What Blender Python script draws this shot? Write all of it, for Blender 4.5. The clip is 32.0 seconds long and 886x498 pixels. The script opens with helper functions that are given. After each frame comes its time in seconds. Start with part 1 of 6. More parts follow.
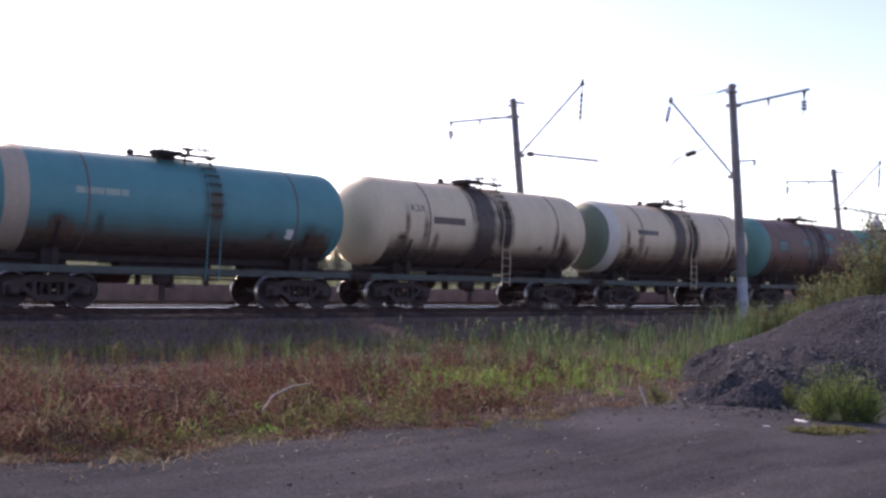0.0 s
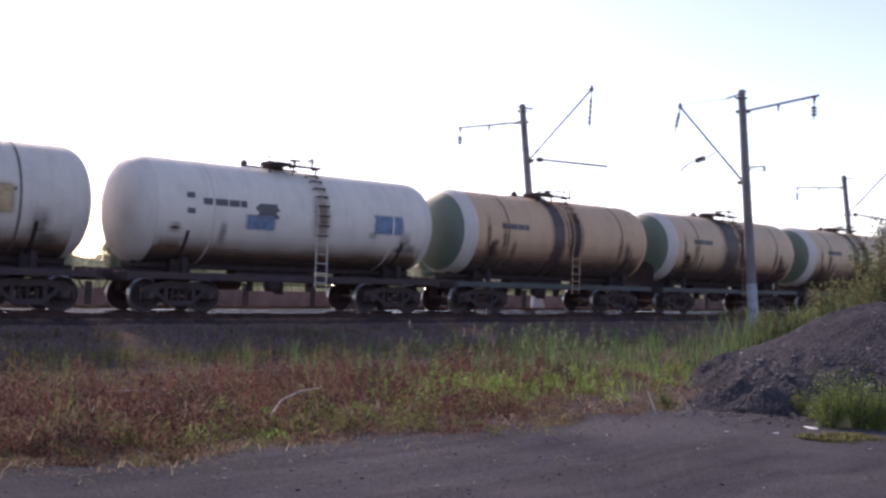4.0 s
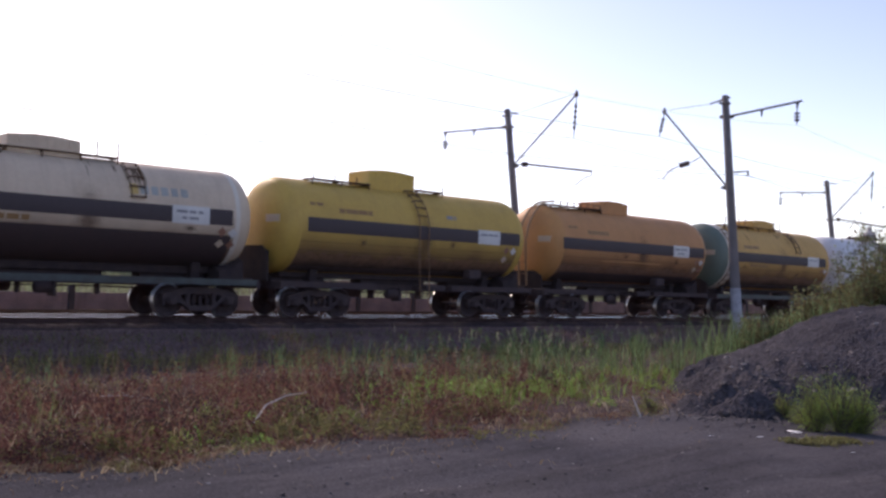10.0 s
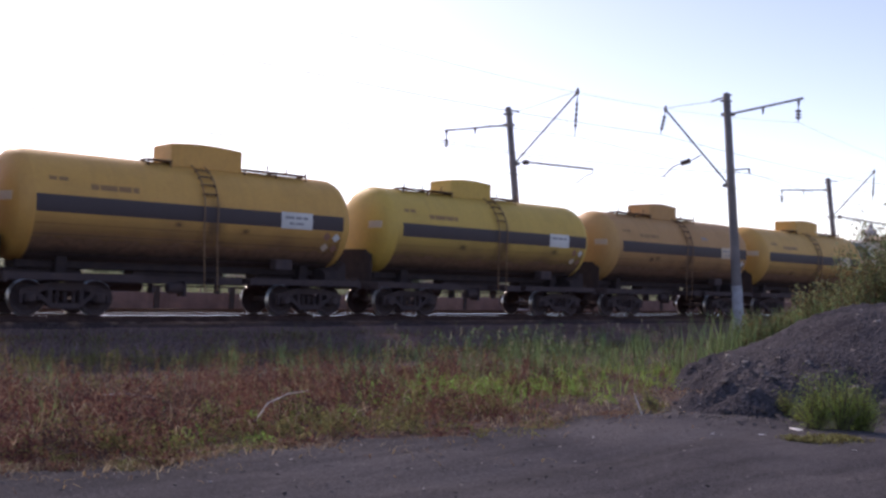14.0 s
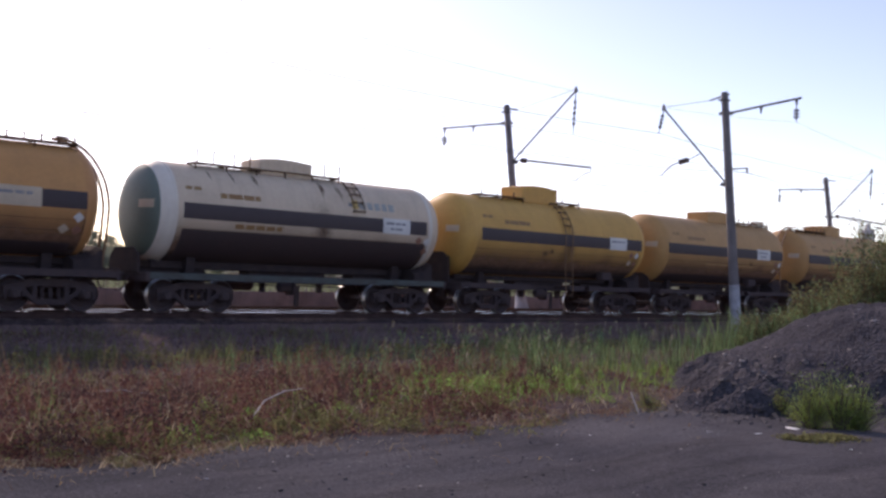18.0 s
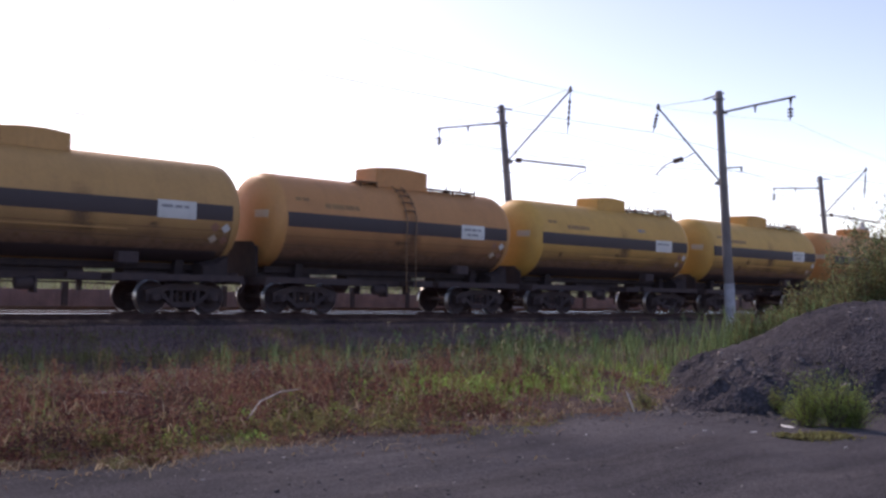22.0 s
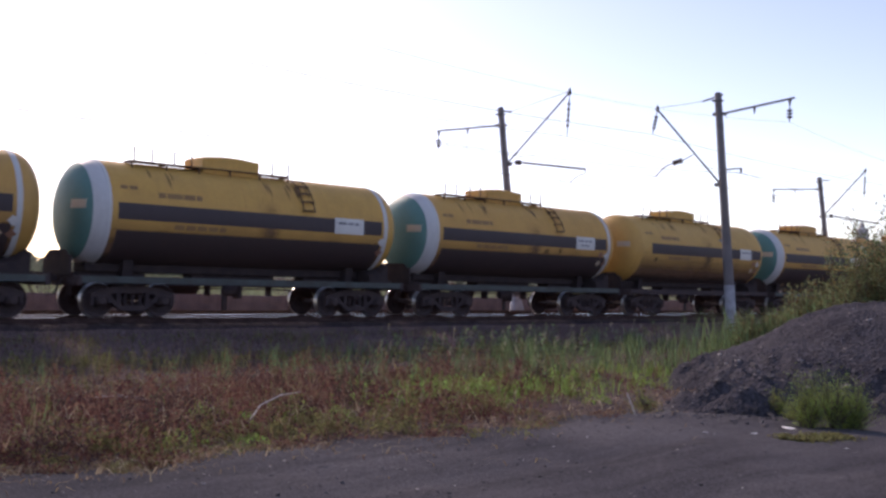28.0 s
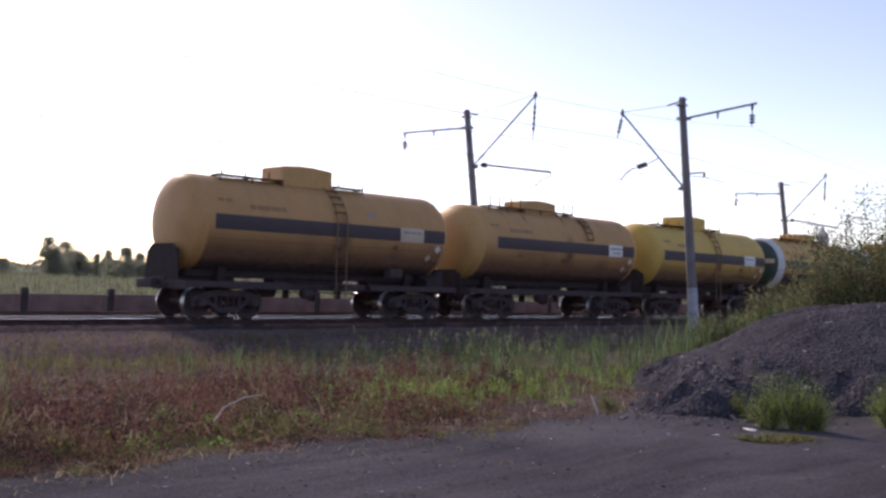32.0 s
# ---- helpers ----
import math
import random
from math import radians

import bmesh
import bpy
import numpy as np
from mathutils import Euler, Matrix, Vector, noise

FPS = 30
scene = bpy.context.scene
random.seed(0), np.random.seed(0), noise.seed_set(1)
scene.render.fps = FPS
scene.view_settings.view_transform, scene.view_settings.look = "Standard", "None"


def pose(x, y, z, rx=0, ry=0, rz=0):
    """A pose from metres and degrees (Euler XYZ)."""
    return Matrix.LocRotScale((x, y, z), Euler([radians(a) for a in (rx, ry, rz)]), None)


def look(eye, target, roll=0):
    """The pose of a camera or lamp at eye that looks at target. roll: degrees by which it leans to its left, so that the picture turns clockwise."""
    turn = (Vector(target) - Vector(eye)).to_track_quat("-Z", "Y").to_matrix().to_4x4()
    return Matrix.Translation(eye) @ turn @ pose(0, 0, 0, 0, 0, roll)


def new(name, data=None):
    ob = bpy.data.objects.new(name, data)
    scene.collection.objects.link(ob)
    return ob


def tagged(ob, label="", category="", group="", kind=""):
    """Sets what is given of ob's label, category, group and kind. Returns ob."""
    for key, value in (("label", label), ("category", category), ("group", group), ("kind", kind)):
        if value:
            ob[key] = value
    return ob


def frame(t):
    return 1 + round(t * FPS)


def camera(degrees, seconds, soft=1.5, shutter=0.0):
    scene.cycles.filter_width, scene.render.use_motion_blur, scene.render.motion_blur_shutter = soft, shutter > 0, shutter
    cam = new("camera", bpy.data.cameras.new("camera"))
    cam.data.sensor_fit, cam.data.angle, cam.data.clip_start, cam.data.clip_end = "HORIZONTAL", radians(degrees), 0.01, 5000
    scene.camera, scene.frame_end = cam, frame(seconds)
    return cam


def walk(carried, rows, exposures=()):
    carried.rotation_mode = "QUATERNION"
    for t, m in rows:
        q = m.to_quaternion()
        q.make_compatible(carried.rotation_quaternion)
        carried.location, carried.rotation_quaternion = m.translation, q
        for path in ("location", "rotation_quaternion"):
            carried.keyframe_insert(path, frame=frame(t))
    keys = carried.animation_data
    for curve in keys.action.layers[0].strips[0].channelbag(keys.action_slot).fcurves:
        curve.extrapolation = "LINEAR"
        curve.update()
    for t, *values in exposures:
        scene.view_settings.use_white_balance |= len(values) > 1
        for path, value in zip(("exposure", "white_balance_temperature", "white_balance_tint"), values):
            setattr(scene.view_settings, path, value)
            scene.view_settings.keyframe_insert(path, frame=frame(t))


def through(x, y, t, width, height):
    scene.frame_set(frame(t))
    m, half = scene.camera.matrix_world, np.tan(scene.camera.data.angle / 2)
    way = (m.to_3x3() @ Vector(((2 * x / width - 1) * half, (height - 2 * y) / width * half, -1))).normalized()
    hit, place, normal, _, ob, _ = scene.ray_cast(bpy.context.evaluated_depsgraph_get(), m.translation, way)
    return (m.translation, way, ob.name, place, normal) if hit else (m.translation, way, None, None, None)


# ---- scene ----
cam = camera(48.4, 32.0, soft=2.75, shutter=0.1)
EYE = (0.0, -27.47, 1.275)
# seconds, heading from +y towards +x, upward tilt, lean (degrees); the camera is turned on one spot
TURNS = [
    (0, 41.46, 1.33, 1.77), (0.5, 41.19, 1.13, 1.79), (1, 41.60, 0.93, 2.55), (1.5, 41.63, 0.75, 2.44), (2, 41.56, 1.13, 1.75),
    (2.5, 41.35, 1.46, 1.48), (4.5, 40.90, 1.66, 2.02), (5, 40.99, 1.74, 1.95), (5.5, 40.95, 1.81, 1.96), (6, 41.00, 1.60, 1.81),
    (6.5, 41.00, 1.68, 1.94), (7, 41.20, 1.67, 2.02), (7.5, 41.39, 1.89, 1.90), (8, 41.34, 1.76, 1.84), (8.5, 41.47, 1.90, 1.76),
    (9, 41.43, 1.95, 1.87), (9.5, 41.83, 2.11, 1.81), (10, 41.79, 1.92, 1.91), (10.5, 41.63, 1.73, 1.98), (11, 41.55, 1.87, 1.90),
    (11.5, 41.57, 1.80, 1.89), (12, 41.48, 1.82, 2.00), (12.5, 41.38, 1.69, 1.91), (13, 41.66, 1.95, 1.79), (13.5, 41.60, 1.94, 1.87),
    (14, 41.72, 1.81, 1.82), (14.5, 41.74, 1.78, 1.67), (16.5, 41.76, 1.51, 1.87), (17, 41.68, 1.56, 1.80), (17.5, 41.93, 1.70, 1.84),
    (18, 41.86, 1.69, 2.07), (18.5, 41.76, 1.70, 2.01), (19, 41.76, 1.63, 2.04), (19.5, 41.84, 1.55, 1.87), (20, 41.86, 1.65, 1.97),
    (20.5, 42.07, 1.67, 1.83), (21, 41.91, 1.56, 1.96), (21.5, 41.93, 1.65, 1.69), (22, 42.14, 1.70, 1.82), (22.5, 41.69, 1.52, 1.85),
    (23, 41.95, 1.72, 1.97), (23.5, 41.89, 1.56, 1.73), (24, 41.72, 1.50, 1.75), (24.5, 41.77, 1.77, 1.71), (25, 41.65, 1.90, 1.62),
    (25.5, 41.87, 1.95, 1.65), (27.5, 42.26, 1.91, 1.63), (28, 42.14, 1.85, 1.59), (28.5, 42.20, 1.91, 1.68), (29, 42.25, 1.95, 1.71),
    (29.5, 42.39, 1.98, 1.72), (30, 42.39, 1.87, 1.65), (30.5, 42.36, 1.77, 1.59), (31, 42.74, 1.86, 1.60), (31.5, 43.26, 1.84, 1.78),
    (32, 44.13, 2.03, 1.79),
]
EXPOSURE = 0.62
walk(cam, [(t, pose(*EYE, 90 + up, 0, -head) @ pose(0, 0, 0, 0, 0, lean)) for t, head, up, lean in TURNS],
     exposures=[(t, EXPOSURE + more, 7150, 28) for t, more in ((0, 0.30), (2.5, 0.30), (5, 0.18), (7, 0.06), (10, 0.0), (32, 0.0))])

# ---- light ----
SUN_HEAD, SUN_UP = 9.0, 32.0
world = bpy.data.worlds.new("sky")
scene.world = world
world.use_nodes = True
wn, wl = world.node_tree.nodes, world.node_tree.links
sky = wn.new("ShaderNodeTexSky")
sky.sky_type = "NISHITA"
sky.sun_disc = False
sky.sun_elevation, sky.sun_rotation = radians(SUN_UP), radians(SUN_HEAD)
sky.altitude = 150
sky.air_density, sky.dust_density, sky.ozone_density = 0.72, 0.62, 0.35
wl.new(sky.outputs[0], wn["Background"].inputs[0])
wn["Background"].inputs[1].default_value = 0.148
sun_data = bpy.data.lights.new("sun", "SUN")
sun_data.energy, sun_data.angle, sun_data.color = 2.0, radians(7.0), (1.0, 0.93, 0.82)
sun = new("sun", sun_data)
_h, _u = radians(SUN_HEAD), radians(SUN_UP)
SUN_DIR = Vector((math.sin(_h) * math.cos(_u), math.cos(_h) * math.cos(_u), math.sin(_u)))
sun.matrix_basis = look(SUN_DIR * 60, (0, 0, 0))


# ---- materials ----
def material(name, base, rough=0.7, metal=0.0, scale=3.0, amount=0.25, tint=None, fine=40.0, bump=0.1, streak=0.0,
             streak_tint=(0.06, 0.045, 0.035), rand=0.0, island=0.0, coord="Object", mottle=0.35):
    """A surface with stains at two scales, optional runs of dirt down its sides, and fine relief."""
    m = bpy.data.materials.new(name)
    m.use_nodes = True
    n, l = m.node_tree.nodes, m.node_tree.links
    b = n["Principled BSDF"]
    co = n.new("ShaderNodeTexCoord")
    src = co.outputs[coord]
    big, small = n.new("ShaderNodeTexNoise"), n.new("ShaderNodeTexNoise")
    for tex, sc, det in ((big, scale, 6), (small, fine, 4)):
        tex.inputs["Scale"].default_value, tex.inputs["Detail"].default_value = sc, det
        l.new(src, tex.inputs["Vector"])
    t2 = tint or tuple(c * 0.45 for c in base)
    ramp = n.new("ShaderNodeMapRange")
    ramp.inputs["From Min"].default_value, ramp.inputs["From Max"].default_value = 0.42, 0.72
    l.new(big.outputs["Fac"], ramp.inputs["Value"])
    mul = n.new("ShaderNodeMath")
    mul.operation = "MULTIPLY"
    mul.inputs[1].default_value = amount * 2
    mul.use_clamp = True
    l.new(ramp.outputs[0], mul.inputs[0])
    mix = n.new("ShaderNodeMixRGB")
    mix.inputs[1].default_value, mix.inputs[2].default_value = (*base, 1), (*t2, 1)
    l.new(mul.outputs[0], mix.inputs[0])
    col = mix.outputs[0]
    var = n.new("ShaderNodeMixRGB")
    var.blend_type = "OVERLAY"
    var.inputs[0].default_value = mottle
    l.new(col, var.inputs[1])
    l.new(small.outputs["Fac"], var.inputs[2])
    col = var.outputs[0]
    if streak:
        mp = n.new("ShaderNodeMapping")
        mp.inputs["Scale"].default_value = (2.2, 0.25, 0.22)
        l.new(src, mp.inputs["Vector"])
        st = n.new("ShaderNodeTexNoise")
        st.inputs["Scale"].default_value, st.inputs["Detail"].default_value = 2.5, 7
        l.new(mp.outputs[0], st.inputs["Vector"])
        sr = n.new("ShaderNodeMapRange")
        sr.inputs["From Min"].default_value, sr.inputs["From Max"].default_value = 0.5, 0.8
        sr.inputs["To Max"].default_value = streak
        l.new(st.outputs["Fac"], sr.inputs["Value"])
        sm = n.new("ShaderNodeMixRGB")
        sm.inputs[2].default_value = (*streak_tint, 1)
        l.new(sr.outputs[0], sm.inputs[0])
        l.new(col, sm.inputs[1])
        col = sm.outputs[0]
    for out, amt in (("Object Info", rand), ("Island", island)):
        if not amt:
            continue
        if out == "Object Info":
            r = n.new("ShaderNodeObjectInfo").outputs["Random"]
        else:
            r = n.new("ShaderNodeNewGeometry").outputs["Random Per Island"]
        hs = n.new("ShaderNodeHueSaturation")
        mr = n.new("ShaderNodeMapRange")
        mr.inputs["To Min"].default_value, mr.inputs["To Max"].default_value = 1 - amt, 1 + amt
        l.new(r, mr.inputs["Value"])
        l.new(mr.outputs[0], hs.inputs["Value"])
        hu = n.new("ShaderNodeMapRange")
        hu.inputs["To Min"].default_value, hu.inputs["To Max"].default_value = 0.5 - amt * 0.06, 0.5 + amt * 0.06
        l.new(r, hu.inputs["Value"])
        l.new(hu.outputs[0], hs.inputs["Hue"])
        l.new(col, hs.inputs["Color"])
        col = hs.outputs[0]
    l.new(col, b.inputs["Base Color"])
    rr = n.new("ShaderNodeMapRange")
    rr.inputs["To Min"].default_value, rr.inputs["To Max"].default_value = max(0.05, rough - 0.12), min(1, rough + 0.12)
    l.new(big.outputs["Fac"], rr.inputs["Value"])
    l.new(rr.outputs[0], b.inputs["Roughness"])
    b.inputs["Metallic"].default_value = metal
    if bump:
        bp = n.new("ShaderNodeBump")
        bp.inputs["Strength"].default_value, bp.inputs["Distance"].default_value = bump, 0.02
        l.new(small.outputs["Fac"], bp.inputs["Height"])
        l.new(bp.outputs[0], b.inputs["Normal"])
    return m


def leafy(name, base, island=0.5, through=0.35):
    """Thin leaves or blades: some light passes through them."""
    m = material(name, base, rough=0.85, scale=0.8, amount=0.2, fine=6, bump=0, island=island)
    n, l = m.node_tree.nodes, m.node_tree.links
    b, out = n["Principled BSDF"], n["Material Output"]
    b.inputs["Specular IOR Level"].default_value = 0.12
    tr = n.new("ShaderNodeBsdfTranslucent")
    for link in list(b.inputs["Base Color"].links):
        l.new(link.from_socket, tr.inputs["Color"])
    ms = n.new("ShaderNodeMixShader")
    ms.inputs[0].default_value = through
    l.new(b.outputs[0], ms.inputs[1])
    l.new(tr.outputs[0], ms.inputs[2])
    l.new(ms.outputs[0], out.inputs["Surface"])
    return m


def gravelly(name, base, tint, cell=14.0, patch=0.35, bump=0.9, grain=0.6, tracks=0.0):
    """Loose stones or dry earth with grit: cells of differing tone and broad patches."""
    m = bpy.data.materials.new(name)
    m.use_nodes = True
    n, l = m.node_tree.nodes, m.node_tree.links
    b = n["Principled BSDF"]
    src = n.new("ShaderNodeTexCoord").outputs["Object"]
    vor, big, grit = n.new("ShaderNodeTexVoronoi"), n.new("ShaderNodeTexNoise"), n.new("ShaderNodeTexNoise")
    vor.inputs["Scale"].default_value = cell
    big.inputs["Scale"].default_value, big.inputs["Detail"].default_value = patch, 7
    grit.inputs["Scale"].default_value, grit.inputs["Detail"].default_value = cell * 0.6, 8
    for tex in (vor, big, grit):
        l.new(src, tex.inputs["Vector"])
    mr = n.new("ShaderNodeMapRange")
    mr.inputs["From Min"].default_value, mr.inputs["From Max"].default_value = 0.35, 0.68
    l.new(big.outputs["Fac"], mr.inputs["Value"])
    mix = n.new("ShaderNodeMixRGB")
    mix.inputs[1].default_value, mix.inputs[2].default_value = (*base, 1), (*tint, 1)
    l.new(mr.outputs[0], mix.inputs[0])
    col = mix.outputs[0]
    if tracks:
        mp, run = n.new("ShaderNodeMapping"), n.new("ShaderNodeTexNoise")
        mp.inputs["Rotation"].default_value = (0, 0, radians(5))
        mp.inputs["Scale"].default_value = (0.3, 3.6, 1.0)
        run.inputs["Scale"].default_value, run.inputs["Detail"].default_value, run.inputs["Distortion"].default_value = 1.0, 7, 0.5
        l.new(src, mp.inputs["Vector"])
        l.new(mp.outputs[0], run.inputs["Vector"])
        rr = n.new("ShaderNodeMapRange")
        rr.inputs["From Min"].default_value, rr.inputs["From Max"].default_value = 0.45, 0.68
        rr.inputs["To Max"].default_value = tracks
        l.new(run.outputs["Fac"], rr.inputs["Value"])
        dk = n.new("ShaderNodeMixRGB")
        dk.inputs[2].default_value = (*(c * 0.45 for c in base), 1)
        l.new(rr.outputs[0], dk.inputs[0])
        l.new(col, dk.inputs[1])
        col = dk.outputs[0]
    ov = n.new("ShaderNodeMixRGB")
    ov.blend_type = "OVERLAY"
    ov.inputs[0].default_value = grain * 0.75
    bw = n.new("ShaderNodeRGBToBW")
    l.new(vor.outputs["Color"], bw.inputs[0])
    l.new(col, ov.inputs[1])
    l.new(bw.outputs[0], ov.inputs[2])
    o2 = n.new("ShaderNodeMixRGB")
    o2.blend_type = "OVERLAY"
    o2.inputs[0].default_value = grain
    l.new(ov.outputs[0], o2.inputs[1])
    l.new(grit.outputs["Fac"], o2.inputs[2])
    l.new(o2.outputs[0], b.inputs["Base Color"])
    b.inputs["Roughness"].default_value = 0.92
    b.inputs["Diffuse Roughness"].default_value = 0.4
    b.inputs["Specular IOR Level"].default_value = 0.02
    add = n.new("ShaderNodeMath")
    add.operation = "ADD"
    l.new(vor.outputs["Distance"], add.inputs[0])
    l.new(grit.outputs["Fac"], add.inputs[1])
    bp = n.new("ShaderNodeBump")
    bp.inputs["Strength"].default_value, bp.inputs["Distance"].default_value = bump, 0.05
    l.new(add.outputs[0], bp.inputs["Height"])
    l.new(bp.outputs[0], b.inputs["Normal"])
    return m


PAINTS = {}


def paint(name, base, streak=0.35, rough=0.58):
    if name not in PAINTS:
        PAINTS[name] = material(name, base, rough=rough, scale=1.3, amount=0.16, tint=tuple(c * 0.62 + 0.02 for c in base),
                                fine=9, bump=0.04, streak=streak * 0.5, streak_tint=tuple(c * 0.35 + k for c, k in zip(base, (0.06, 0.035, 0.02))), rand=0.06, mottle=0.12)
    return PAINTS[name]


LEMON = paint("lemon_yellow_paint", (0.60, 0.385, 0.08))
YELLOW = paint("yellow_paint", (0.62, 0.335, 0.08))
ORANGE = paint("orange_yellow_paint", (0.56, 0.26, 0.09))
OCHRE = paint("ochre_paint", (0.52, 0.285, 0.10), 0.45)
OLIVE = paint("olive_yellow_paint", (0.60, 0.335, 0.085), 0.4)
WHITE = paint("white_paint", (0.67, 0.61, 0.55), 0.45)
CREAM = paint("cream_paint", (0.64, 0.50, 0.365), 0.5)
BUFF = paint("buff_paint", (0.57, 0.37, 0.235), 0.55)
RUST_RED = paint("rust_red_paint", (0.165, 0.085, 0.068), 0.55)
TEAL = paint("teal_paint", (0.068, 0.235, 0.262), 0.5)
TEAL_CAP = paint("teal_green_paint", (0.095, 0.235, 0.22), 0.4)
GREEN_CAP = paint("green_paint", (0.13, 0.17, 0.14), 0.35)
FADED_GREEN = paint("faded_green_paint", (0.135, 0.175, 0.13), 0.4)
RING_CREAM = paint("ring_cream_paint", (0.70, 0.63, 0.54), 0.4)
RING_DIRTY = paint("ring_dirty_white_paint", (0.60, 0.55, 0.50), 0.5)
RING_TEAL = paint("ring_buff_paint", (0.42, 0.33, 0.27), 0.5)
SAND = paint("sand_paint", (0.60, 0.435, 0.285), 0.6)
DARK_GREEN = paint("dark_green_paint", (0.04, 0.065, 0.052), 0.35)
RING_WHITE = paint("ring_white_paint", (0.60, 0.60, 0.60), 0.4)
NAVY = paint("navy_stripe_paint", (0.052, 0.035, 0.039), 0.15, 0.6)
MAROON = paint("dark_maroon_paint", (0.06, 0.038, 0.038), 0.3)
PLATE = paint("placard_white", (0.66, 0.64, 0.61), 0.25)
DIRTY_PLATE = paint("dirty_placard", (0.56, 0.44, 0.32), 0.3)
PURE_WHITE = paint("clean_white_paint", (0.67, 0.67, 0.69), 0.3)
GREY_INK = paint("grey_ink", (0.26, 0.25, 0.26), 0.2)
BROWN_INK = paint("brown_ink", (0.30, 0.16, 0.06), 0.2)
INK = paint("faded_ink", (0.10, 0.09, 0.10), 0.2)
PANEL_DARK = paint("dark_panel_paint", (0.13, 0.09, 0.085), 0.3)
PANEL_YELLOW = paint("pale_yellow_panel", (0.66, 0.46, 0.16), 0.3)
RED_INK = paint("faded_red", (0.30, 0.14, 0.09), 0.3)
LADDER = paint("dirty_ladder_paint", (0.24, 0.14, 0.075), 0.4, 0.7)
IRON = material("dirty_iron", (0.076, 0.056, 0.058), rough=0.9, scale=3, amount=0.4, tint=(0.105, 0.074, 0.068), fine=30, bump=0.2)
IRON.node_tree.nodes["Principled BSDF"].inputs["Specular IOR Level"].default_value = 0.2
# Darker copy of IRON for parts below the tank: shade put into colour.
SHADED_STEEL = material("sooty_black_steel", (0.050, 0.038, 0.039), rough=0.95, scale=3, amount=0.4, tint=(0.075, 0.054, 0.050), fine=30, bump=0.2)
SHADED_STEEL.node_tree.nodes["Principled BSDF"].inputs["Specular IOR Level"].default_value = 0.1
FRAME_GREEN = material("dirty_green_frame", (0.07, 0.085, 0.08), rough=0.6, scale=2, amount=0.5, tint=(0.06, 0.05, 0.045), fine=20, bump=0.1)


def stain(name, base, strength=0.9, size=3.0, edge=0.16, rough=0.7, rising=False, axes=("X", "Z")):
    """A thin film of dirt with a broken, fading edge. Rising films also paint shade that deepens downward."""
    m = material(name, base, rough=rough, scale=5, amount=0.35, fine=30, bump=0.05)
    n, l = m.node_tree.nodes, m.node_tree.links
    b, out = n["Principled BSDF"], n["Material Output"]
    co = n.new("ShaderNodeTexCoord")
    sep = n.new("ShaderNodeSeparateXYZ")
    l.new(co.outputs["Generated"], sep.inputs[0])
    mask = None
    for axis in axes:
        pair = []
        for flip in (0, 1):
            # Rising films fade only upward, so the tone deepens towards the bottom.
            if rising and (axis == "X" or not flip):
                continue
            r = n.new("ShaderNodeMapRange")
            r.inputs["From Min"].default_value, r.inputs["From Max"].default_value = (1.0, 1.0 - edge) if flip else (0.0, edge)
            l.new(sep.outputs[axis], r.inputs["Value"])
            pair.append(r.outputs[0])
        for p in pair:
            if mask is None:
                mask = p
                continue
            mul = n.new("ShaderNodeMath")
            mul.operation = "MULTIPLY"
            l.new(mask, mul.inputs[0])
            l.new(p, mul.inputs[1])
            mask = mul.outputs[0]
    tex = n.new("ShaderNodeTexNoise")
    tex.inputs["Scale"].default_value, tex.inputs["Detail"].default_value = size, 8
    l.new(co.outputs["Object"], tex.inputs["Vector"])
    add = n.new("ShaderNodeMath")
    add.operation = "ADD"
    l.new(tex.outputs["Fac"], add.inputs[0])
    l.new(mask, add.inputs[1])
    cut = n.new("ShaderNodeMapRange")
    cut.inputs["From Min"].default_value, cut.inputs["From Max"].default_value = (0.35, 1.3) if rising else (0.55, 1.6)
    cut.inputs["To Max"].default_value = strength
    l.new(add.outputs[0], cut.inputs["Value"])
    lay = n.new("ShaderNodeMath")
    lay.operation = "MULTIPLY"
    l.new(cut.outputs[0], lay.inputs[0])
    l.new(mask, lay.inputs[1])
    clear, ms = n.new("ShaderNodeBsdfTransparent"), n.new("ShaderNodeMixShader")
    l.new(lay.outputs[0], ms.inputs[0])
    l.new(clear.outputs[0], ms.inputs[1])
    l.new(b.outputs[0], ms.inputs[2])
    l.new(ms.outputs[0], out.inputs["Surface"])
    return m


# Brown dirt, with the shade of the lower tank painted into it.
DIRT_AND_SHADE = stain("brown_dirt_film", (0.27, 0.145, 0.092), 0.85, 0.7, 0.8, 0.7, True)
# Black grime; the belly's shade is painted in with it.
GRIME_AND_SHADE = stain("black_belly_grime", (0.105, 0.072, 0.066), 0.9, 1.1, 0.75, 0.8, True)
DARK_STAIN = stain("dark_scuff", (0.13, 0.092, 0.082), 0.42, 3.5, 0.35)
RUST_SCUFF = stain("rusty_scuff", (0.20, 0.11, 0.07), 0.62, 3.0, 0.4)
OIL_FILM = stain("thin_oil_film", (0.062, 0.041, 0.039), 1.9, 1.6, 0.35, 0.5)
SPILL = stain("thick_oil_spill", (0.085, 0.056, 0.052), 1.7, 3.2, 0.4, 0.5, axes=("X",))
YELLOW_FILM = stain("worn_yellow_field", (0.60, 0.43, 0.25), 0.85, 1.2, 0.2)
TEAL_FILM = stain("worn_teal_field", (0.13, 0.18, 0.18), 1.2, 2.0, 0.15)
FADED_BLUE = paint("faded_grey_blue", (0.36, 0.37, 0.35), 0.3)
RUST_PATCH = stain("flaked_rust", (0.16, 0.062, 0.045), 1.6, 3.0, 0.2)
PALE_TEAL = paint("faded_pale_teal", (0.30, 0.36, 0.33), 0.3)
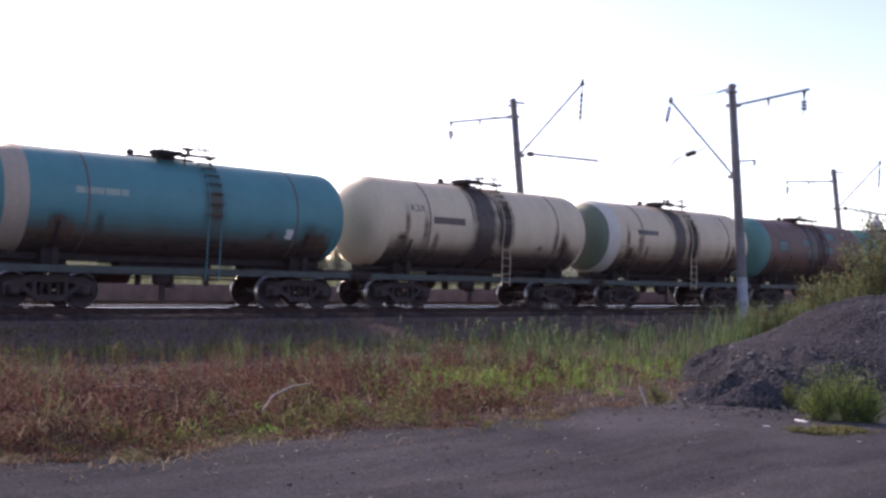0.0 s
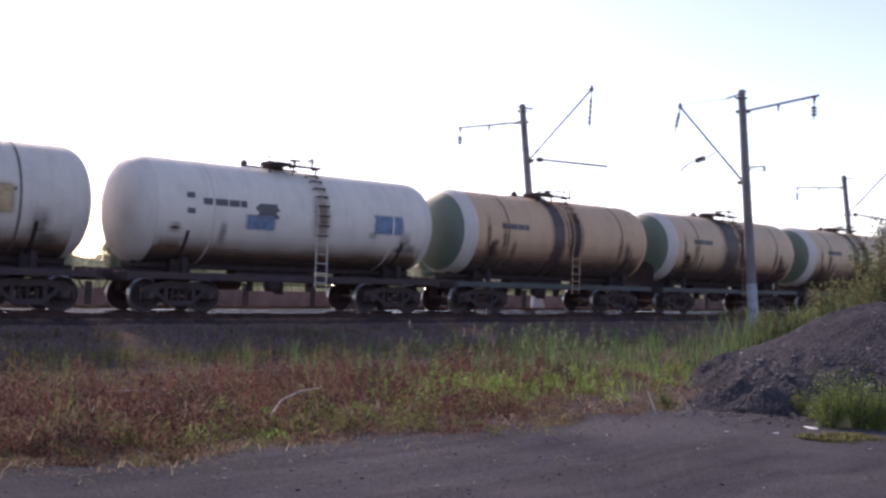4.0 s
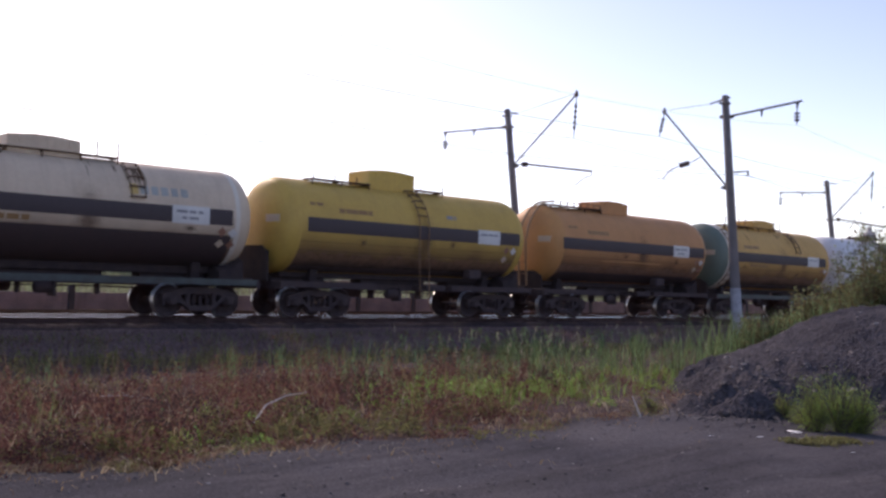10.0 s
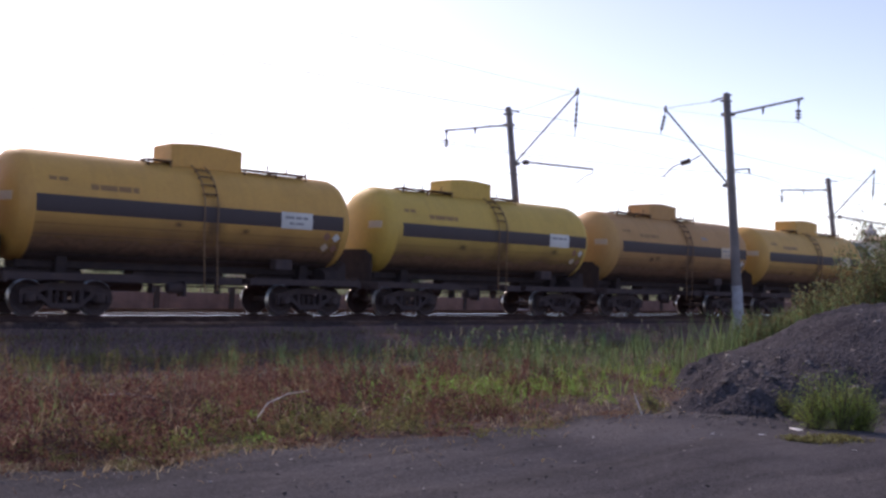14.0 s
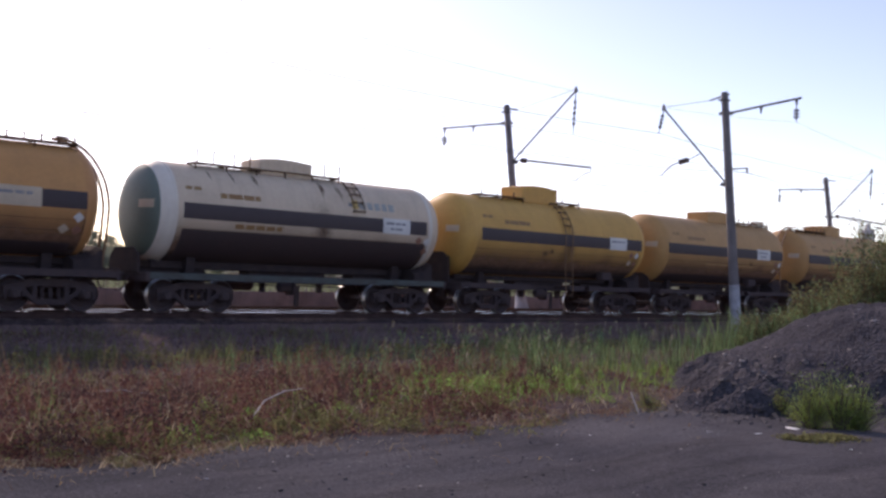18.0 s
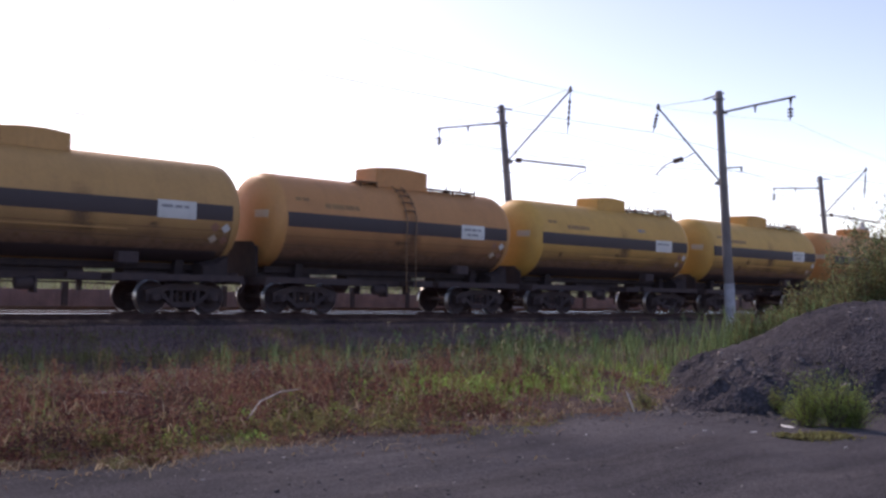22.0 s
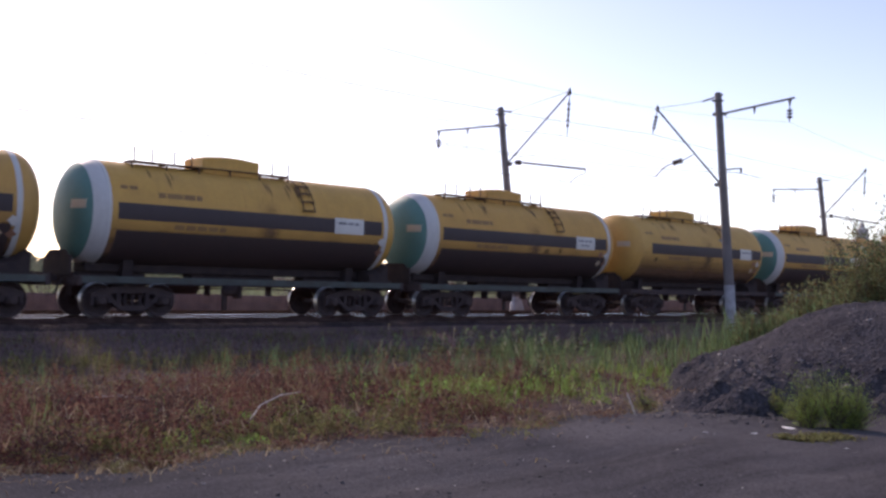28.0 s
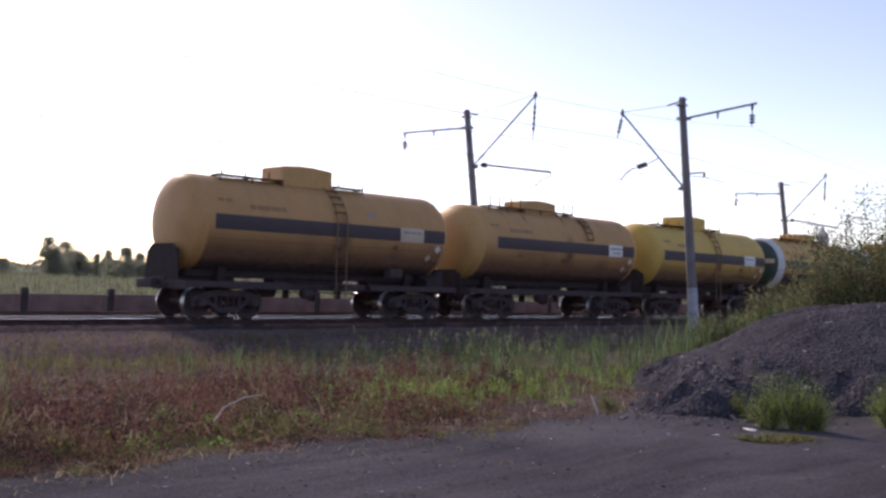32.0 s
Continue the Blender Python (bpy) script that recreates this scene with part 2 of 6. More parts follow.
BLUE_FILM = stain("worn_blue_field", (0.17, 0.26, 0.42), 0.9, 2.0, 0.15)
RUSTY = material("rusty_steel", (0.15, 0.085, 0.05), rough=0.8, scale=5, amount=0.4, fine=40, bump=0.2)
WHEEL_RIM = material("worn_wheel_steel", (0.5, 0.48, 0.46), rough=0.32, metal=1.0, scale=3, amount=0.2, fine=30, bump=0.05)
RAIL_TOP = material("polished_rail_head", (0.85, 0.84, 0.83), rough=0.10, metal=1.0, scale=4, amount=0.1, fine=30, bump=0.0)
RAIL_SIDE = material("rusty_rail", (0.09, 0.055, 0.05), rough=0.8, scale=4, amount=0.35, fine=40, bump=0.2)
CONCRETE = material("weathered_concrete", (0.30, 0.28, 0.27), rough=0.9, scale=1.5, amount=0.3, fine=25, bump=0.3, streak=0.25, rand=0.1)
OILY_CONCRETE = material("oil_darkened_concrete", (0.12, 0.095, 0.09), rough=0.95, scale=2, amount=0.4, fine=25, bump=0.3, rand=0.15)
POLE_CONCRETE = material("dark_weathered_concrete", (0.20, 0.18, 0.18), rough=0.9, scale=1.2, amount=0.3, fine=25, bump=0.3, streak=0.3)
WHITEWASH = material("whitewash", (0.45, 0.46, 0.50), rough=0.9, scale=2.5, amount=0.35, fine=25, bump=0.3, streak=0.3)
GALVANISED = material("dull_galvanised_steel", (0.16, 0.16, 0.17), rough=0.55, metal=0.6, scale=6, amount=0.3, fine=40, bump=0.1)
CERAMIC = material("brown_glazed_ceramic", (0.07, 0.05, 0.045), rough=0.25, scale=6, amount=0.2, fine=30, bump=0.0)
WIRE = material("dull_copper_wire", (0.10, 0.10, 0.11), rough=0.6, metal=0.5, scale=10, amount=0.2, fine=40, bump=0)
for _m in (CONCRETE, OILY_CONCRETE, RAIL_SIDE):
    _m.node_tree.nodes["Principled BSDF"].inputs["Specular IOR Level"].default_value = 0.1
BALLAST = gravelly("dark_ballast", (0.165, 0.112, 0.110), (0.195, 0.136, 0.128), cell=20, patch=0.5)
OILY_SHADED_BALLAST = gravelly("oil_soaked_ballast", (0.072, 0.052, 0.053), (0.095, 0.068, 0.066), cell=20, patch=0.5)
SOIL = gravelly("weedy_soil", (0.095, 0.068, 0.066), (0.135, 0.096, 0.082), cell=9, patch=0.3, bump=0.7)
ROAD = gravelly("slag_gravel_road", (0.080, 0.073, 0.079), (0.135, 0.122, 0.127), cell=75, patch=0.5, bump=0.3, grain=0.5, tracks=0.4)
HEAP = gravelly("heaped_slag_gravel", (0.062, 0.057, 0.066), (0.106, 0.097, 0.105), cell=24, patch=0.9, bump=0.7, grain=0.45)
PALE_STONE = material("pale_chip_stone", (0.30, 0.27, 0.26), rough=0.95, scale=6, amount=0.4, fine=40, bump=0.3, island=0.4)
STONE = material("slag_stone", (0.084, 0.077, 0.083), rough=0.95, scale=6, amount=0.4, fine=40, bump=0.3, island=0.45)
REED = leafy("green_reed_blades", (0.165, 0.225, 0.105), 0.7, 0.45)
FRESH = leafy("fresh_green_weeds", (0.26, 0.37, 0.10), 0.5, 0.45)
DRY_GRASS = leafy("dry_straw_grass", (0.30, 0.20, 0.125), 0.35)
RED_WEED = leafy("reddish_dry_weeds", (0.205, 0.098, 0.080), 0.6, 0.35)
DARK_WEED = leafy("withered_dark_weeds", (0.105, 0.062, 0.058), 0.6, 0.25)
OLIVE_WEED = leafy("olive_weeds", (0.20, 0.19, 0.085), 0.45, 0.45)
BUSH_LEAF = leafy("bush_leaves", (0.24, 0.25, 0.125), 0.6, 0.42)
BUSH_DARK = leafy("dark_bush_leaves", (0.13, 0.165, 0.08), 0.5, 0.4)
RUSSET_LEAF = leafy("russet_bush_leaves", (0.20, 0.135, 0.07), 0.45)
BROOM = leafy("feathery_green_shoots", (0.275, 0.335, 0.10), 0.4, 0.5)
# Far foliage: the paleness of distance haze is put into this colour.
HAZY_TREE_LEAF = leafy("tree_leaves", (0.31, 0.33, 0.245), 0.4, 0.5)
BARK = material("grey_bark", (0.13, 0.10, 0.08), rough=0.95, scale=3, amount=0.3, fine=25, bump=0.5)
STICK = material("bleached_wood", (0.56, 0.50, 0.45), rough=0.9, scale=5, amount=0.3, fine=40, bump=0.2)
LITTER = material("crumpled_white_plastic", (0.75, 0.75, 0.75), rough=0.5, scale=8, amount=0.2, fine=40, bump=0.2)
FENCE_WOOD = material("brown_weathered_slab", (0.27, 0.185, 0.175), rough=0.95, scale=1.2, amount=0.3, fine=20, bump=0.3, streak=0.3, rand=0.12)
FAR_WALL = material("pale_rendered_wall", (0.45, 0.43, 0.42), rough=0.9, scale=0.5, amount=0.2, fine=4, bump=0.1)


# ---- mesh tools ----
class Shape:
    """Collects vertices and faces of one mesh."""

    def __init__(self):
        self.v, self.f, self.m = [], [], []

    def add(self, verts, faces, mat=0):
        o = len(self.v)
        self.v.extend(tuple(map(float, p)) for p in verts)
        self.f.extend(tuple(i + o for i in q) for q in faces)
        self.m.extend([mat] * len(faces))
        return self

    def box(self, x0, x1, y0, y1, z0, z1, bevel=0.0, mat=0):
        """A block; with a bevel its upright and lengthwise edges are cut back."""
        if not bevel:
            c = [(x, y, z) for x in (x0, x1) for y in (y0, y1) for z in (z0, z1)]
            return self.add(c, [(0, 1, 3, 2), (4, 6, 7, 5), (0, 4, 5, 1), (2, 3, 7, 6), (0, 2, 6, 4), (1, 5, 7, 3)], mat)
        b = min(bevel, (x1 - x0) / 2.1, (y1 - y0) / 2.1, (z1 - z0) / 2.1)
        rings = []
        for z, i in ((z0, b), (z0 + b, 0), (z1 - b, 0), (z1, b)):
            xa, xb, ya, yb = x0 + i, x1 - i, y0 + i, y1 - i
            rings.append([(xa + b, ya, z), (xb - b, ya, z), (xb, ya + b, z), (xb, yb - b, z), (xb - b, yb, z), (xa + b, yb, z), (xa, yb - b, z), (xa, ya + b, z)])
        return self.loft(rings, True, mat)

    def loft(self, rings, caps=True, mat=0, closed=True):
        n = len(rings[0])
        verts = [p for r in rings for p in r]
        faces = []
        for i in range(len(rings) - 1):
            for j in range(n if closed else n - 1):
                k = (j + 1) % n
                faces.append((i * n + j, i * n + k, (i + 1) * n + k, (i + 1) * n + j))
        if caps:
            faces.append(tuple(range(n - 1, -1, -1)))
            faces.append(tuple((len(rings) - 1) * n + j for j in range(n)))
        return self.add(verts, faces, mat)

    def tube(self, points, r, n=6, mat=0, caps=True):
        """A round bar along points; r is one radius or one for each point."""
        pts = [Vector(p) for p in points]
        rs = r if isinstance(r, (list, tuple)) else [r] * len(pts)
        rings = []
        for i, p in enumerate(pts):
            d = (pts[min(i + 1, len(pts) - 1)] - pts[max(i - 1, 0)]).normalized()
            a = d.orthogonal().normalized() if i == 0 else (prev - d * prev.dot(d)).normalized()
            prev = a
            b = d.cross(a)
            rings.append([p + (a * math.cos(2 * math.pi * k / n) + b * math.sin(2 * math.pi * k / n)) * rs[i] for k in range(n)])
        return self.loft(rings, caps, mat)

    def lathe(self, origin, axis, profile, n=24, mat=0, caps=True):
        """A turned form: profile of (distance along the axis, radius)."""
        d = Vector(axis).normalized()
        a = d.orthogonal().normalized()
        b = d.cross(a)
        o = Vector(origin)
        return self.loft([[o + d * s + (a * math.cos(2 * math.pi * k / n) + b * math.sin(2 * math.pi * k / n)) * max(r, 1e-4) for k in range(n)] for s, r in profile], caps, mat)

    def data(self, name, mats, smooth=False):
        me = bpy.data.meshes.new(name)
        me.from_pydata(self.v, [], self.f)
        for mt in mats if isinstance(mats, (list, tuple)) else [mats]:
            me.materials.append(mt)
        me.polygons.foreach_set("material_index", self.m)
        if smooth:
            me.polygons.foreach_set("use_smooth", [True] * len(self.f))
            me.set_sharp_from_angle(angle=radians(38))
        me.update()
        return me


def part(name, shape, mats, parent=None, label="", at=None, smooth=False):
    """Links one mesh as an object, under a thing or under a part."""
    me = shape if isinstance(shape, bpy.types.Mesh) else shape.data(name, mats, smooth)
    ob = new(name, me)
    ob.parent = parent
    if at is not None:
        ob.matrix_basis = at
    if label:
        tagged(ob, label)
    return ob


def holder(name, at, label, category, group="", kind=""):
    ob = new(name)
    ob.matrix_basis = at
    return tagged(ob, label, category, group, kind)


def fast_mesh(name, verts, faces, mat):
    """A mesh from arrays of points and of four-cornered faces."""
    me = bpy.data.meshes.new(name)
    nv, nf = len(verts), len(faces)
    me.vertices.add(nv)
    me.vertices.foreach_set("co", np.asarray(verts, np.float32).ravel())
    me.loops.add(nf * 4)
    me.loops.foreach_set("vertex_index", np.asarray(faces, np.int32).ravel())
    me.polygons.add(nf)
    me.polygons.foreach_set("loop_start", np.arange(0, nf * 4, 4, dtype=np.int32))
    me.materials.append(mat)
    me.update(calc_edges=True)
    me.validate()
    return me


def wave(x, y, seed=0):
    """Smooth uneven ground, about -1 to 1."""
    s = seed * 1.7
    return (np.sin(x * 0.9 + 1.3 * np.sin(y * 0.7 + s) + s) + np.sin(y * 1.1 + 1.7 * np.sin(x * 0.5 - s)) + 0.6 * np.sin(x * 2.3 - y * 1.9 + s * 2)
            + 0.5 * np.sin(x * 3.7 + y * 2.9 - s)) / 3.1


def road_edge(x):
    """The y at which the slag road gives way to weeds."""
    return -19.75 + 0.35 * np.sin(x * 0.45 + 0.6) + 0.22 * np.sin(x * 1.3) + 0.10 * np.sin(x * 4.1 + 1.0) + 0.06 * np.sin(x * 9.7) - 0.02 * (x - 8) + 0.12 + 0.75 * np.exp(-((x - 9.2) / 1.0) ** 2)


def ground_z(x, y):
    """The height of the ground: level yard, shallow verge, foot of the embankment, field beyond."""
    x, y = np.asarray(x, float), np.asarray(y, float)
    z = np.interp(y, [-60, -21, -19, -14, -8, -4.5, 11, 13, 40, 80, 125, 400, 3000], [-0.3, -0.33, -0.36, -0.55, -0.78, -0.85, -0.85, -0.8, -0.6, 0.1, 0.9, 1.0, 1.0])
    near = np.clip((60 - np.abs(y + 10)) / 30, 0, 1) * np.clip((90 - np.abs(x - 30)) / 40, 0, 1)
    z = z + near * 0.05 * wave(x, y, 1) * np.where(y < -4.5, 1, 0.6)
    return z


def heap_z(x, y):
    """The height of the slag heap over the yard."""
    x, y = np.asarray(x, float) - 17.5, np.asarray(y, float) + 21.5
    u, v = 0.44 * x - 0.9 * y, 0.9 * x + 0.44 * y
    rho = (np.abs(u / 5.15) ** 2.3 + np.abs(v / 4.4) ** 2.3) ** (1 / 2.3)
    h = 2.6 * (1 - rho)
    top = 1.48 + 0.05 * wave(x * 1.5, y * 1.5, 4)
    h = np.where(h < top - 0.3, h, top - 0.3 + 0.3 * (1 - np.exp(-(h - top + 0.3) / 0.3)))
    slump = 0.42 * (1 - np.sqrt(((x + 5.75) / 1.1) ** 2 + ((y - 1.0) / 0.9) ** 2)) + 0.06 * wave(x * 2.9, y * 2.9, 23)
    h = np.maximum(h, slump)
    foot = np.clip(h / 0.10, 0, 1) * 0.03
    slip = np.clip(1.0 - h / 0.75, 0, 1) * np.clip(h / 0.16, 0, 1)
    crag = 1 - np.abs(wave(x * 2.6 + 0.8 * wave(x * 5, y * 5, 9), y * 2.6, 13)) * 1.6
    clod = 1 - np.abs(wave(x * 6.5, y * 6.5 + wave(x * 3, y * 3, 2), 17)) * 1.8
    fine = 0.035 * wave(x * 6, y * 6, 8) + 0.022 * wave(x * 13, y * 13, 21) + 0.012 * wave(x * 27, y * 27, 5)
    return h + np.where(h > 0.02, foot + 0.07 * wave(x * 2.3, y * 2.3, 6) + fine + slip * (0.20 * np.maximum(crag, -0.6) + 0.12 * np.maximum(clod, -0.5)), 0)


# ---- ground, road, railway ----
def spread(near_lo, near_hi, step, far_lo, far_hi):
    """Grid lines, close together in the middle and wider towards both ends."""
    mid = list(np.arange(near_lo, near_hi + step / 2, step))
    out, d = [], step
    x = near_lo
    while x > far_lo:
        d *= 1.25
        x -= d
        out.append(max(x, far_lo))
    out = out[::-1] + mid
    d, x = step, mid[-1]
    while x < far_hi:
        d *= 1.25
        x += d
        out.append(min(x, far_hi))
    return np.array(out)


def sheet(xs, ys, zf):
    X, Y = np.meshgrid(xs, ys, indexing="ij")
    Z = zf(X, Y)
    n, m = X.shape
    idx = np.arange(n * m).reshape(n, m)
    faces = np.stack([idx[:-1, :-1], idx[1:, :-1], idx[1:, 1:], idx[:-1, 1:]], -1).reshape(-1, 4)
    return np.stack([X, Y, Z], -1).reshape(-1, 3), faces


def smooth_all(me):
    me.polygons.foreach_set("use_smooth", [True] * len(me.polygons))
    return me


v, f = sheet(spread(-12, 60, 0.4, -2800, 2800), spread(-34, 16, 0.4, -1500, 3000), ground_z)
ground = tagged(new("ground", smooth_all(fast_mesh("ground", v, f, SOIL))), "weedy brown soil with patches of dry litter", "ground", kind="structure")


def road_z(x, y):
    e = road_edge(x)
    inside = np.clip((e - y) / 0.7, -1, 1)
    rut = -0.025 * np.exp(-((y + 21.6 + 0.06 * (x - 6) + 0.25 * np.sin(x * 0.35)) / 0.22) ** 2) - 0.02 * np.exp(-((y + 23.3 + 0.06 * (x - 6)) / 0.25) ** 2)
    return ground_z(x, y) + 0.06 * inside + rut * np.clip(inside, 0, 1) + 0.018 * wave(x * 2.2, y * 2.2, 3) + 0.011 * wave(x * 7, y * 7, 5)


v, f = sheet(spread(-4, 24, 0.16, -60, 90), np.append(np.arange(-44, -26, 0.5), np.arange(-26, -18.2, 0.12)), road_z)
tagged(new("road", smooth_all(fast_mesh("road", v, f, ROAD))), "grey slag gravel yard with shallow wheel ruts", "road", kind="structure")

# Unseen wall behind the camera, added to keep low sky light off the tanks.
BRICKWORK = material("dark_brickwork", (0.17, 0.105, 0.085), rough=0.95, scale=0.4, amount=0.3, fine=6, bump=0.3, streak=0.2)
tagged(part("wall_south", Shape().box(-90, 150, -52.4, -52.0, -1.0, 5.5), BRICKWORK), "plain dark brick wall behind the camera, added to block low sky light", "wall", kind="structure")

TRACK_2, DROP_2 = 4.15, -0.03


def bed_z(x, y):
    z = np.interp(y, [-5.4, -4.9, -3.9, -2.5, -1.95, -1.55, -0.6, 0.0, 5.4, 6.4, 7.9, 8.4], [-1.1, -0.92, -0.55, -0.43, -0.36, -0.2, -0.19, -0.21, -0.22, -0.3, -0.9, -1.0])
    return z + 0.03 * wave(x * 3, y * 3, 2) + 0.015 * wave(x * 9, y * 9, 7)


v, f = sheet(spread(0, 70, 0.3, -600, 900), np.arange(-5.4, 8.41, 0.18), bed_z)
bed_mesh = smooth_all(fast_mesh("ballast_bed", v, f, BALLAST))
bed_mesh.materials.append(OILY_SHADED_BALLAST)
# Strips along both tracks take the darker ballast: oil plus painted shade.
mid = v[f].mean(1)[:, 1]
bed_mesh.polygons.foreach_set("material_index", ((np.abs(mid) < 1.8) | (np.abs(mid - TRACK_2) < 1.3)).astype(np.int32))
bed = tagged(new("ballast_bed", bed_mesh), "dark oily stone ballast under two railway tracks, with painted shade along them", "track bed", kind="structure")


def rail_shape():
    prof = [(-0.075, -0.18), (0.075, -0.18), (0.075, -0.165), (0.012, -0.14), (0.010, -0.05), (0.037, -0.035), (0.037, -0.012), (0.036, -0.0034), (0.012, -0.0009), (0.0, 0.0),
            (-0.012, -0.0009), (-0.036, -0.0034), (-0.037, -0.012), (-0.036, -0.035), (-0.010, -0.05), (-0.012, -0.14), (-0.075, -0.165)]
    s = Shape()
    s.loft([[(x, a, b) for a, b in prof] for x in (-600, -20, 100, 900)])
    for i, q in enumerate(s.f):
        if len(q) == 4 and all(s.v[j][2] > -0.0055 for j in q):
            s.m[i] = 1
    return s.data("rail", [RAIL_SIDE, RAIL_TOP]), s.data("rail", [RAIL_SIDE, RAIL_SIDE])


def sleeper_shape():
    s = Shape()
    rings = []
    for y, w, h in ((-1.35, 0.13, 0.17), (-1.33, 0.14, 0.185), (-0.9, 0.14, 0.19), (-0.5, 0.125, 0.175), (0, 0.12, 0.15), (0.5, 0.125, 0.175), (0.9, 0.14, 0.19), (1.33, 0.14, 0.185), (1.35, 0.13, 0.17)):
        rings.append([(-w, y, -0.22), (w, y, -0.22), (w * 0.75, y, -0.22 + h), (-w * 0.75, y, -0.22 + h)])
    s.loft(rings)
    return s.data("sleeper", OILY_CONCRETE)


(RAIL, DULL_RAIL), SLEEPER = rail_shape(), sleeper_shape()
for name, yc, dz in (("railway_track", 0.0, 0.0), ("railway_track", TRACK_2, DROP_2)):
    track = holder(name, pose(0, yc, dz), "railway track with rusty rails and concrete sleepers", "railway track", "two parallel tracks", "structure")
    for side in (-0.79, 0.79):
        if yc:
            part("rail", DULL_RAIL, None, track, "dull rusty rail", pose(0, side, 0))
        else:
            part("rail", RAIL, None, track, "rusty rail with a polished head", pose(0, side, 0))
    for i in range(-6, 135):
        part("sleeper", SLEEPER, None, track, "", pose(i * 0.54, 0, -0.15 + 0.008 * math.sin(i * 2.1)))

# ---- tank wagons ----
R_TANK, Z_TANK, CYL, DISH, X_TANK = 1.5, 2.95, 4.82, 0.58, 0.0
TANK_SIZES = {"box": (1.52, 2.95, 4.86, 0.62, -0.04), "box_long": (1.56, 2.95, 4.96, 0.68, -0.12), "ring_end": (1.59, 2.96, 4.85, 0.75, 0.0), "xob": (1.53, 2.96, 4.90, 0.62, -0.08), "rail_r": (1.57, 2.98, 4.80, 0.66, -0.27), "rail_l": (1.57, 2.98, 4.80, 0.66, 0.27),
              "ring": (1.5, 2.95, 4.85, 0.75, 0.0), "oil": (1.57, 2.95, 4.85, 0.74, 0.0), "wide": (1.63, 2.95, 4.85, 0.74, 0.0), "squat": (1.47, 2.89, 4.9, 0.70, 0.05)}


def use_tank(size):
    """Sets the radius, the middle's height, the cylinder's half length, the depth of the dished ends and the shift along the wagon."""
    global R_TANK, Z_TANK, CYL, DISH, X_TANK
    R_TANK, Z_TANK, CYL, DISH, X_TANK = TANK_SIZES[size]


PITCH = 12.02


def around(x, a, r):
    """A point of the tank's side: x along, a the angle up from the horizontal on the camera's side."""
    return (x + X_TANK, -r * math.cos(a), Z_TANK + r * math.sin(a))


def side_panel(x0, x1, z0, z1, lift=0.006, thick=0.008, rag=0.0, seed=0, steps=5, side=1):
    """A painted field, plate or stain that follows the curve of the tank; z from the tank's middle."""
    rng = random.Random(seed)
    a0, a1 = math.asin(max(-0.99, z0 / R_TANK)), math.asin(min(0.99, z1 / R_TANK))
    s = Shape()
    rings = []
    steps = max(steps, math.ceil(math.degrees(a1 - a0) / 4))
    for i in range(steps + 1):
        a = a0 + (a1 - a0) * i / steps
        j0, j1 = (rng.uniform(-rag, rag), rng.uniform(-rag, rag)) if rag else (0, 0)
        ring = [around(x0 + j0, a, R_TANK + lift), around(x1 + j1, a, R_TANK + lift), around(x1 + j1, a, R_TANK + lift - thick), around(x0 + j0, a, R_TANK + lift - thick)]
        rings.append([(p[0], p[1] * side, p[2]) for p in ring])
    s.loft(rings)
    return s


def hoop(x0, x1, r, lo=-180.0, hi=180.0, n=64, thick=0.02):
    """A band round the tank between two angles."""
    s = Shape()
    full = hi - lo >= 359
    rings = []
    for i in range(n + (0 if full else 1)):
        a = radians(lo + (hi - lo) * i / n)
        rings.append([around(x0, a, r), around(x1, a, r), around(x1, a, r - thick), around(x0, a, r - thick)])
    if full:
        rings.append(rings[0])
    return s.loft(rings, not full)


def shell_mesh(name, mat):
    s = Shape()
    s.lathe((X_TANK, 0, Z_TANK), (1, 0, 0), [(-CYL, R_TANK), (-1.6, R_TANK), (1.6, R_TANK), (CYL, R_TANK)], 64, caps=False)
    return s.data(name, mat, True)


def cap_mesh(name, mat, end, ring_mat):
    """A dished end; its outer edge may wear a painted ring."""
    s = Shape()
    prof = []
    for i in range(13):
        a = math.pi / 2 * i / 12
        prof.append((CYL + DISH * math.sin(a) ** 0.9, R_TANK * max(0.0, math.cos(a)) ** 0.72))
    s.lathe((X_TANK, 0, Z_TANK), (end, 0, 0), prof[:5], 64, 1 if ring_mat else 0, caps=False)
    s.lathe((X_TANK, 0, Z_TANK), (end, 0, 0), prof[4:], 64, 0, caps=False)
    return s.data(name, [mat, ring_mat] if ring_mat else mat, True)


def wheel_profile():
    return [(-0.075, 0.16), (-0.075, 0.11), (0.10, 0.11), (0.10, 0.16), (0.03, 0.20), (0.0, 0.36), (0.055, 0.41), (0.065, 0.462), (0.055, 0.472), (-0.035, 0.478), (-0.05, 0.505), (-0.07, 0.505),
            (-0.075, 0.49), (-0.075, 0.41), (-0.03, 0.36), (-0.01, 0.20), (-0.075, 0.16)]


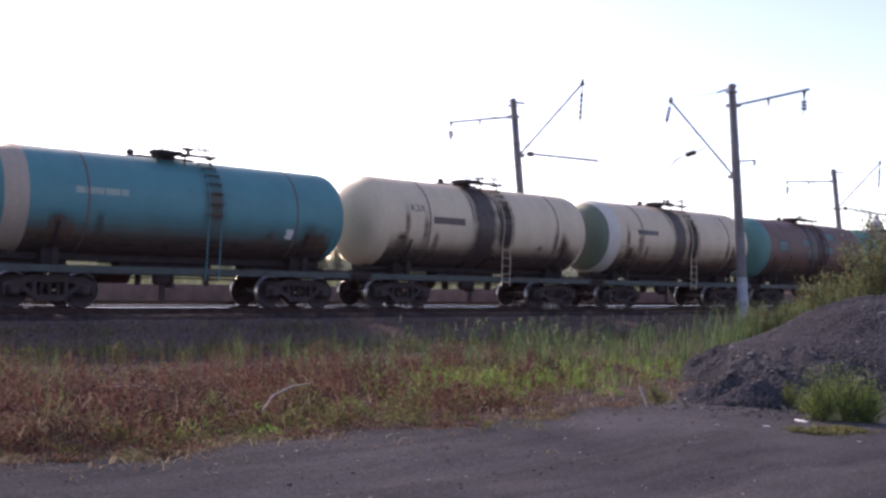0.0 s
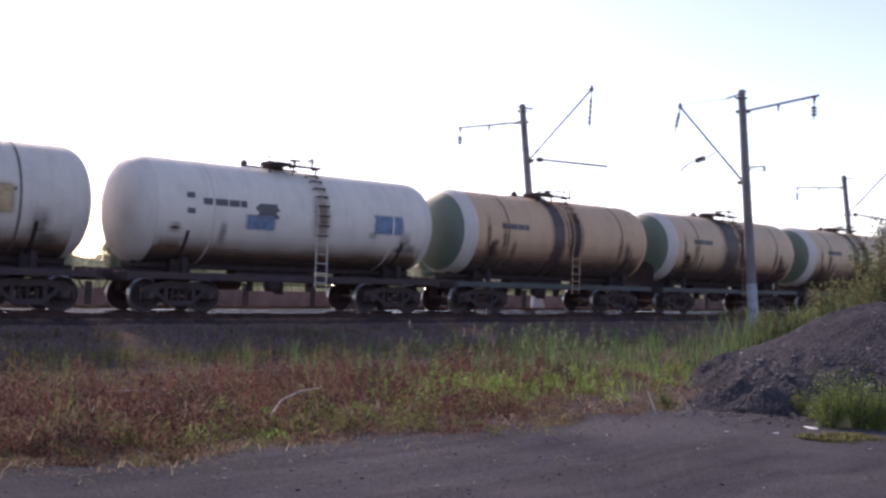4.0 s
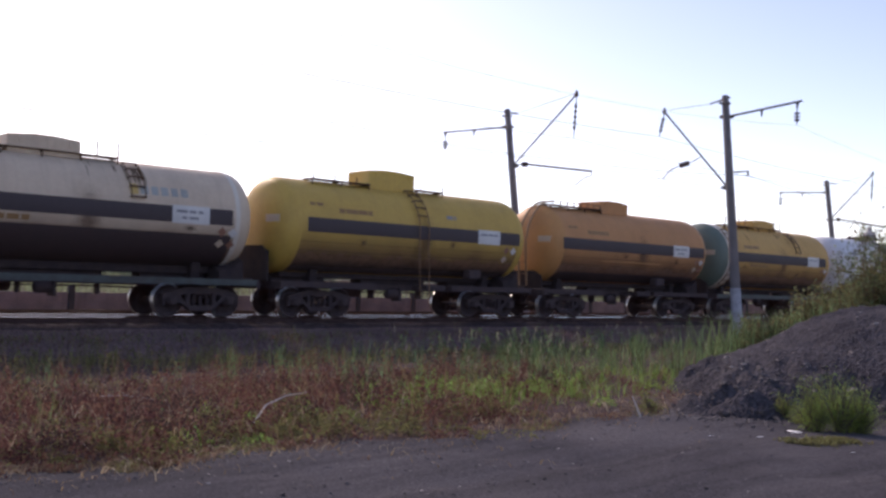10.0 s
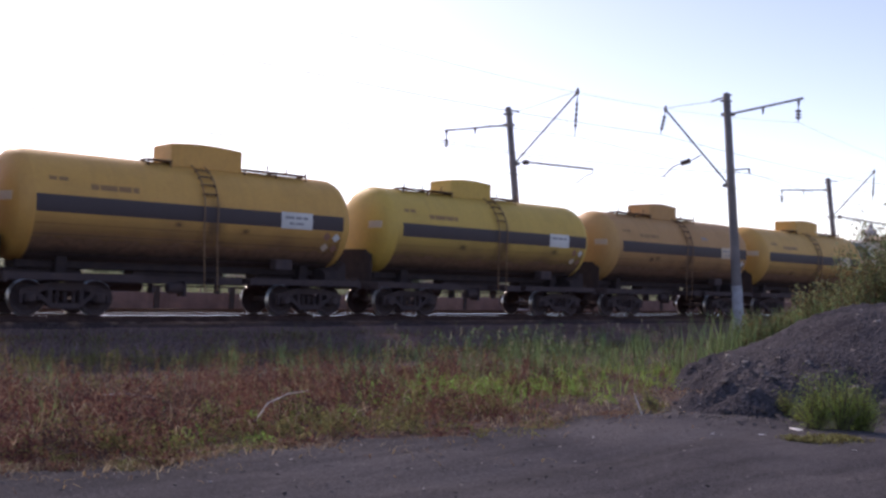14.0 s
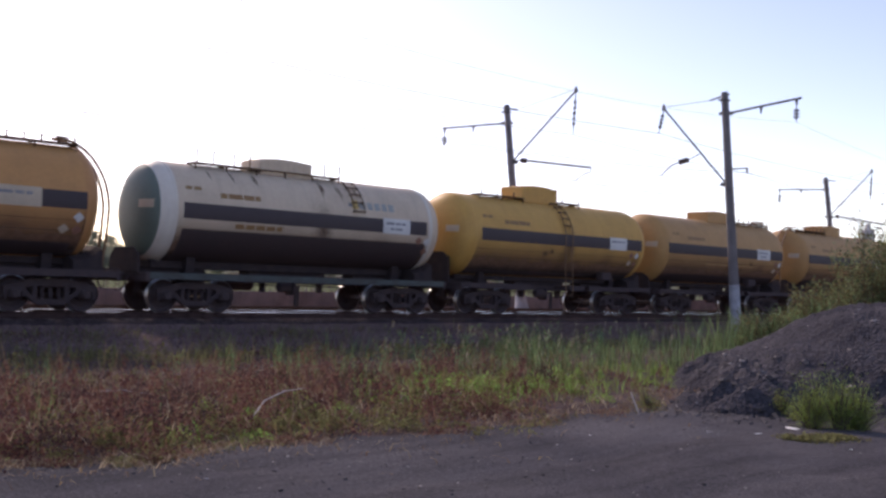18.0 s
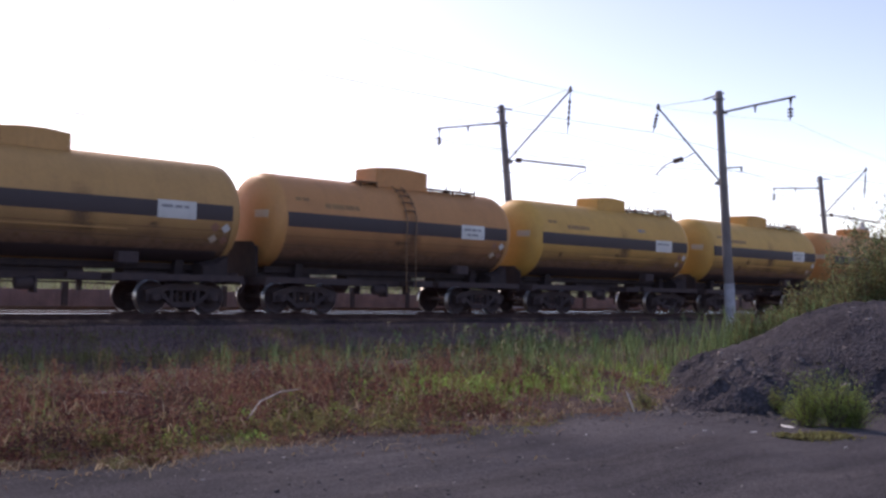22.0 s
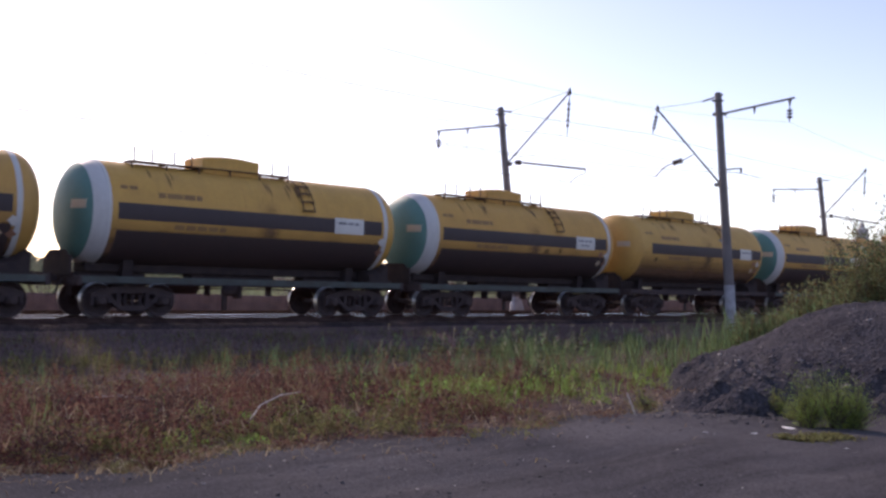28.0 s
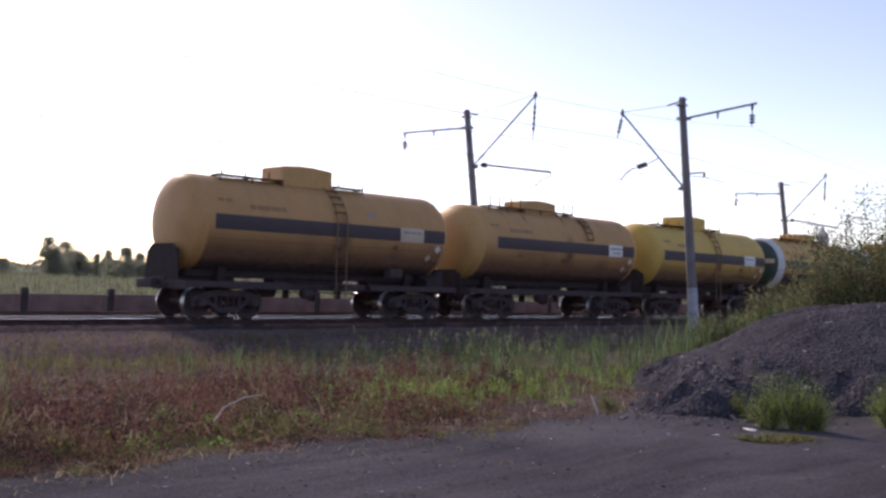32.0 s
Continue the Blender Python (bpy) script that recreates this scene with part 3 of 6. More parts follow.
def wheelset_mesh():
    s = Shape()
    s.lathe((0, -1.06, 0), (0, 1, 0), [(0, 0.065), (0.2, 0.065), (0.22, 0.085), (1.9, 0.085), (1.92, 0.065), (2.12, 0.065)], 12)
    for side in (-1, 1):
        n = 32
        o = len(s.f)
        s.lathe((0, side * 0.79, 0), (0, side, 0), wheel_profile(), n, caps=False)
        for i in range(o, len(s.f)):
            r = [math.hypot(s.v[j][0], s.v[j][2]) for j in s.f[i]]
            if min(r) > 0.45:
                s.m[i] = 1
        for k in range(2):
            a = k * math.pi + 0.4
            s.box(math.cos(a) * 0.27 - 0.03, math.cos(a) * 0.27 + 0.03, side * 0.79 - 0.02 + side * 0.02, side * 0.79 + 0.02 + side * 0.02, math.sin(a) * 0.27 - 0.03, math.sin(a) * 0.27 + 0.03)
    return s.data("wheelset", [IRON, WHEEL_RIM], True)


def side_frame_mesh():
    """A cast bogie side: arched top member, spring window, sloping lower bars and pedestals."""
    s = Shape()

    def bar(pts, w, y0=-0.08, y1=0.08):
        rings = []
        for i, (x, z, h) in enumerate(pts):
            rings.append([(x, y0, z - h / 2), (x, y1, z - h / 2), (x, y1, z + h / 2), (x, y0, z + h / 2)])
        s.loft(rings)

    bar([(-1.22, 0.60, 0.16), (-1.05, 0.66, 0.16), (-0.75, 0.72, 0.18), (-0.45, 0.79, 0.20), (0.45, 0.79, 0.20), (0.75, 0.72, 0.18), (1.05, 0.66, 0.16), (1.22, 0.60, 0.16)], 0.16)
    bar([(-0.82, 0.66, 0.14), (-0.62, 0.48, 0.15), (-0.36, 0.27, 0.15), (0.36, 0.27, 0.15), (0.62, 0.48, 0.15), (0.82, 0.66, 0.14)], 0.16)
    for sx in (-1, 1):
        s.box(sx * 0.42 - 0.06, sx * 0.42 + 0.06, -0.09, 0.09, 0.25, 0.76, 0.02)
        s.box(sx * 1.16 - 0.05, sx * 1.16 + 0.05, -0.08, 0.08, 0.34, 0.62, 0.02)
        s.box(sx * 0.70 - 0.05, sx * 0.70 + 0.05, -0.08, 0.08, 0.40, 0.66, 0.02)
    return s.data("side_frame", IRON)


def axle_box_mesh():
    s = Shape()
    s.box(-0.15, 0.15, -0.13, 0.10, -0.13, 0.15, 0.04)
    s.lathe((0, -0.12, 0), (0, -1, 0), [(0, 0.12), (0.05, 0.12), (0.07, 0.10), (0.075, 0.03)], 14)
    return s.data("axle_box", IRON)


def spring_mesh():
    s = Shape()
    prof = []
    for i in range(15):
        prof.append((0.02 * i, 0.065 if i % 2 else 0.05))
    s.lathe((0, 0, 0.36), (0, 0, 1), prof, 10)
    return s.data("spring", IRON)


def bolster_mesh():
    s = Shape()
    s.loft([[(-0.2, y, z0), (0.2, y, z0), (0.2, y, z1), (-0.2, y, z1)] for y, z0, z1 in ((-1.05, 0.66, 0.74), (-0.7, 0.60, 0.84), (0, 0.55, 0.90), (0.7, 0.60, 0.84), (1.05, 0.66, 0.74))])
    s.lathe((0, 0, 0.88), (0, 0, 1), [(0, 0.2), (0.12, 0.2)], 16)
    for sx in (-1, 1):
        s.tube([(sx * 0.5, -0.9, 0.42), (sx * 0.5, 0.9, 0.42)], 0.05)
        for sy in (-0.79, 0.79):
            s.box(sx * 0.43 - 0.03, sx * 0.43 + 0.03, sy - 0.06, sy + 0.06, 0.36, 0.62, 0.015)
    return s.data("bogie", IRON)


WHEELSET, SIDE_FRAME, AXLE_BOX, SPRINGS, BOLSTER = wheelset_mesh(), side_frame_mesh(), axle_box_mesh(), spring_mesh(), bolster_mesh()


def sill_mesh():
    """The underframe's middle beam, side channels over the bogies and cross members."""
    s = Shape()
    for y in (-0.22, 0.22):
        s.box(-5.55, 5.55, y - 0.05, y + 0.05, 0.90, 1.12, 0.015)
    s.box(-5.5, 5.5, -0.3, 0.3, 1.105, 1.13)
    return s.data("center_sill", IRON)


def cross_beam_meshes():
    """The deep beam over a bogie and the shallow cross member between."""
    deep = Shape().loft([[(-0.25, y, z0), (0.25, y, z0), (0.25, y, 1.12), (-0.25, y, 1.12)] for y, z0 in ((-1.35, 1.0), (-0.3, 0.94), (0.3, 0.94), (1.35, 1.0))])
    return deep.data("bolster_beam", IRON), Shape().box(-0.03, 0.03, -1.45, 1.45, 0.99, 1.12).data("cross_member", IRON)


def belly_meshes():
    """The long belly beam that carries the tank, and the deep blocks under it over the bogies and at the middle."""
    beam = Shape().box(-5.05, 5.05, -0.42, 0.42, 1.26, 1.62, 0.03).data("belly_beam", SHADED_STEEL)
    return [beam] + [Shape().box(x0, x1, -0.30, 0.30, 1.115, 1.262, 0.01).data("belly_block", SHADED_STEEL) for x0, x1 in ((-5.3, -3.2), (-1.7, 1.2), (2.35, 5.3))]


def side_sill_mesh(x0, x1, mat):
    """A channel along the frame's edge."""
    s = Shape()
    prof = [(-1.47, 0.965), (-1.34, 0.965), (-1.34, 0.98), (-1.455, 0.98), (-1.455, 1.135), (-1.30, 1.135), (-1.30, 1.15), (-1.47, 1.15)]
    s.loft([[(x, y, z) for y, z in prof] for x in (x0, x1)])
    return s.data("side_sill", mat)


def end_beam_mesh():
    s = Shape()
    s.box(-0.06, 0.06, -1.48, 1.48, 0.88, 1.15, 0.02)
    s.box(-0.02, 0.10, -0.35, 0.35, 0.86, 1.24, 0.02)
    for y in (-1.2, 1.2):
        s.tube([(0.07, y, 1.0), (0.14, y, 0.95), (0.14, y, 0.62), (0.14, y * 0.8, 0.60), (0.14, y * 0.8, 0.95), (0.07, y * 0.8, 1.0)], 0.013, 5)
    s.tube([(0.05, 0.42, 1.05), (0.16, 0.45, 0.98), (0.24, 0.42, 0.72), (0.32, 0.40, 0.62)], 0.028, 6)
    return s.data("end_beam", IRON)


def coupler_mesh():
    """An automatic coupler: shank, wide head and guard arm."""
    s = Shape()
    s.box(-0.1, 0.34, -0.09, 0.09, 0.97, 1.15, 0.02)
    s.loft([[(x, y0, 0.90), (x, y1, 0.90), (x, y1, 1.22), (x, y0, 1.22)] for x, y0, y1 in ((0.26, -0.12, 0.12), (0.34, -0.2, 0.24), (0.44, -0.2, 0.25), (0.50, -0.17, -0.02))])
    s.box(0.40, 0.50, 0.10, 0.24, 0.93, 1.19, 0.02)
    return s.data("coupler", IRON)


def saddle_mesh():
    """A curved cradle under the tank."""
    s = Shape()
    rings = []
    for i in range(13):
        a = radians(-118 + 56 * i / 12)
        x, z = math.cos(a), math.sin(a)
        rings.append([(dx, R_TANK * x, Z_TANK + (R_TANK - 0.03) * z) for dx in (-0.14, 0.14)] + [(0.14, R_TANK * x * 0.92, 1.11), (-0.14, R_TANK * x * 0.92, 1.11)])
    s.loft(rings)
    return s.data("tank_saddle", SHADED_STEEL)


def skirt_mesh(top):
    """The thin steel apron that guards the tank's end above the end beam, on two posts."""
    s = Shape()
    s.loft([[(x, y, z) for y, z in ((-1.0, 1.13), (1.0, 1.13), (0.95, top - 0.25), (0.6, top), (-0.6, top), (-0.95, top - 0.25))] for x in (-0.025, 0.025)])
    for y in (-0.8, 0.8):
        s.box(-0.09, -0.025, y - 0.05, y + 0.05, 1.13, top - 0.15)
    return s.data("end_guard", SHADED_STEEL)


def bulkhead_mesh():
    """The ribbed steel stool under the tank's front end."""
    s = Shape()
    s.loft([[(x, y, z) for y, z in ((-1.15, 1.12), (1.15, 1.12), (1.1, top - 0.12), (0.8, top), (-0.8, top), (-1.1, top - 0.12))] for x, top in ((-0.75, 1.5), (-0.3, 1.6), (0.0, 1.82), (0.04, 1.82))])
    for y in (-0.9, -0.3, 0.3, 0.9):
        s.box(0.04, 0.12, y - 0.03, y + 0.03, 1.12, 1.72)
    return s.data("end_bulkhead", SHADED_STEEL)


def cylinder_mesh(name, r, half):
    s = Shape()
    s.lathe((-half, 0, 0), (1, 0, 0), [(0, r * 0.4), (0.03, r * 0.85), (0.08, r), (2 * half - 0.08, r), (2 * half - 0.03, r * 0.85), (2 * half, r * 0.4)], 16)
    return s.data(name, IRON, True)


def brake_mesh():
    s = Shape()
    s.tube([(-3.2, 0, 0.80), (-1.0, 0, 0.84), (1.2, 0, 0.84), (3.2, 0, 0.80)], 0.025)
    for x in (-1.0, 1.2):
        s.box(x - 0.025, x + 0.025, -0.16, 0.16, 0.62, 1.0)
    s.box(-0.3, -0.22, -0.75, -0.3, 0.55, 1.0)
    return s.data("brake_rigging", IRON)


BOLSTER_BEAM, CROSS_MEMBER = cross_beam_meshes()
SILL, END_BEAM, COUPLER, SADDLE, SKIRT = sill_mesh(), end_beam_mesh(), coupler_mesh(), saddle_mesh(), {True: skirt_mesh(2.25), False: skirt_mesh(1.85)}
BULKHEAD = bulkhead_mesh()
AIR_TANK, BRAKE_CYL, BRAKES = cylinder_mesh("air_reservoir", 0.22, 0.55), cylinder_mesh("brake_cylinder", 0.17, 0.28), brake_mesh()
SILL_SPANS = {True: ((-5.6, 5.6),), False: ((-5.6, -1.9), (0.3, 1.2), (1.5, 5.6))}
SIDE_SILLS = {(w, g): [side_sill_mesh(a, b, FRAME_GREEN if g else IRON) for a, b in SILL_SPANS[w]] for w in (True, False) for g in (True, False)}
BELLY = belly_meshes()


def ladder_mesh(x, a_low, a_high, foot, mat, width=0.42, gap=0.30, stand=0.09, rungs_from=-90.0, rung_mat=None):
    """Rungs on brackets that follow the tank's side from the top; two thin rails drop from there to the frame."""
    s = Shape()
    angs = [radians(a_low + (a_high - a_low) * i / 14) for i in range(15)]
    for dx in (-width / 2, width / 2):
        pts = [around(x + dx, a, R_TANK + stand) for a in reversed(angs)]
        if foot is not None:
            pts += [(x + dx, pts[-1][1] - 0.01, foot)]
        s.tube(pts, 0.020, 5)
    length = (angs[-1] - angs[0]) * R_TANK
    for i in range(int(length / gap) + 1):
        a = angs[0] + i * gap / R_TANK
        if math.degrees(a) < rungs_from:
            continue
        p = around(x, a, R_TANK + stand)
        s.box(x + X_TANK - width / 2, x + X_TANK + width / 2, p[1] - 0.05, p[1] + 0.04, p[2] - 0.018, p[2] + 0.018, mat=1)
        for dx in (-width / 2, width / 2):
            s.tube([around(x + dx, a, R_TANK - 0.01), around(x + dx, a, R_TANK + stand)], 0.018, 4, mat=1)
    if foot is not None:
        y = around(x, angs[0], R_TANK + stand)[1]
        z = around(x, angs[0], R_TANK)[2] - gap
        while z > foot and rungs_from < -80:
            s.box(x + X_TANK - width / 2, x + X_TANK + width / 2, y - 0.03, y + 0.03, z - 0.012, z + 0.012)
            z -= gap
        s.box(x - width / 2, x + width / 2, y - 0.04, y + 0.04, foot, foot + 0.03, mat=1)
    return s.data("ladder", [mat, rung_mat or mat])


def end_ladder_mesh(end, mat):
    """Curved rails that run off the roof walk and down over the dished end."""
    s = Shape()
    z1 = Z_TANK + R_TANK + 0.12
    path = []
    for i in range(13):
        a = radians(90 - 90 * i / 12)
        path.append((X_TANK + end * (CYL - 0.42 + 1.55 * math.cos(a)), Z_TANK - 0.15 + (R_TANK + 0.33) * math.sin(a)))
    path += [(X_TANK + end * (CYL + 1.10), Z_TANK - 0.8), (X_TANK + end * (CYL + 1.0), 1.25)]
    for y in (-0.42, -0.02):
        s.tube([(x, y, z) for x, z in path], 0.040, 6)
    total = len(path)
    for i in range(1, total):
        for h in (0.0, 0.5):
            x = path[i - 1][0] + (path[i][0] - path[i - 1][0]) * h
            z = path[i - 1][1] + (path[i][1] - path[i - 1][1]) * h
            s.tube([(x, -0.42, z), (x, -0.02, z)], 0.013, 5)
    return s.data("end_ladder", mat)


def walkway_mesh(x0, x1, mat, y0=-0.72, y1=-0.18, z=None, posts=(), post_h=0.32, rail=False, both=False):
    """Roof boards on brackets, with short posts and, on some wagons, a hand rail."""
    s = Shape()
    zt = Z_TANK + R_TANK if z is None else z
    for j in range(3):
        w = (y1 - y0) / 3
        s.box(x0, x1, y0 + j * w, y0 + j * w + w * 0.85, zt, zt + 0.03)
    n = max(2, int((x1 - x0) / 0.9) + 1)
    for i in range(n):
        x = x0 + 0.05 + (x1 - x0 - 0.1) * i / (n - 1)
        yb = y0 + 0.02
        zb = Z_TANK + math.sqrt(R_TANK ** 2 - yb ** 2)
        s.box(x - 0.02, x + 0.02, yb - 0.02, yb + 0.02, zb - 0.02, zt)
        s.box(x - 0.02, x + 0.02, y0, y1, zt - 0.04, zt)
    for x in posts:
        s.tube([(x, y0 + 0.02, zt), (x, y0 + 0.02, zt + post_h)], 0.026, 5)
    if rail and len(posts) > 1:
        s.tube([(posts[0], y0 + 0.02, zt + post_h), (posts[-1], y0 + 0.02, zt + post_h)], 0.016, 5)
    return s.data("roof_walk", mat)


def hatch_box_mesh(x0, x1, mat, tall=0.56):
    """A long sheet-steel housing over the manhole, its lid with a shallow fall to both ends."""
    s = Shape()
    z0, z1 = Z_TANK + R_TANK - 0.12, Z_TANK + R_TANK + tall
    y0, y1 = -0.62, 0.62
    b = 0.03
    m0, m1 = x0 + (x1 - x0) * 0.35, x0 + (x1 - x0) * 0.65
    ridge = 0.06
    secs = [(x0, 0.0), (x0 + b, 0.0), (m0, ridge), (m1, ridge), (x1 - b, 0.0), (x1, 0.0)]
    rings = []
    for i, (x, up) in enumerate(secs):
        e = b if i in (0, len(secs) - 1) else 0
        rings.append([(x, y0 + e, z0), (x, y1 - e, z0), (x, y1 - e, z1 + up - b - e), (x, y1 - 0.12, z1 + up - e), (x, y0 + 0.12, z1 + up - e), (x, y0 + e, z1 + up - b - e)])
    s.loft(rings)
    for x in (x0 + 0.3, x1 - 0.3):
        s.box(x - 0.03, x + 0.03, y0 - 0.02, y0 + 0.02, z1 - 0.22, z1 - 0.08)
    return s.data("hatch_housing", mat)


def dome_mesh(mat):
    """The round manhole with its bolted lid and valve."""
    s = Shape()
    z = Z_TANK + R_TANK - 0.06
    s.lathe((-0.35, 0, z), (0, 0, 1), [(0, 0.34), (0.2, 0.34), (0.2, 0.40), (0.25, 0.40), (0.30, 0.22), (0.31, 0.05)], 20)
    return s.data("manhole", mat)


def valve_mesh(mat):
    s = Shape()
    s.lathe((-1.35, 0.05, Z_TANK + R_TANK - 0.06), (0, 0, 1), [(0, 0.1), (0.16, 0.1), (0.2, 0.14), (0.25, 0.08), (0.30, 0.02)], 12)
    return s.data("safety_valve", mat)


def platform_mesh(x0, x1, mat):
    """The loader's footboards beside the manhole, with a bent guard rail."""
    s = Shape()
    z = Z_TANK + R_TANK + 0.10
    for y0, y1 in ((-0.95, -0.45), (0.45, 0.95)):
        for j in range(3):
            w = (y1 - y0) / 3
            s.box(x0, x1, y0 + j * w, y0 + (j + 0.8) * w, z, z + 0.03)
        for x in (x0 + 0.1, (x0 + x1) / 2, x1 - 0.1):
            yb = (y0 + y1) / 2
            s.box(x - 0.025, x + 0.025, y0 + 0.02, y1, z - 0.05, z)
            s.box(x - 0.02, x + 0.02, yb - 0.02, yb + 0.02, Z_TANK + math.sqrt(R_TANK ** 2 - yb ** 2) - 0.02, z)
    for x in (x1 - 0.12, x1 - 0.5):
        s.tube([(x, -0.93, z), (x, -0.93, z + 0.24), (x, -0.6, z + 0.26)], 0.016, 5)
    return s.data("loading_platform", mat)


def hatch_gear_mesh(mat, seed):
    """Guard rails, a hand wheel and pipe work round the manhole."""
    g = random.Random(seed)
    s = Shape()
    z = Z_TANK + R_TANK + 0.12
    for x in (-0.9, -0.55, 0.1, 0.55, 0.85):
        hgt = g.uniform(0.14, 0.34)
        y = g.choice((-0.9, -0.7, -0.5))
        s.tube([(x, y, z - 0.1), (x, y, z + hgt)], 0.02, 5)
        s.tube([(x, y, z + hgt), (x + g.uniform(-0.3, 0.3), y + 0.25, z + hgt * g.uniform(0.6, 1.0))], 0.016, 5)
    s.tube([(-0.9, -0.85, z + 0.16), (0.2, -0.88, z + 0.18), (0.9, -0.85, z + 0.14)], 0.016, 5)
    s.lathe((0.35, -0.2, z), (0, 0, 1), [(0, 0.05), (0.2, 0.05), (0.2, 0.16), (0.23, 0.16), (0.24, 0.03)], 10)
    s.box(-1.0, -0.2, -0.95, -0.4, z - 0.06, z + 0.06, 0.02)
    return s.data("hatch_gear", mat)


def lettering(text, size, x0, zmid, mat, parent, label=""):
    """Painted words that follow the curve of the tank."""
    cu = bpy.data.curves.new("lettering", "FONT")
    cu.body, cu.size = text, size
    tmp = new("lettering_source", cu)
    me = bpy.data.meshes.new_from_object(tmp.evaluated_get(bpy.context.evaluated_depsgraph_get()))
    bpy.data.objects.remove(tmp)
    bpy.data.curves.remove(cu)
    for vt in me.vertices:
        a = math.asin(max(-0.99, min(0.99, zmid / R_TANK))) + (vt.co.y - size * 0.35) / R_TANK
        vt.co = around(x0 + vt.co.x, a, R_TANK + 0.007)
    me.materials.clear()
    me.materials.append(mat)
    me.name = "lettering"
    return part("lettering", me, None, parent, label)


def bars(x0, z, lengths, height, parent, mat, name="lettering_bar", gap=0.06, lift=0.005):
    """Words too small or faint to read, as bars of their size."""
    x = x0
    for w in lengths:
        last = part(name, side_panel(x, x + w, z - height / 2, z + height / 2, lift, 0.006, steps=2), mat, parent)
        x += w + gap
    return last


def running_gear(wagon):
    wheels = []
    for bx in (-3.9, 3.9):
        bogie = part("bogie", BOLSTER, None, wagon, "", pose(bx, 0, 0))
        for sy in (-1, 1):
            part("side_frame", SIDE_FRAME, None, bogie, "", pose(0, sy * 1.03, 0))
            for sx in (-0.22, 0.0, 0.22):
                part("spring", SPRINGS, None, bogie, "", pose(sx, sy * 1.03, 0))
            for ax in (-0.925, 0.925):
                part("axle_box", AXLE_BOX, None, bogie, "", pose(ax, sy * 1.04, 0.478, 0, 0, 0 if sy < 0 else 180))
        for ax in (-0.925, 0.925):
            w = part("wheelset", WHEELSET, None, bogie, "two dark steel wheels with bright worn treads on an axle", pose(ax, 0, 0.478))
            wheels.append((w, ax))
    return wheels


def underframe(wagon, long_sill, green=False):
    part("center_sill", SILL, None, wagon)
    for x in (-3.9, 3.9):
        part("bolster_beam", BOLSTER_BEAM, None, wagon, "", pose(x, 0, 0))
    for x in (-5.3, -4.7, -3.1, -2.6, 0.7, 1.6, 2.6, 3.1, 4.7, 5.3):
        part("cross_member", CROSS_MEMBER, None, wagon, "", pose(x, 0, 0))
    for me in SIDE_SILLS[long_sill, green]:
        part("side_sill", me, None, wagon, "dull green side sill" if green else "")
    for me in SIDE_SILLS[True, green]:
        part("side_sill", me, None, wagon, "dull green side sill" if green else "", pose(0, 0, 0, 0, 0, 180))
    for me in BELLY:
        part(me.name.split(".")[0], me, None, wagon)
    for end, turn in ((1, 0), (-1, 180)):
        part("end_beam", END_BEAM, None, wagon, "", pose(end * 5.58, 0, 0, 0, 0, turn))
        part("coupler", COUPLER, None, wagon, "", pose(end * 5.56, 0, 0, 0, 0, turn))
    for x in (-3.9, 3.9):
        part("tank_saddle", SADDLE, None, wagon, "", pose(x, 0, 0))
    part("air_reservoir", AIR_TANK, None, wagon, "", pose(-1.5, 0.75, 0.86))
    part("brake_cylinder", BRAKE_CYL, None, wagon, "", pose(-0.5, -0.55, 0.80))
    part("brake_rigging", BRAKES, None, wagon)


SHELLS, CAPS = {}, {}


def tank_body(wagon, body, cap_left, cap_right, ring_mat=None):
    size = (R_TANK, DISH, X_TANK)
    if (body, size) not in SHELLS:
        SHELLS[body, size] = shell_mesh("tank_shell", body)
    part("tank_shell", SHELLS[body, size], None, wagon)
    for end, mat, edge in ((-1, cap_left, ring_mat), (1, cap_right, None)):
        if (mat, edge, end, size) not in CAPS:
            CAPS[mat, edge, end, size] = cap_mesh("end_cap", mat, end, edge)
        part("end_cap", CAPS[mat, edge, end, size], None, wagon, "" if mat is body else "dished end in " + mat.name.replace("_", " "))


SEAM = {}


def seams(wagon, xs, mat):
    """Raised weld seams between the tank's plates."""
    if (mat, X_TANK, R_TANK) not in SEAM:
        SEAM[mat, X_TANK, R_TANK] = hoop(-0.012, 0.012, R_TANK + 0.002, n=64, thick=0.02).data("weld_seam", mat, True)
    for x in xs:
        part("weld_seam", SEAM[mat, X_TANK, R_TANK], None, wagon, "", pose(x, 0, 0))


def rings(wagon, xs, mat, label="white painted ring round the tank's end"):
    for x0, x1 in xs:
        part("end_ring", hoop(x0, x1, R_TANK + 0.011, thick=0.03), mat, wagon, label, smooth=True)


def stripe_and_plate(wagon, x0, x1, p0, p1, seed, low=-0.22, high=0.24, hue=NAVY):
    for a, b in ((x0, p0), (p1, x1)):
        part("stripe", side_panel(a, b, low, high, steps=4), hue, wagon, "dark navy stripe along the tank's side")
    part("stripe", side_panel(x0, x1, low, high, steps=4, side=-1), hue, wagon, "dark navy stripe along the tank's side")
    plate = part("placard", side_panel(p0, p1, low - 0.02, high + 0.03, 0.010, 0.012, steps=4), DIRTY_PLATE if seed in (0, 8, 9, 14, 21, 22) else PLATE, wagon, "white placard with two lines of dark writing")
    bars(p0 + 0.12, 0.10, (0.34, 0.22, 0.16), 0.08, plate, GREY_INK, lift=0.014)
    if seed % 2:
        bars(p0 + 0.30, -0.08, (0.16, 0.3), 0.07, plate, GREY_INK, lift=0.014)


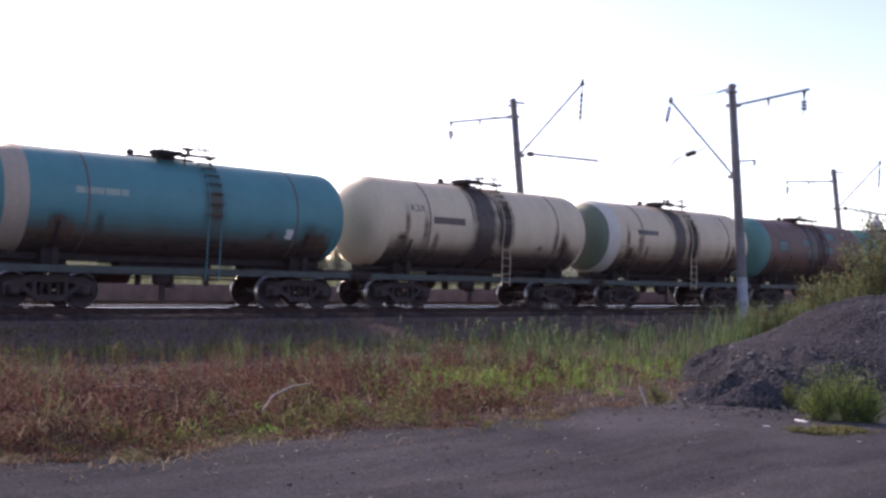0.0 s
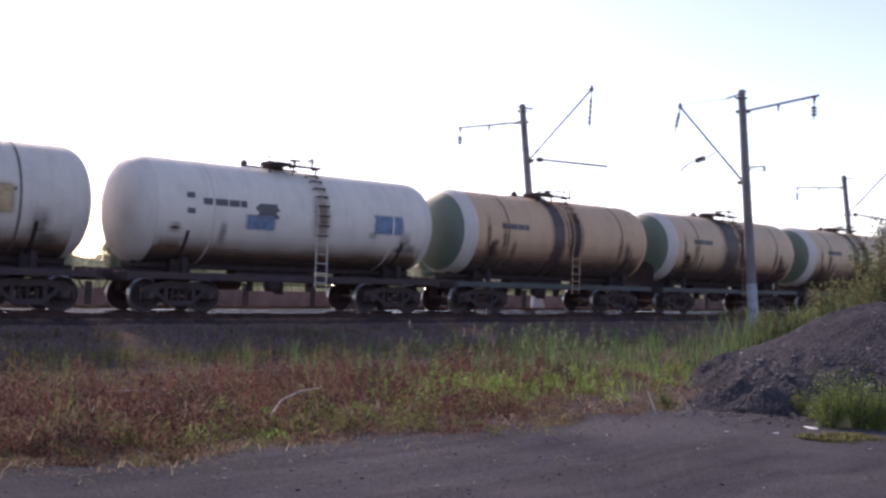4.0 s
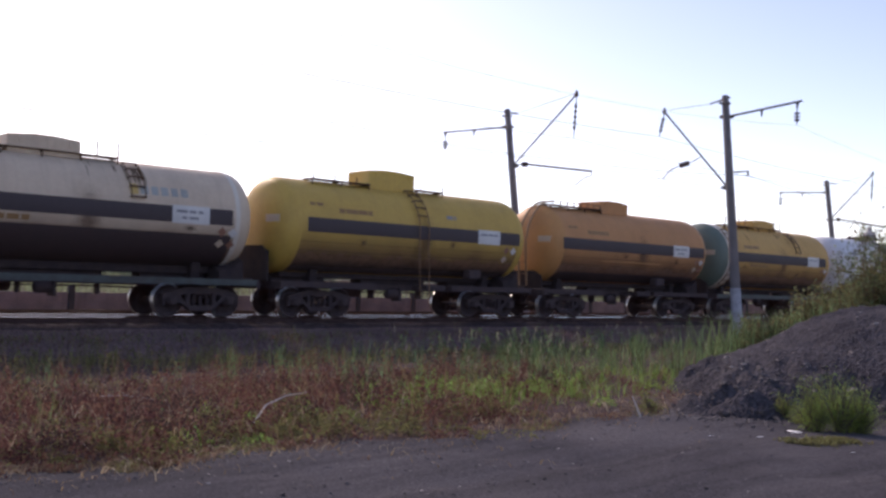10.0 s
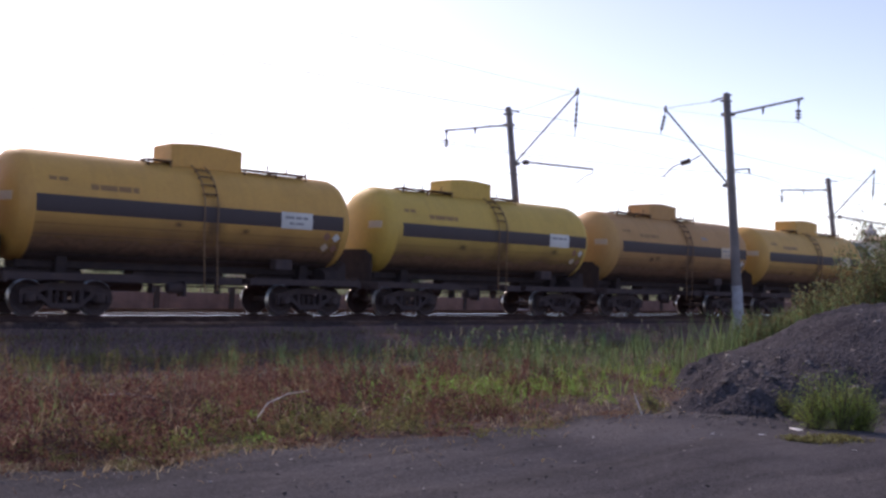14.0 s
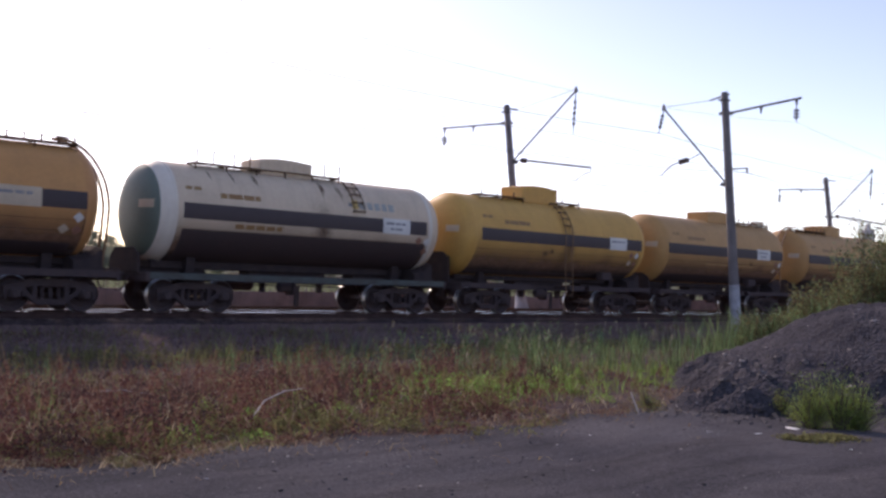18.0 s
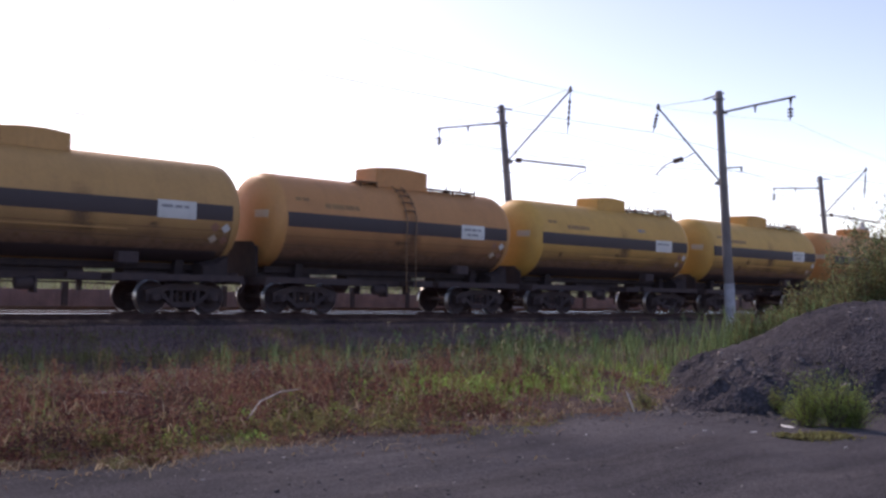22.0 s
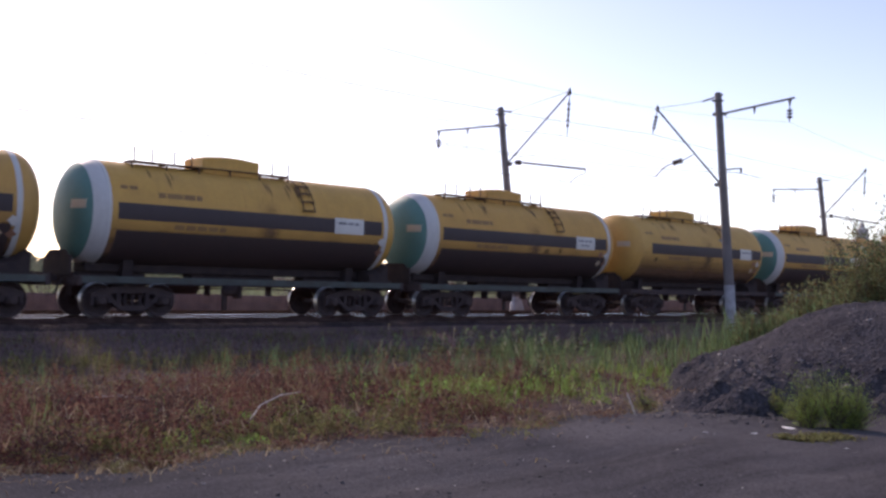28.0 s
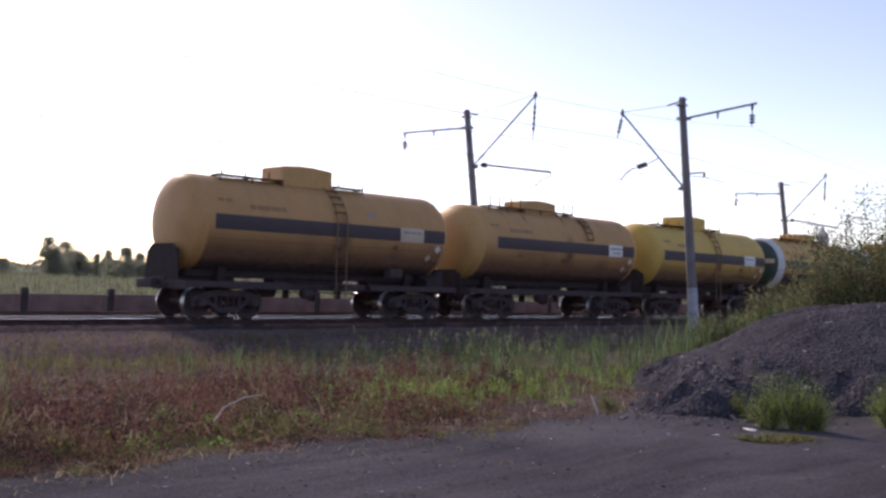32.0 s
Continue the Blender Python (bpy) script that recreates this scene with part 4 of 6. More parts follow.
def hazard_marks(wagon, x, seed):
    rng = random.Random(seed)
    for i, (dx, z, mat) in enumerate(((0.0, -0.42, RED_INK), (0.36, -0.44, PLATE), (0.0, -0.76, DIRTY_PLATE), (0.36, -0.78, RED_INK))):
        if i != 1 and rng.random() < 0.3:
            continue
        s = Shape()
        r = 0.15
        a = math.asin(z / R_TANK)
        pts = [around(x + dx + r * u, a + r * w / R_TANK, R_TANK + 0.012) for u, w in ((-1, 0), (0, -1), (1, 0), (0, 1))]
        back = [around(x + dx + r * u, a + r * w / R_TANK, R_TANK + 0.002) for u, w in ((-1, 0), (0, -1), (1, 0), (0, 1))]
        s.loft([back, pts])
        part("hazard_diamond", s, mat, wagon, "small faded hazard diamond")


def worn_marks(wagon, seed, body):
    """Patched and overpainted spots, and the bars of the wagon's number."""
    rng = random.Random(seed)
    for i in range(2):
        x, z = rng.uniform(-4.0, 3.6), rng.uniform(-0.95, -0.45)
        part("paint_patch", side_panel(x, x + rng.uniform(0.25, 0.5), z, z + rng.uniform(0.2, 0.35), 0.004, 0.006, 0.03, seed + i), RUST_SCUFF, wagon, "dull touched-up patch of paint")


def methanol_wagon(k, style, body, cap=None, seed=0, label=""):
    """style: box (housing, walk to the rear), xob (walk to the front), rail_r or rail_l (roof rail and end ladder), ring, bare, ring_end."""
    wagon = holder("tank_wagon", pose(0, 0, 0), label, "tank wagon", "goods train of tank wagons")
    rng = random.Random(1000 + k)
    ringed = style in ("ring", "ring_end")
    use_tank("box_long" if style == "box" and k in (16, 24) else style if style in TANK_SIZES else "ring")
    ring_paint = RING_CREAM if body is CREAM or style == "ring_end" else RING_WHITE
    tank_body(wagon, body, cap or body, body, ring_paint if style == "ring" else None)
    underframe(wagon, ringed or style == "bare", ringed)
    wheels = running_gear(wagon)
    seams(wagon, (-2.7, 0.9, 3.1) if k % 2 else (-3.1, -0.6, 2.4), body)
    if style in ("box", "xob"):
        x0, wide = (-1.72, 2.05) if style == "box" else (-0.80, 2.35)
        part("hatch_housing", hatch_box_mesh(x0, x0 + wide, body, 0.53 if style == "box" else 0.57), None, wagon, "sheet-steel housing over the manhole")
        if style == "box":
            part("roof_walk", walkway_mesh(-4.15, x0, RUSTY, posts=(-4.05, -3.2, -2.3), post_h=0.2), None, wagon, "thin steel roof walk")
            part("roof_walk", walkway_mesh(x0 + wide, 1.65, RUSTY, posts=(0.55, 1.6), post_h=0.2), None, wagon, "thin steel roof walk")
        else:
            part("roof_walk", walkway_mesh(x0 + wide, 3.9, RUSTY, posts=(2.4, 3.1, 3.85), post_h=0.2), None, wagon, "thin steel roof walk")
            part("roof_walk", walkway_mesh(-1.6, x0, RUSTY, posts=(), post_h=0.2), None, wagon, "thin steel roof walk")
        part("ladder", ladder_mesh(0.12, -12, 66, 0.75, LADDER, rungs_from=14, rung_mat=RUSTY), None, wagon, "dirty steel side ladder")
        stripe_and_plate(wagon, *((-4.65, 4.95, 2.78, 3.9) if style == "box" else (-4.85, 4.9, 2.55, 3.7)), k)
        part("drain_box", Shape().box(2.4, 3.0, -1.42, -1.05, 1.42, 1.75, 0.03), IRON, wagon)
    elif style in ("rail_r", "rail_l"):
        e = 1 if style == "rail_r" else -1
        x0 = -0.75 if e > 0 else -1.32
        part("hatch_housing", hatch_box_mesh(x0, x0 + 1.9, body, 0.40), None, wagon, "sheet-steel housing over the manhole")
        lo, hi = (x0 + 1.9, CYL - 0.2) if e > 0 else (-CYL + 0.2, x0)
        posts = [lo + 0.2 + (hi - lo - 0.3) * i / 7 for i in range(8)]
        part("roof_walk", walkway_mesh(lo, hi, RUSTY, posts=posts, post_h=0.18, rail=True), None, wagon, "roof walk with a low hand rail")
        part("end_ladder", end_ladder_mesh(e, LADDER), None, wagon, "curved ladder over the tank's end")
        stripe_and_plate(wagon, -4.95, 4.85, 2.45, 3.65, k)
        part("heating_pipe", Shape().tube([(-2.2, -1.46, Z_TANK - 0.62), (1.9, -1.46, Z_TANK - 0.62)], 0.022, 6), body, wagon, "thin pipe along the tank's side")
        part("lower_band", side_panel(-4.6, 4.6, -1.47, -1.12, 0.008, 0.010, 0.02, k, 6), MAROON, wagon, "dark band along the tank's belly")
        part("drain_box", Shape().box(1.7, 2.3, -1.42, -1.05, 1.42, 1.75, 0.03), IRON, wagon)
    else:
        x0 = -1.10 if style == "ring_end" else -1.25 if k == 3 else -1.62
        part("hatch_housing", hatch_box_mesh(x0, x0 + 1.95, body, 0.38), None, wagon, "sheet-steel housing over the manhole")
        posts = (-3.85, -3.3, -2.6, -2.05, 0.75, 1.35)
        part("roof_walk", walkway_mesh(-3.95, 1.4, RUSTY, posts=posts, post_h=0.42), None, wagon, "rusty roof walk with thin upright posts")
        part("ladder", ladder_mesh(1.65, 15, 64, None, RUSTY), None, wagon, "rusty side ladder")
        r3 = random.Random(k * 17)
        for i in range(15):
            x = r3.choice((-3.6, -2.9, -2.2, 0.4, 1.0, 1.45, 1.6, 1.8)) + r3.uniform(-0.15, 0.15)
            part("rust_run", side_panel(x, x + r3.uniform(0.04, 0.16), r3.uniform(0.55, 1.15), 1.38, 0.004, 0.006, 0.015, k + i, 8), RUST_SCUFF, wagon, "brown rust run below the roof walk")
        if style == "bare":
            stripe_and_plate(wagon, -4.2, 4.9, 3.0, 4.0, k)
        else:
            stripe_and_plate(wagon, -4.6, 4.62, 2.68, 3.85, k)
            if style == "ring":
                part("lower_band", side_panel(-4.6, 4.62, -1.45, -0.52, 0.008, 0.010, 0.0, k, 8), MAROON, wagon, "dark maroon band along the tank's lower side")
            if style == "ring":
                rings(wagon, ((-CYL - 0.02, -4.78), (4.72, CYL + 0.02)), ring_paint)
            else:
                rings(wagon, ((-CYL - 0.02, -4.25),), RING_CREAM, "wide whitish ring with ladder rungs")
                part("ladder", ladder_mesh(-4.5, -55, 60, None, LADDER, 0.5, 0.3, 0.05), None, wagon, "rungs on the white ring")
        bars(-2.9, -0.36, (0.3, 0.3, 0.3, 0.3, 0.2), 0.14, wagon, BROWN_INK)
        if body is CREAM:
            bars(1.75, 0.62, (0.24, 0.2, 0.22, 0.2, 0.22), 0.24, wagon, FADED_BLUE, gap=0.09)
            part("dark_mark", side_panel(1.45, 1.68, 0.48, 0.78), PANEL_YELLOW, wagon, "faded yellow mark")
    part("end_guard", SKIRT[style in ("box", "xob")], None, wagon, "", pose(X_TANK - CYL - DISH - 0.06, 0, 0, 0, 0, 180))
    part("end_bulkhead", BULKHEAD, None, wagon, "", pose(5.2, 0, 0))
    bars(-3.4, 0.52, (0.22, 0.48, 0.36, 0.18), 0.15, wagon, BROWN_INK, "number_bar", 0.04)
    bars(-4.5, 0.68, (0.2, 0.24), 0.1, wagon, BROWN_INK)
    strip = []
    for i in range(7):
        y, row = -1.18 + 0.56 * i / 6, []
        for dz, out in ((0.04, 0.0), (0.28, 0.0), (0.28, 0.02), (0.04, 0.02)):
            c = (math.hypot(y, dz) / R_TANK) ** (1 / 0.72)
            row.append((X_TANK - CYL - DISH * math.sqrt(1 - c * c) ** 0.9 + 0.005 - out, y - out * 0.5, Z_TANK + dz))
        strip.append(row)
    tag = Shape().loft(strip)
    if k > 2:
        part("white_label", tag, DIRTY_PLATE, wagon, "small white label on the tank's end")
    if k % 3 == 0:
        bars(1.3, 0.62, (0.3, 0.1), 0.12, wagon, GREY_INK)
    hazard_marks(wagon, 4.3, k)
    part("dirt_film", side_panel(-4.85, 4.85, -1.47, 0.1, 0.0035, 0.005, 0.0, k, 10), DIRT_AND_SHADE, wagon, "brown film of thrown-up dirt and painted shade, denser downward")
    part("belly_grime", side_panel(-4.8, 4.8, -1.46, -1.0, 0.0055, 0.007, 0.0, k, 10), GRIME_AND_SHADE, wagon, "black grime and painted shade on the tank's belly")
    part("dark_streak", side_panel(-0.2, 0.75, -1.3, 0.9, 0.0045, 0.006, 0.05, k, 12), RUST_SCUFF, wagon, "rusty streak below the hatch")
    worn_marks(wagon, k, body)
    return wagon, wheels


def oil_wagon(k, body, cap_left=None, ring=False, spill=0.0, extra="", label=""):
    use_tank({"logo": "wide", "pale": "squat"}.get(extra, "oil"))
    wagon = holder("tank_wagon", pose(0, 0, 0), label, "tank wagon", "goods train of tank wagons")
    tank_body(wagon, body, cap_left or body, body, (RING_TEAL if body is TEAL else RING_DIRTY) if ring else None)
    underframe(wagon, True, k >= 31)
    wheels = running_gear(wagon)
    seams(wagon, (-3.3, -1.1, 1.3, 3.5), body)
    part("manhole", dome_mesh(IRON), None, wagon, "round bolted manhole")
    part("safety_valve", valve_mesh(IRON), None, wagon)
    part("hatch_gear", hatch_gear_mesh(IRON, k), None, wagon, "rusty guard rails and pipe work round the manhole")
    for x in (-3.15, 3.45):
        part("tank_band", hoop(x - 0.03, x + 0.03, R_TANK + 0.010, thick=0.02), RUSTY if k in (31, 32, 33, 36) else PANEL_DARK if k % 3 else body, wagon, "narrow dark band round the tank", smooth=True)
    for x, w in ((-4.15 if ring else -4.75, 0.75), (3.85, 0.8)):
        part("splash_stain", side_panel(x, x + w, -1.3, -0.75 if body in (PURE_WHITE, WHITE) else -0.45 if k % 2 else -0.2, 0.004, 0.006, 0.08, k * 5, 9), DARK_STAIN if k % 2 else DIRT_AND_SHADE, wagon, "ragged stain of thrown dirt")
    part("dirt_film", side_panel(-4.85, 4.85, -1.5, -0.55 if body in (PURE_WHITE, WHITE) else 0.05 - 0.2 * (k % 3), 0.0035, 0.005, 0.0, k, 10), DIRT_AND_SHADE, wagon, "brown film of thrown-up dirt and painted shade, denser downward")
    for i, (x, w, lo, hi) in enumerate(((0.1, 1.0, -1.2, 1.35), (-2.95, 0.3, -1.1, -0.1), (3.6, 0.75, -1.2, -0.05), (-4.2 if ring else -4.6, 0.55, -0.75, -0.3))):
        part("dark_streak", side_panel(x, x + w, lo, hi, 0.0045, 0.006, 0.05, k + i, 12), OIL_FILM if i == 0 and spill else (RUST_SCUFF, DARK_STAIN, DARK_STAIN, RUST_SCUFF)[i], wagon, "streak of rust and spilled oil")
    clean = body in (PURE_WHITE, WHITE)
    part("belly_grime", side_panel(-4.85, 4.85, -1.52, -1.05 if clean else -0.62, 0.0055, 0.007, 0.0, k, 10), GRIME_AND_SHADE, wagon, "black grime and painted shade on the tank's belly")
    if body in (SAND, BUFF, CREAM):
        for i, (x, w, lo, hi) in enumerate(((-3.5, 0.34, -1.2, 0.75), (-4.3, 0.3, -1.0, 0.9), (3.2, 0.3, -1.2, 0.5), (3.55, 0.5, -0.9, 0.2), (0.55, 0.5, 0.2, 1.2))):
            part("rust_run", side_panel(x, x + w, lo, hi, 0.0065, 0.008, 0.07, k * 3 + i, 12), RUST_SCUFF, wagon, "brown rust run beside a band")
    if k == 32:
        part("end_guard", SKIRT[True], None, wagon, "", pose(-CYL - DISH - 0.06, 0, 0, 0, 0, 180))
    part("loading_platform", platform_mesh(-0.95, 0.95, IRON), None, wagon, "dark footboards beside the manhole")
    lad = -0.3 if extra == "logo" else 0.6
    part("ladder", ladder_mesh(lad, -18, 66, 0.8, TEAL if body is TEAL else LADDER if k in (27, 32, 33) else body, rungs_from=-14 if body is TEAL else -90, rung_mat=IRON), None, wagon, "side ladder down to the frame")
    if ring:
        rings(wagon, ((-CYL - 0.02, -4.70),), RING_TEAL if body is TEAL else RING_DIRTY, "dirty pale ring round the tank's end")
    for x in (-3.9, 3.9):
        part("tank_strap", hoop(x - 0.05, x + 0.05, R_TANK + 0.016, -75, -22, 20, 0.02), SHADED_STEEL, wagon, "hold-down strap")
        part("strap_anchor", Shape().box(x - 0.09, x + 0.09, -1.36, -1.22, 1.13, 1.6, 0.02), SHADED_STEEL, wagon)
    if spill:
        r2 = random.Random(k * 31)
        off = 0.8 if extra == "logo" else 0.0
        x0, x1, low = (0.1, 0.98, -0.5) if extra == "logo" else (-0.6 - spill * 0.85, -0.1 + spill * 0.6, -1.5)
        core = part("oil_spill", side_panel(x0, x1, low, 1.55, 0.007, 0.009, 0.06, k, 24), SPILL, wagon, "black oil spilled down the tank's side")
        for i in range(int(4 + spill * 12)):
            x = r2.gauss(off - 0.3, 0.12 + spill * 0.42)
            part("oil_run", side_panel(x, x + r2.uniform(0.03, 0.10), r2.uniform(-1.3, 0.9), 1.43, 0.004, 0.006, 0.012, k + i, 14), OIL_FILM, core, "thin run of oil")
    if extra not in ("kzx", "letters", "yellow", "pale", "patched"):
        bars(-3.5, 0.28, (0.30, 0.46, 0.34, 0.22), 0.20, wagon, INK, "number_bar", 0.035)
    rng = random.Random(k)
    for i in range(3):
        x, z = rng.choice((-4.1, -4.0, 3.6, 4.1, 2.4)), rng.uniform(-1.0, -0.5)
        part("grime_patch", side_panel(x, x + rng.uniform(0.3, 0.6), z, z + rng.uniform(0.25, 0.45), 0.005, 0.007, 0.07, k * 9 + i, 7), rng.choice((DARK_STAIN, RUST_SCUFF, DIRT_AND_SHADE)), wagon, "rusty dark patch")
    if extra == "kzx":
        lettering("K3X", 0.36, -4.62, 0.55, INK, wagon, "faded painted letters")
        part("dark_panel", side_panel(-3.75, -2.15, 0.12, 0.36), RED_INK, wagon, "reddish overpainted field")
        part("dark_panel", side_panel(1.62, 2.6, -0.32, 0.22), PANEL_DARK, wagon, "dark painted panel with pale writing")
        part("dark_panel", side_panel(1.35, 2.95, -1.12, -0.62), PANEL_DARK, wagon, "dark painted panel")
        bars(1.72, 0.06, (0.7,), 0.1, wagon, CREAM)
        bars(1.76, -0.16, (0.3, 0.25), 0.1, wagon, CREAM)
        for z in (0.1, -0.45):
            part("dark_mark", side_panel(-4.35, -4.1, z, z + 0.16), INK, wagon)
    elif extra == "logo":
        s = Shape()
        for i in range(9):
            a = radians(60 + 240 * i / 9)
            b = radians(60 + 240 * (i + 1) / 9)
            q = []
            for ang, r in ((a, 0.2), (a, 0.32), (b, 0.32), (b, 0.2)):
                q.append(around(2.4 + r * math.cos(ang) * 1.1, math.asin((0.45 + r * math.sin(ang)) / R_TANK), R_TANK + 0.006))
            s.add(q, [(0, 1, 2, 3)])
        part("logo_mark", s, INK, wagon, "dark open ring mark")
        bars(2.5, 0.45, (0.35,), 0.12, wagon, INK)
        bars(2.95, 0.45, (0.2, 0.2, 0.2), 0.28, wagon, INK, gap=0.1)
        bars(2.2, -0.02, (0.5, 0.3, 0.5), 0.1, wagon, INK)
        bars(2.7, -0.18, (0.6,), 0.1, wagon, INK)
        bars(-4.2, 0.7, (0.16, 0.16, 0.16), 0.16, wagon, INK)
        part("dark_panel", side_panel(0.35, 0.95, -0.95, -0.68), PANEL_DARK, wagon, "small dark painted panel")
        part("foot_rail", Shape().tube([(-1.2, -R_TANK - 0.06, Z_TANK - 0.5), (1.15, -R_TANK - 0.06, Z_TANK - 0.5)], 0.02, 6), GREY_INK, wagon, "thin foot rail along the tank's side")
        for x, z, w, h in ((3.75, -0.85, 0.35, 0.62), (2.55, -0.95, 0.3, 0.3), (1.95, -1.05, 0.4, 0.3), (3.0, -1.1, 0.3, 0.3)):
            part("rust_patch", side_panel(x, x + w, z, z + h, 0.007, 0.009, 0.08, int(x * 9), 6), RUST_PATCH, wagon, "flaked patch of red rust")
        for z in (0.35, 0.1, -0.2):
            part("dark_mark", side_panel(-3.95, -3.78, z, z + 0.09), RED_INK, wagon)
    elif extra == "yellow":
        part("yellow_panel", side_panel(2.35, 3.44, -0.55, 0.45), YELLOW_FILM, wagon, "faded yellow painted field")
        part("dark_panel", side_panel(-2.4, -1.4, -0.55, 0.0), PANEL_DARK, wagon, "dark painted panel with pale writing")
        bars(-2.6, 0.12, (0.14,) * 5, 0.2, wagon, INK)
        bars(2.8, 0.2, (0.2, 0.3), 0.09, wagon, INK)
    elif extra == "blue":
        part("blue_panel", side_panel(-2.2, -1.0, -0.5, 0.05), BLUE_FILM, wagon, "faded blue painted field")
        part("dark_panel", side_panel(-1.7, -1.0, -0.1, 0.35, rag=0.1, seed=3), INK, wagon)
        part("blue_panel", side_panel(2.6, 3.9, -0.4, 0.35, rag=0.1, seed=5), BLUE_FILM, wagon, "faded blue painted field")
        for z in (0.35, -0.1):
            part("dark_mark", side_panel(-4.0, -3.75, z, z + 0.16), INK, wagon)
    elif extra == "letters":
        lettering("K3X", 0.36, -4.0, 0.5, INK, wagon, "faded painted letters")
        part("dark_panel", side_panel(-3.0, -1.5, 0.0, 0.24), PANEL_DARK, wagon, "dark overpainted field")
    elif extra == "patched":
        for j in range(6):
            x, z = rng.uniform(-4.4, 3.2), rng.uniform(-0.7, 0.6)
            part("paint_patch", side_panel(x, x + rng.uniform(0.5, 1.3), z, z + rng.uniform(0.3, 0.7), 0.005, 0.007, 0.12, k * 7 + j, 7), TEAL_FILM, wagon, "patch of teal paint over the rust")
    elif extra == "pale":
        bars(-3.5, 0.28, (0.24, 0.5, 0.4, 0.2), 0.18, wagon, PALE_TEAL, "number_bar", 0.04)
        part("dark_mark", side_panel(3.1, 3.35, -0.75, -0.45, rag=0.03, seed=2), PLATE, wagon, "pale scuffed patch")
    return wagon, wheels


TRAIN = [
    ("m", "box", OCHRE, None, "ochre methanol tank wagon with a navy stripe, last of the train"),
    ("m", "bare", OCHRE, None, "ochre tank wagon with a navy stripe and roof posts"),
    ("m", "box", LEMON, None, "bright yellow methanol tank wagon with a navy stripe"),
    ("m", "ring", OLIVE, DARK_GREEN, "olive yellow tank wagon with dark green end and white rings"),
    ("m", "ring", YELLOW, TEAL_CAP, "yellow tank wagon with teal end and white rings"),
    ("m", "ring", YELLOW, TEAL_CAP, "yellow tank wagon with teal end and white rings"),
    ("m", "bare", OLIVE, None, "dusty yellow tank wagon with a navy stripe and roof posts"),
    ("m", "ring", YELLOW, TEAL_CAP, "yellow tank wagon with teal end and white rings"),
    ("m", "rail_r", OCHRE, None, "ochre tank wagon with a roof rail and curved end ladder"),
    ("m", "xob", OLIVE, None, "olive yellow methanol tank wagon with a navy stripe"),
    ("m", "rail_l", OCHRE, None, "ochre tank wagon with a roof rail and curved end ladder"),
    ("m", "xob", ORANGE, None, "orange yellow methanol tank wagon with a navy stripe"),
    ("m", "rail_r", YELLOW, None, "yellow tank wagon with a roof rail and curved end ladder"),
    ("m", "rail_r", YELLOW, None, "yellow tank wagon with a roof rail and curved end ladder"),
    ("m", "rail_r", ORANGE, None, "orange tank wagon with a roof rail and curved end ladder"),
    ("m", "ring", CREAM, GREEN_CAP, "cream tank wagon with green end, maroon belly and rust runs"),
    ("m", "box", YELLOW, None, "bright orange-yellow methanol tank wagon with a navy stripe"),
    ("m", "rail_r", OCHRE, None, "ochre tank wagon with a roof rail and curved end ladder"),
    ("m", "rail_l", OCHRE, None, "ochre tank wagon with a roof rail and curved end ladder"),
    ("m", "xob", YELLOW, None, "yellow methanol tank wagon with a navy stripe"),
    ("m", "box", LEMON, None, "lemon yellow methanol tank wagon with a navy stripe"),
    ("m", "box", OCHRE, None, "faded ochre methanol tank wagon with a navy stripe"),
    ("m", "xob", OLIVE, None, "dusty yellow methanol tank wagon with a navy stripe"),
    ("m", "ring", CREAM, GREEN_CAP, "cream tank wagon with green end, maroon belly and rust runs"),
    ("m", "box", LEMON, None, "olive yellow methanol tank wagon with a navy stripe"),
    ("m", "rail_l", ORANGE, None, "orange tank wagon with a roof rail and curved end ladder"),
    ("m", "ring_end", OLIVE, GREEN_CAP, "ochre tank wagon with green end and rungs on a white ring"),
    ("o", PURE_WHITE, None, False, 0.75, "logo", "white oil tank wagon with a black spill at its middle"),
    ("o", CREAM, None, False, 0.25, "kzx", "cream oil tank wagon with dark painted panels"),
    ("o", WHITE, None, False, 0.0, "yellow", "dirty white oil tank wagon with a faded yellow field"),
    ("o", WHITE, None, False, 0.0, "blue", "dirty white oil tank wagon with faded blue fields"),
    ("o", BUFF, FADED_GREEN, True, 0.3, "", "rust-stained buff oil tank wagon with a green end"),
    ("o", SAND, FADED_GREEN, True, 0.9, "", "cream oil tank wagon with a black spill and white ring"),
    ("o", SAND, FADED_GREEN, True, 0.2, "", "cream oil tank wagon with a white ring and green end"),
    ("o", TEAL, TEAL, True, 0.0, "pale", "teal oil tank wagon with a white ring"),
    ("o", CREAM, None, False, 0.8, "letters", "cream oil tank wagon with a black spill at its middle"),
    ("o", CREAM, FADED_GREEN, True, 0.5, "", "cream oil tank wagon with a white ring and green end"),
    ("o", RUST_RED, TEAL_CAP, False, 0.5, "patched", "dark rust-red oil tank wagon with teal patches"),
    ("o", RUST_RED, TEAL_CAP, False, 0.5, "patched", "dark rust-red oil tank wagon with teal patches"),
    ("o", TEAL_CAP, None, False, 0.3, "", "pale teal oil tank wagon"),
    ("o", CREAM, None, False, 0.4, "", "cream oil tank wagon with a dark spill"),
    ("o", BUFF, None, False, 0.4, "", "buff oil tank wagon with a dark spill"),
]
WAGONS = []
for k, spec in enumerate(TRAIN):
    if spec[0] == "m":
        WAGONS.append(methanol_wagon(k, spec[1], spec[2], spec[3], k, spec[4]))
    else:
        WAGONS.append(oil_wagon(k, *spec[1:6], label=spec[6]))


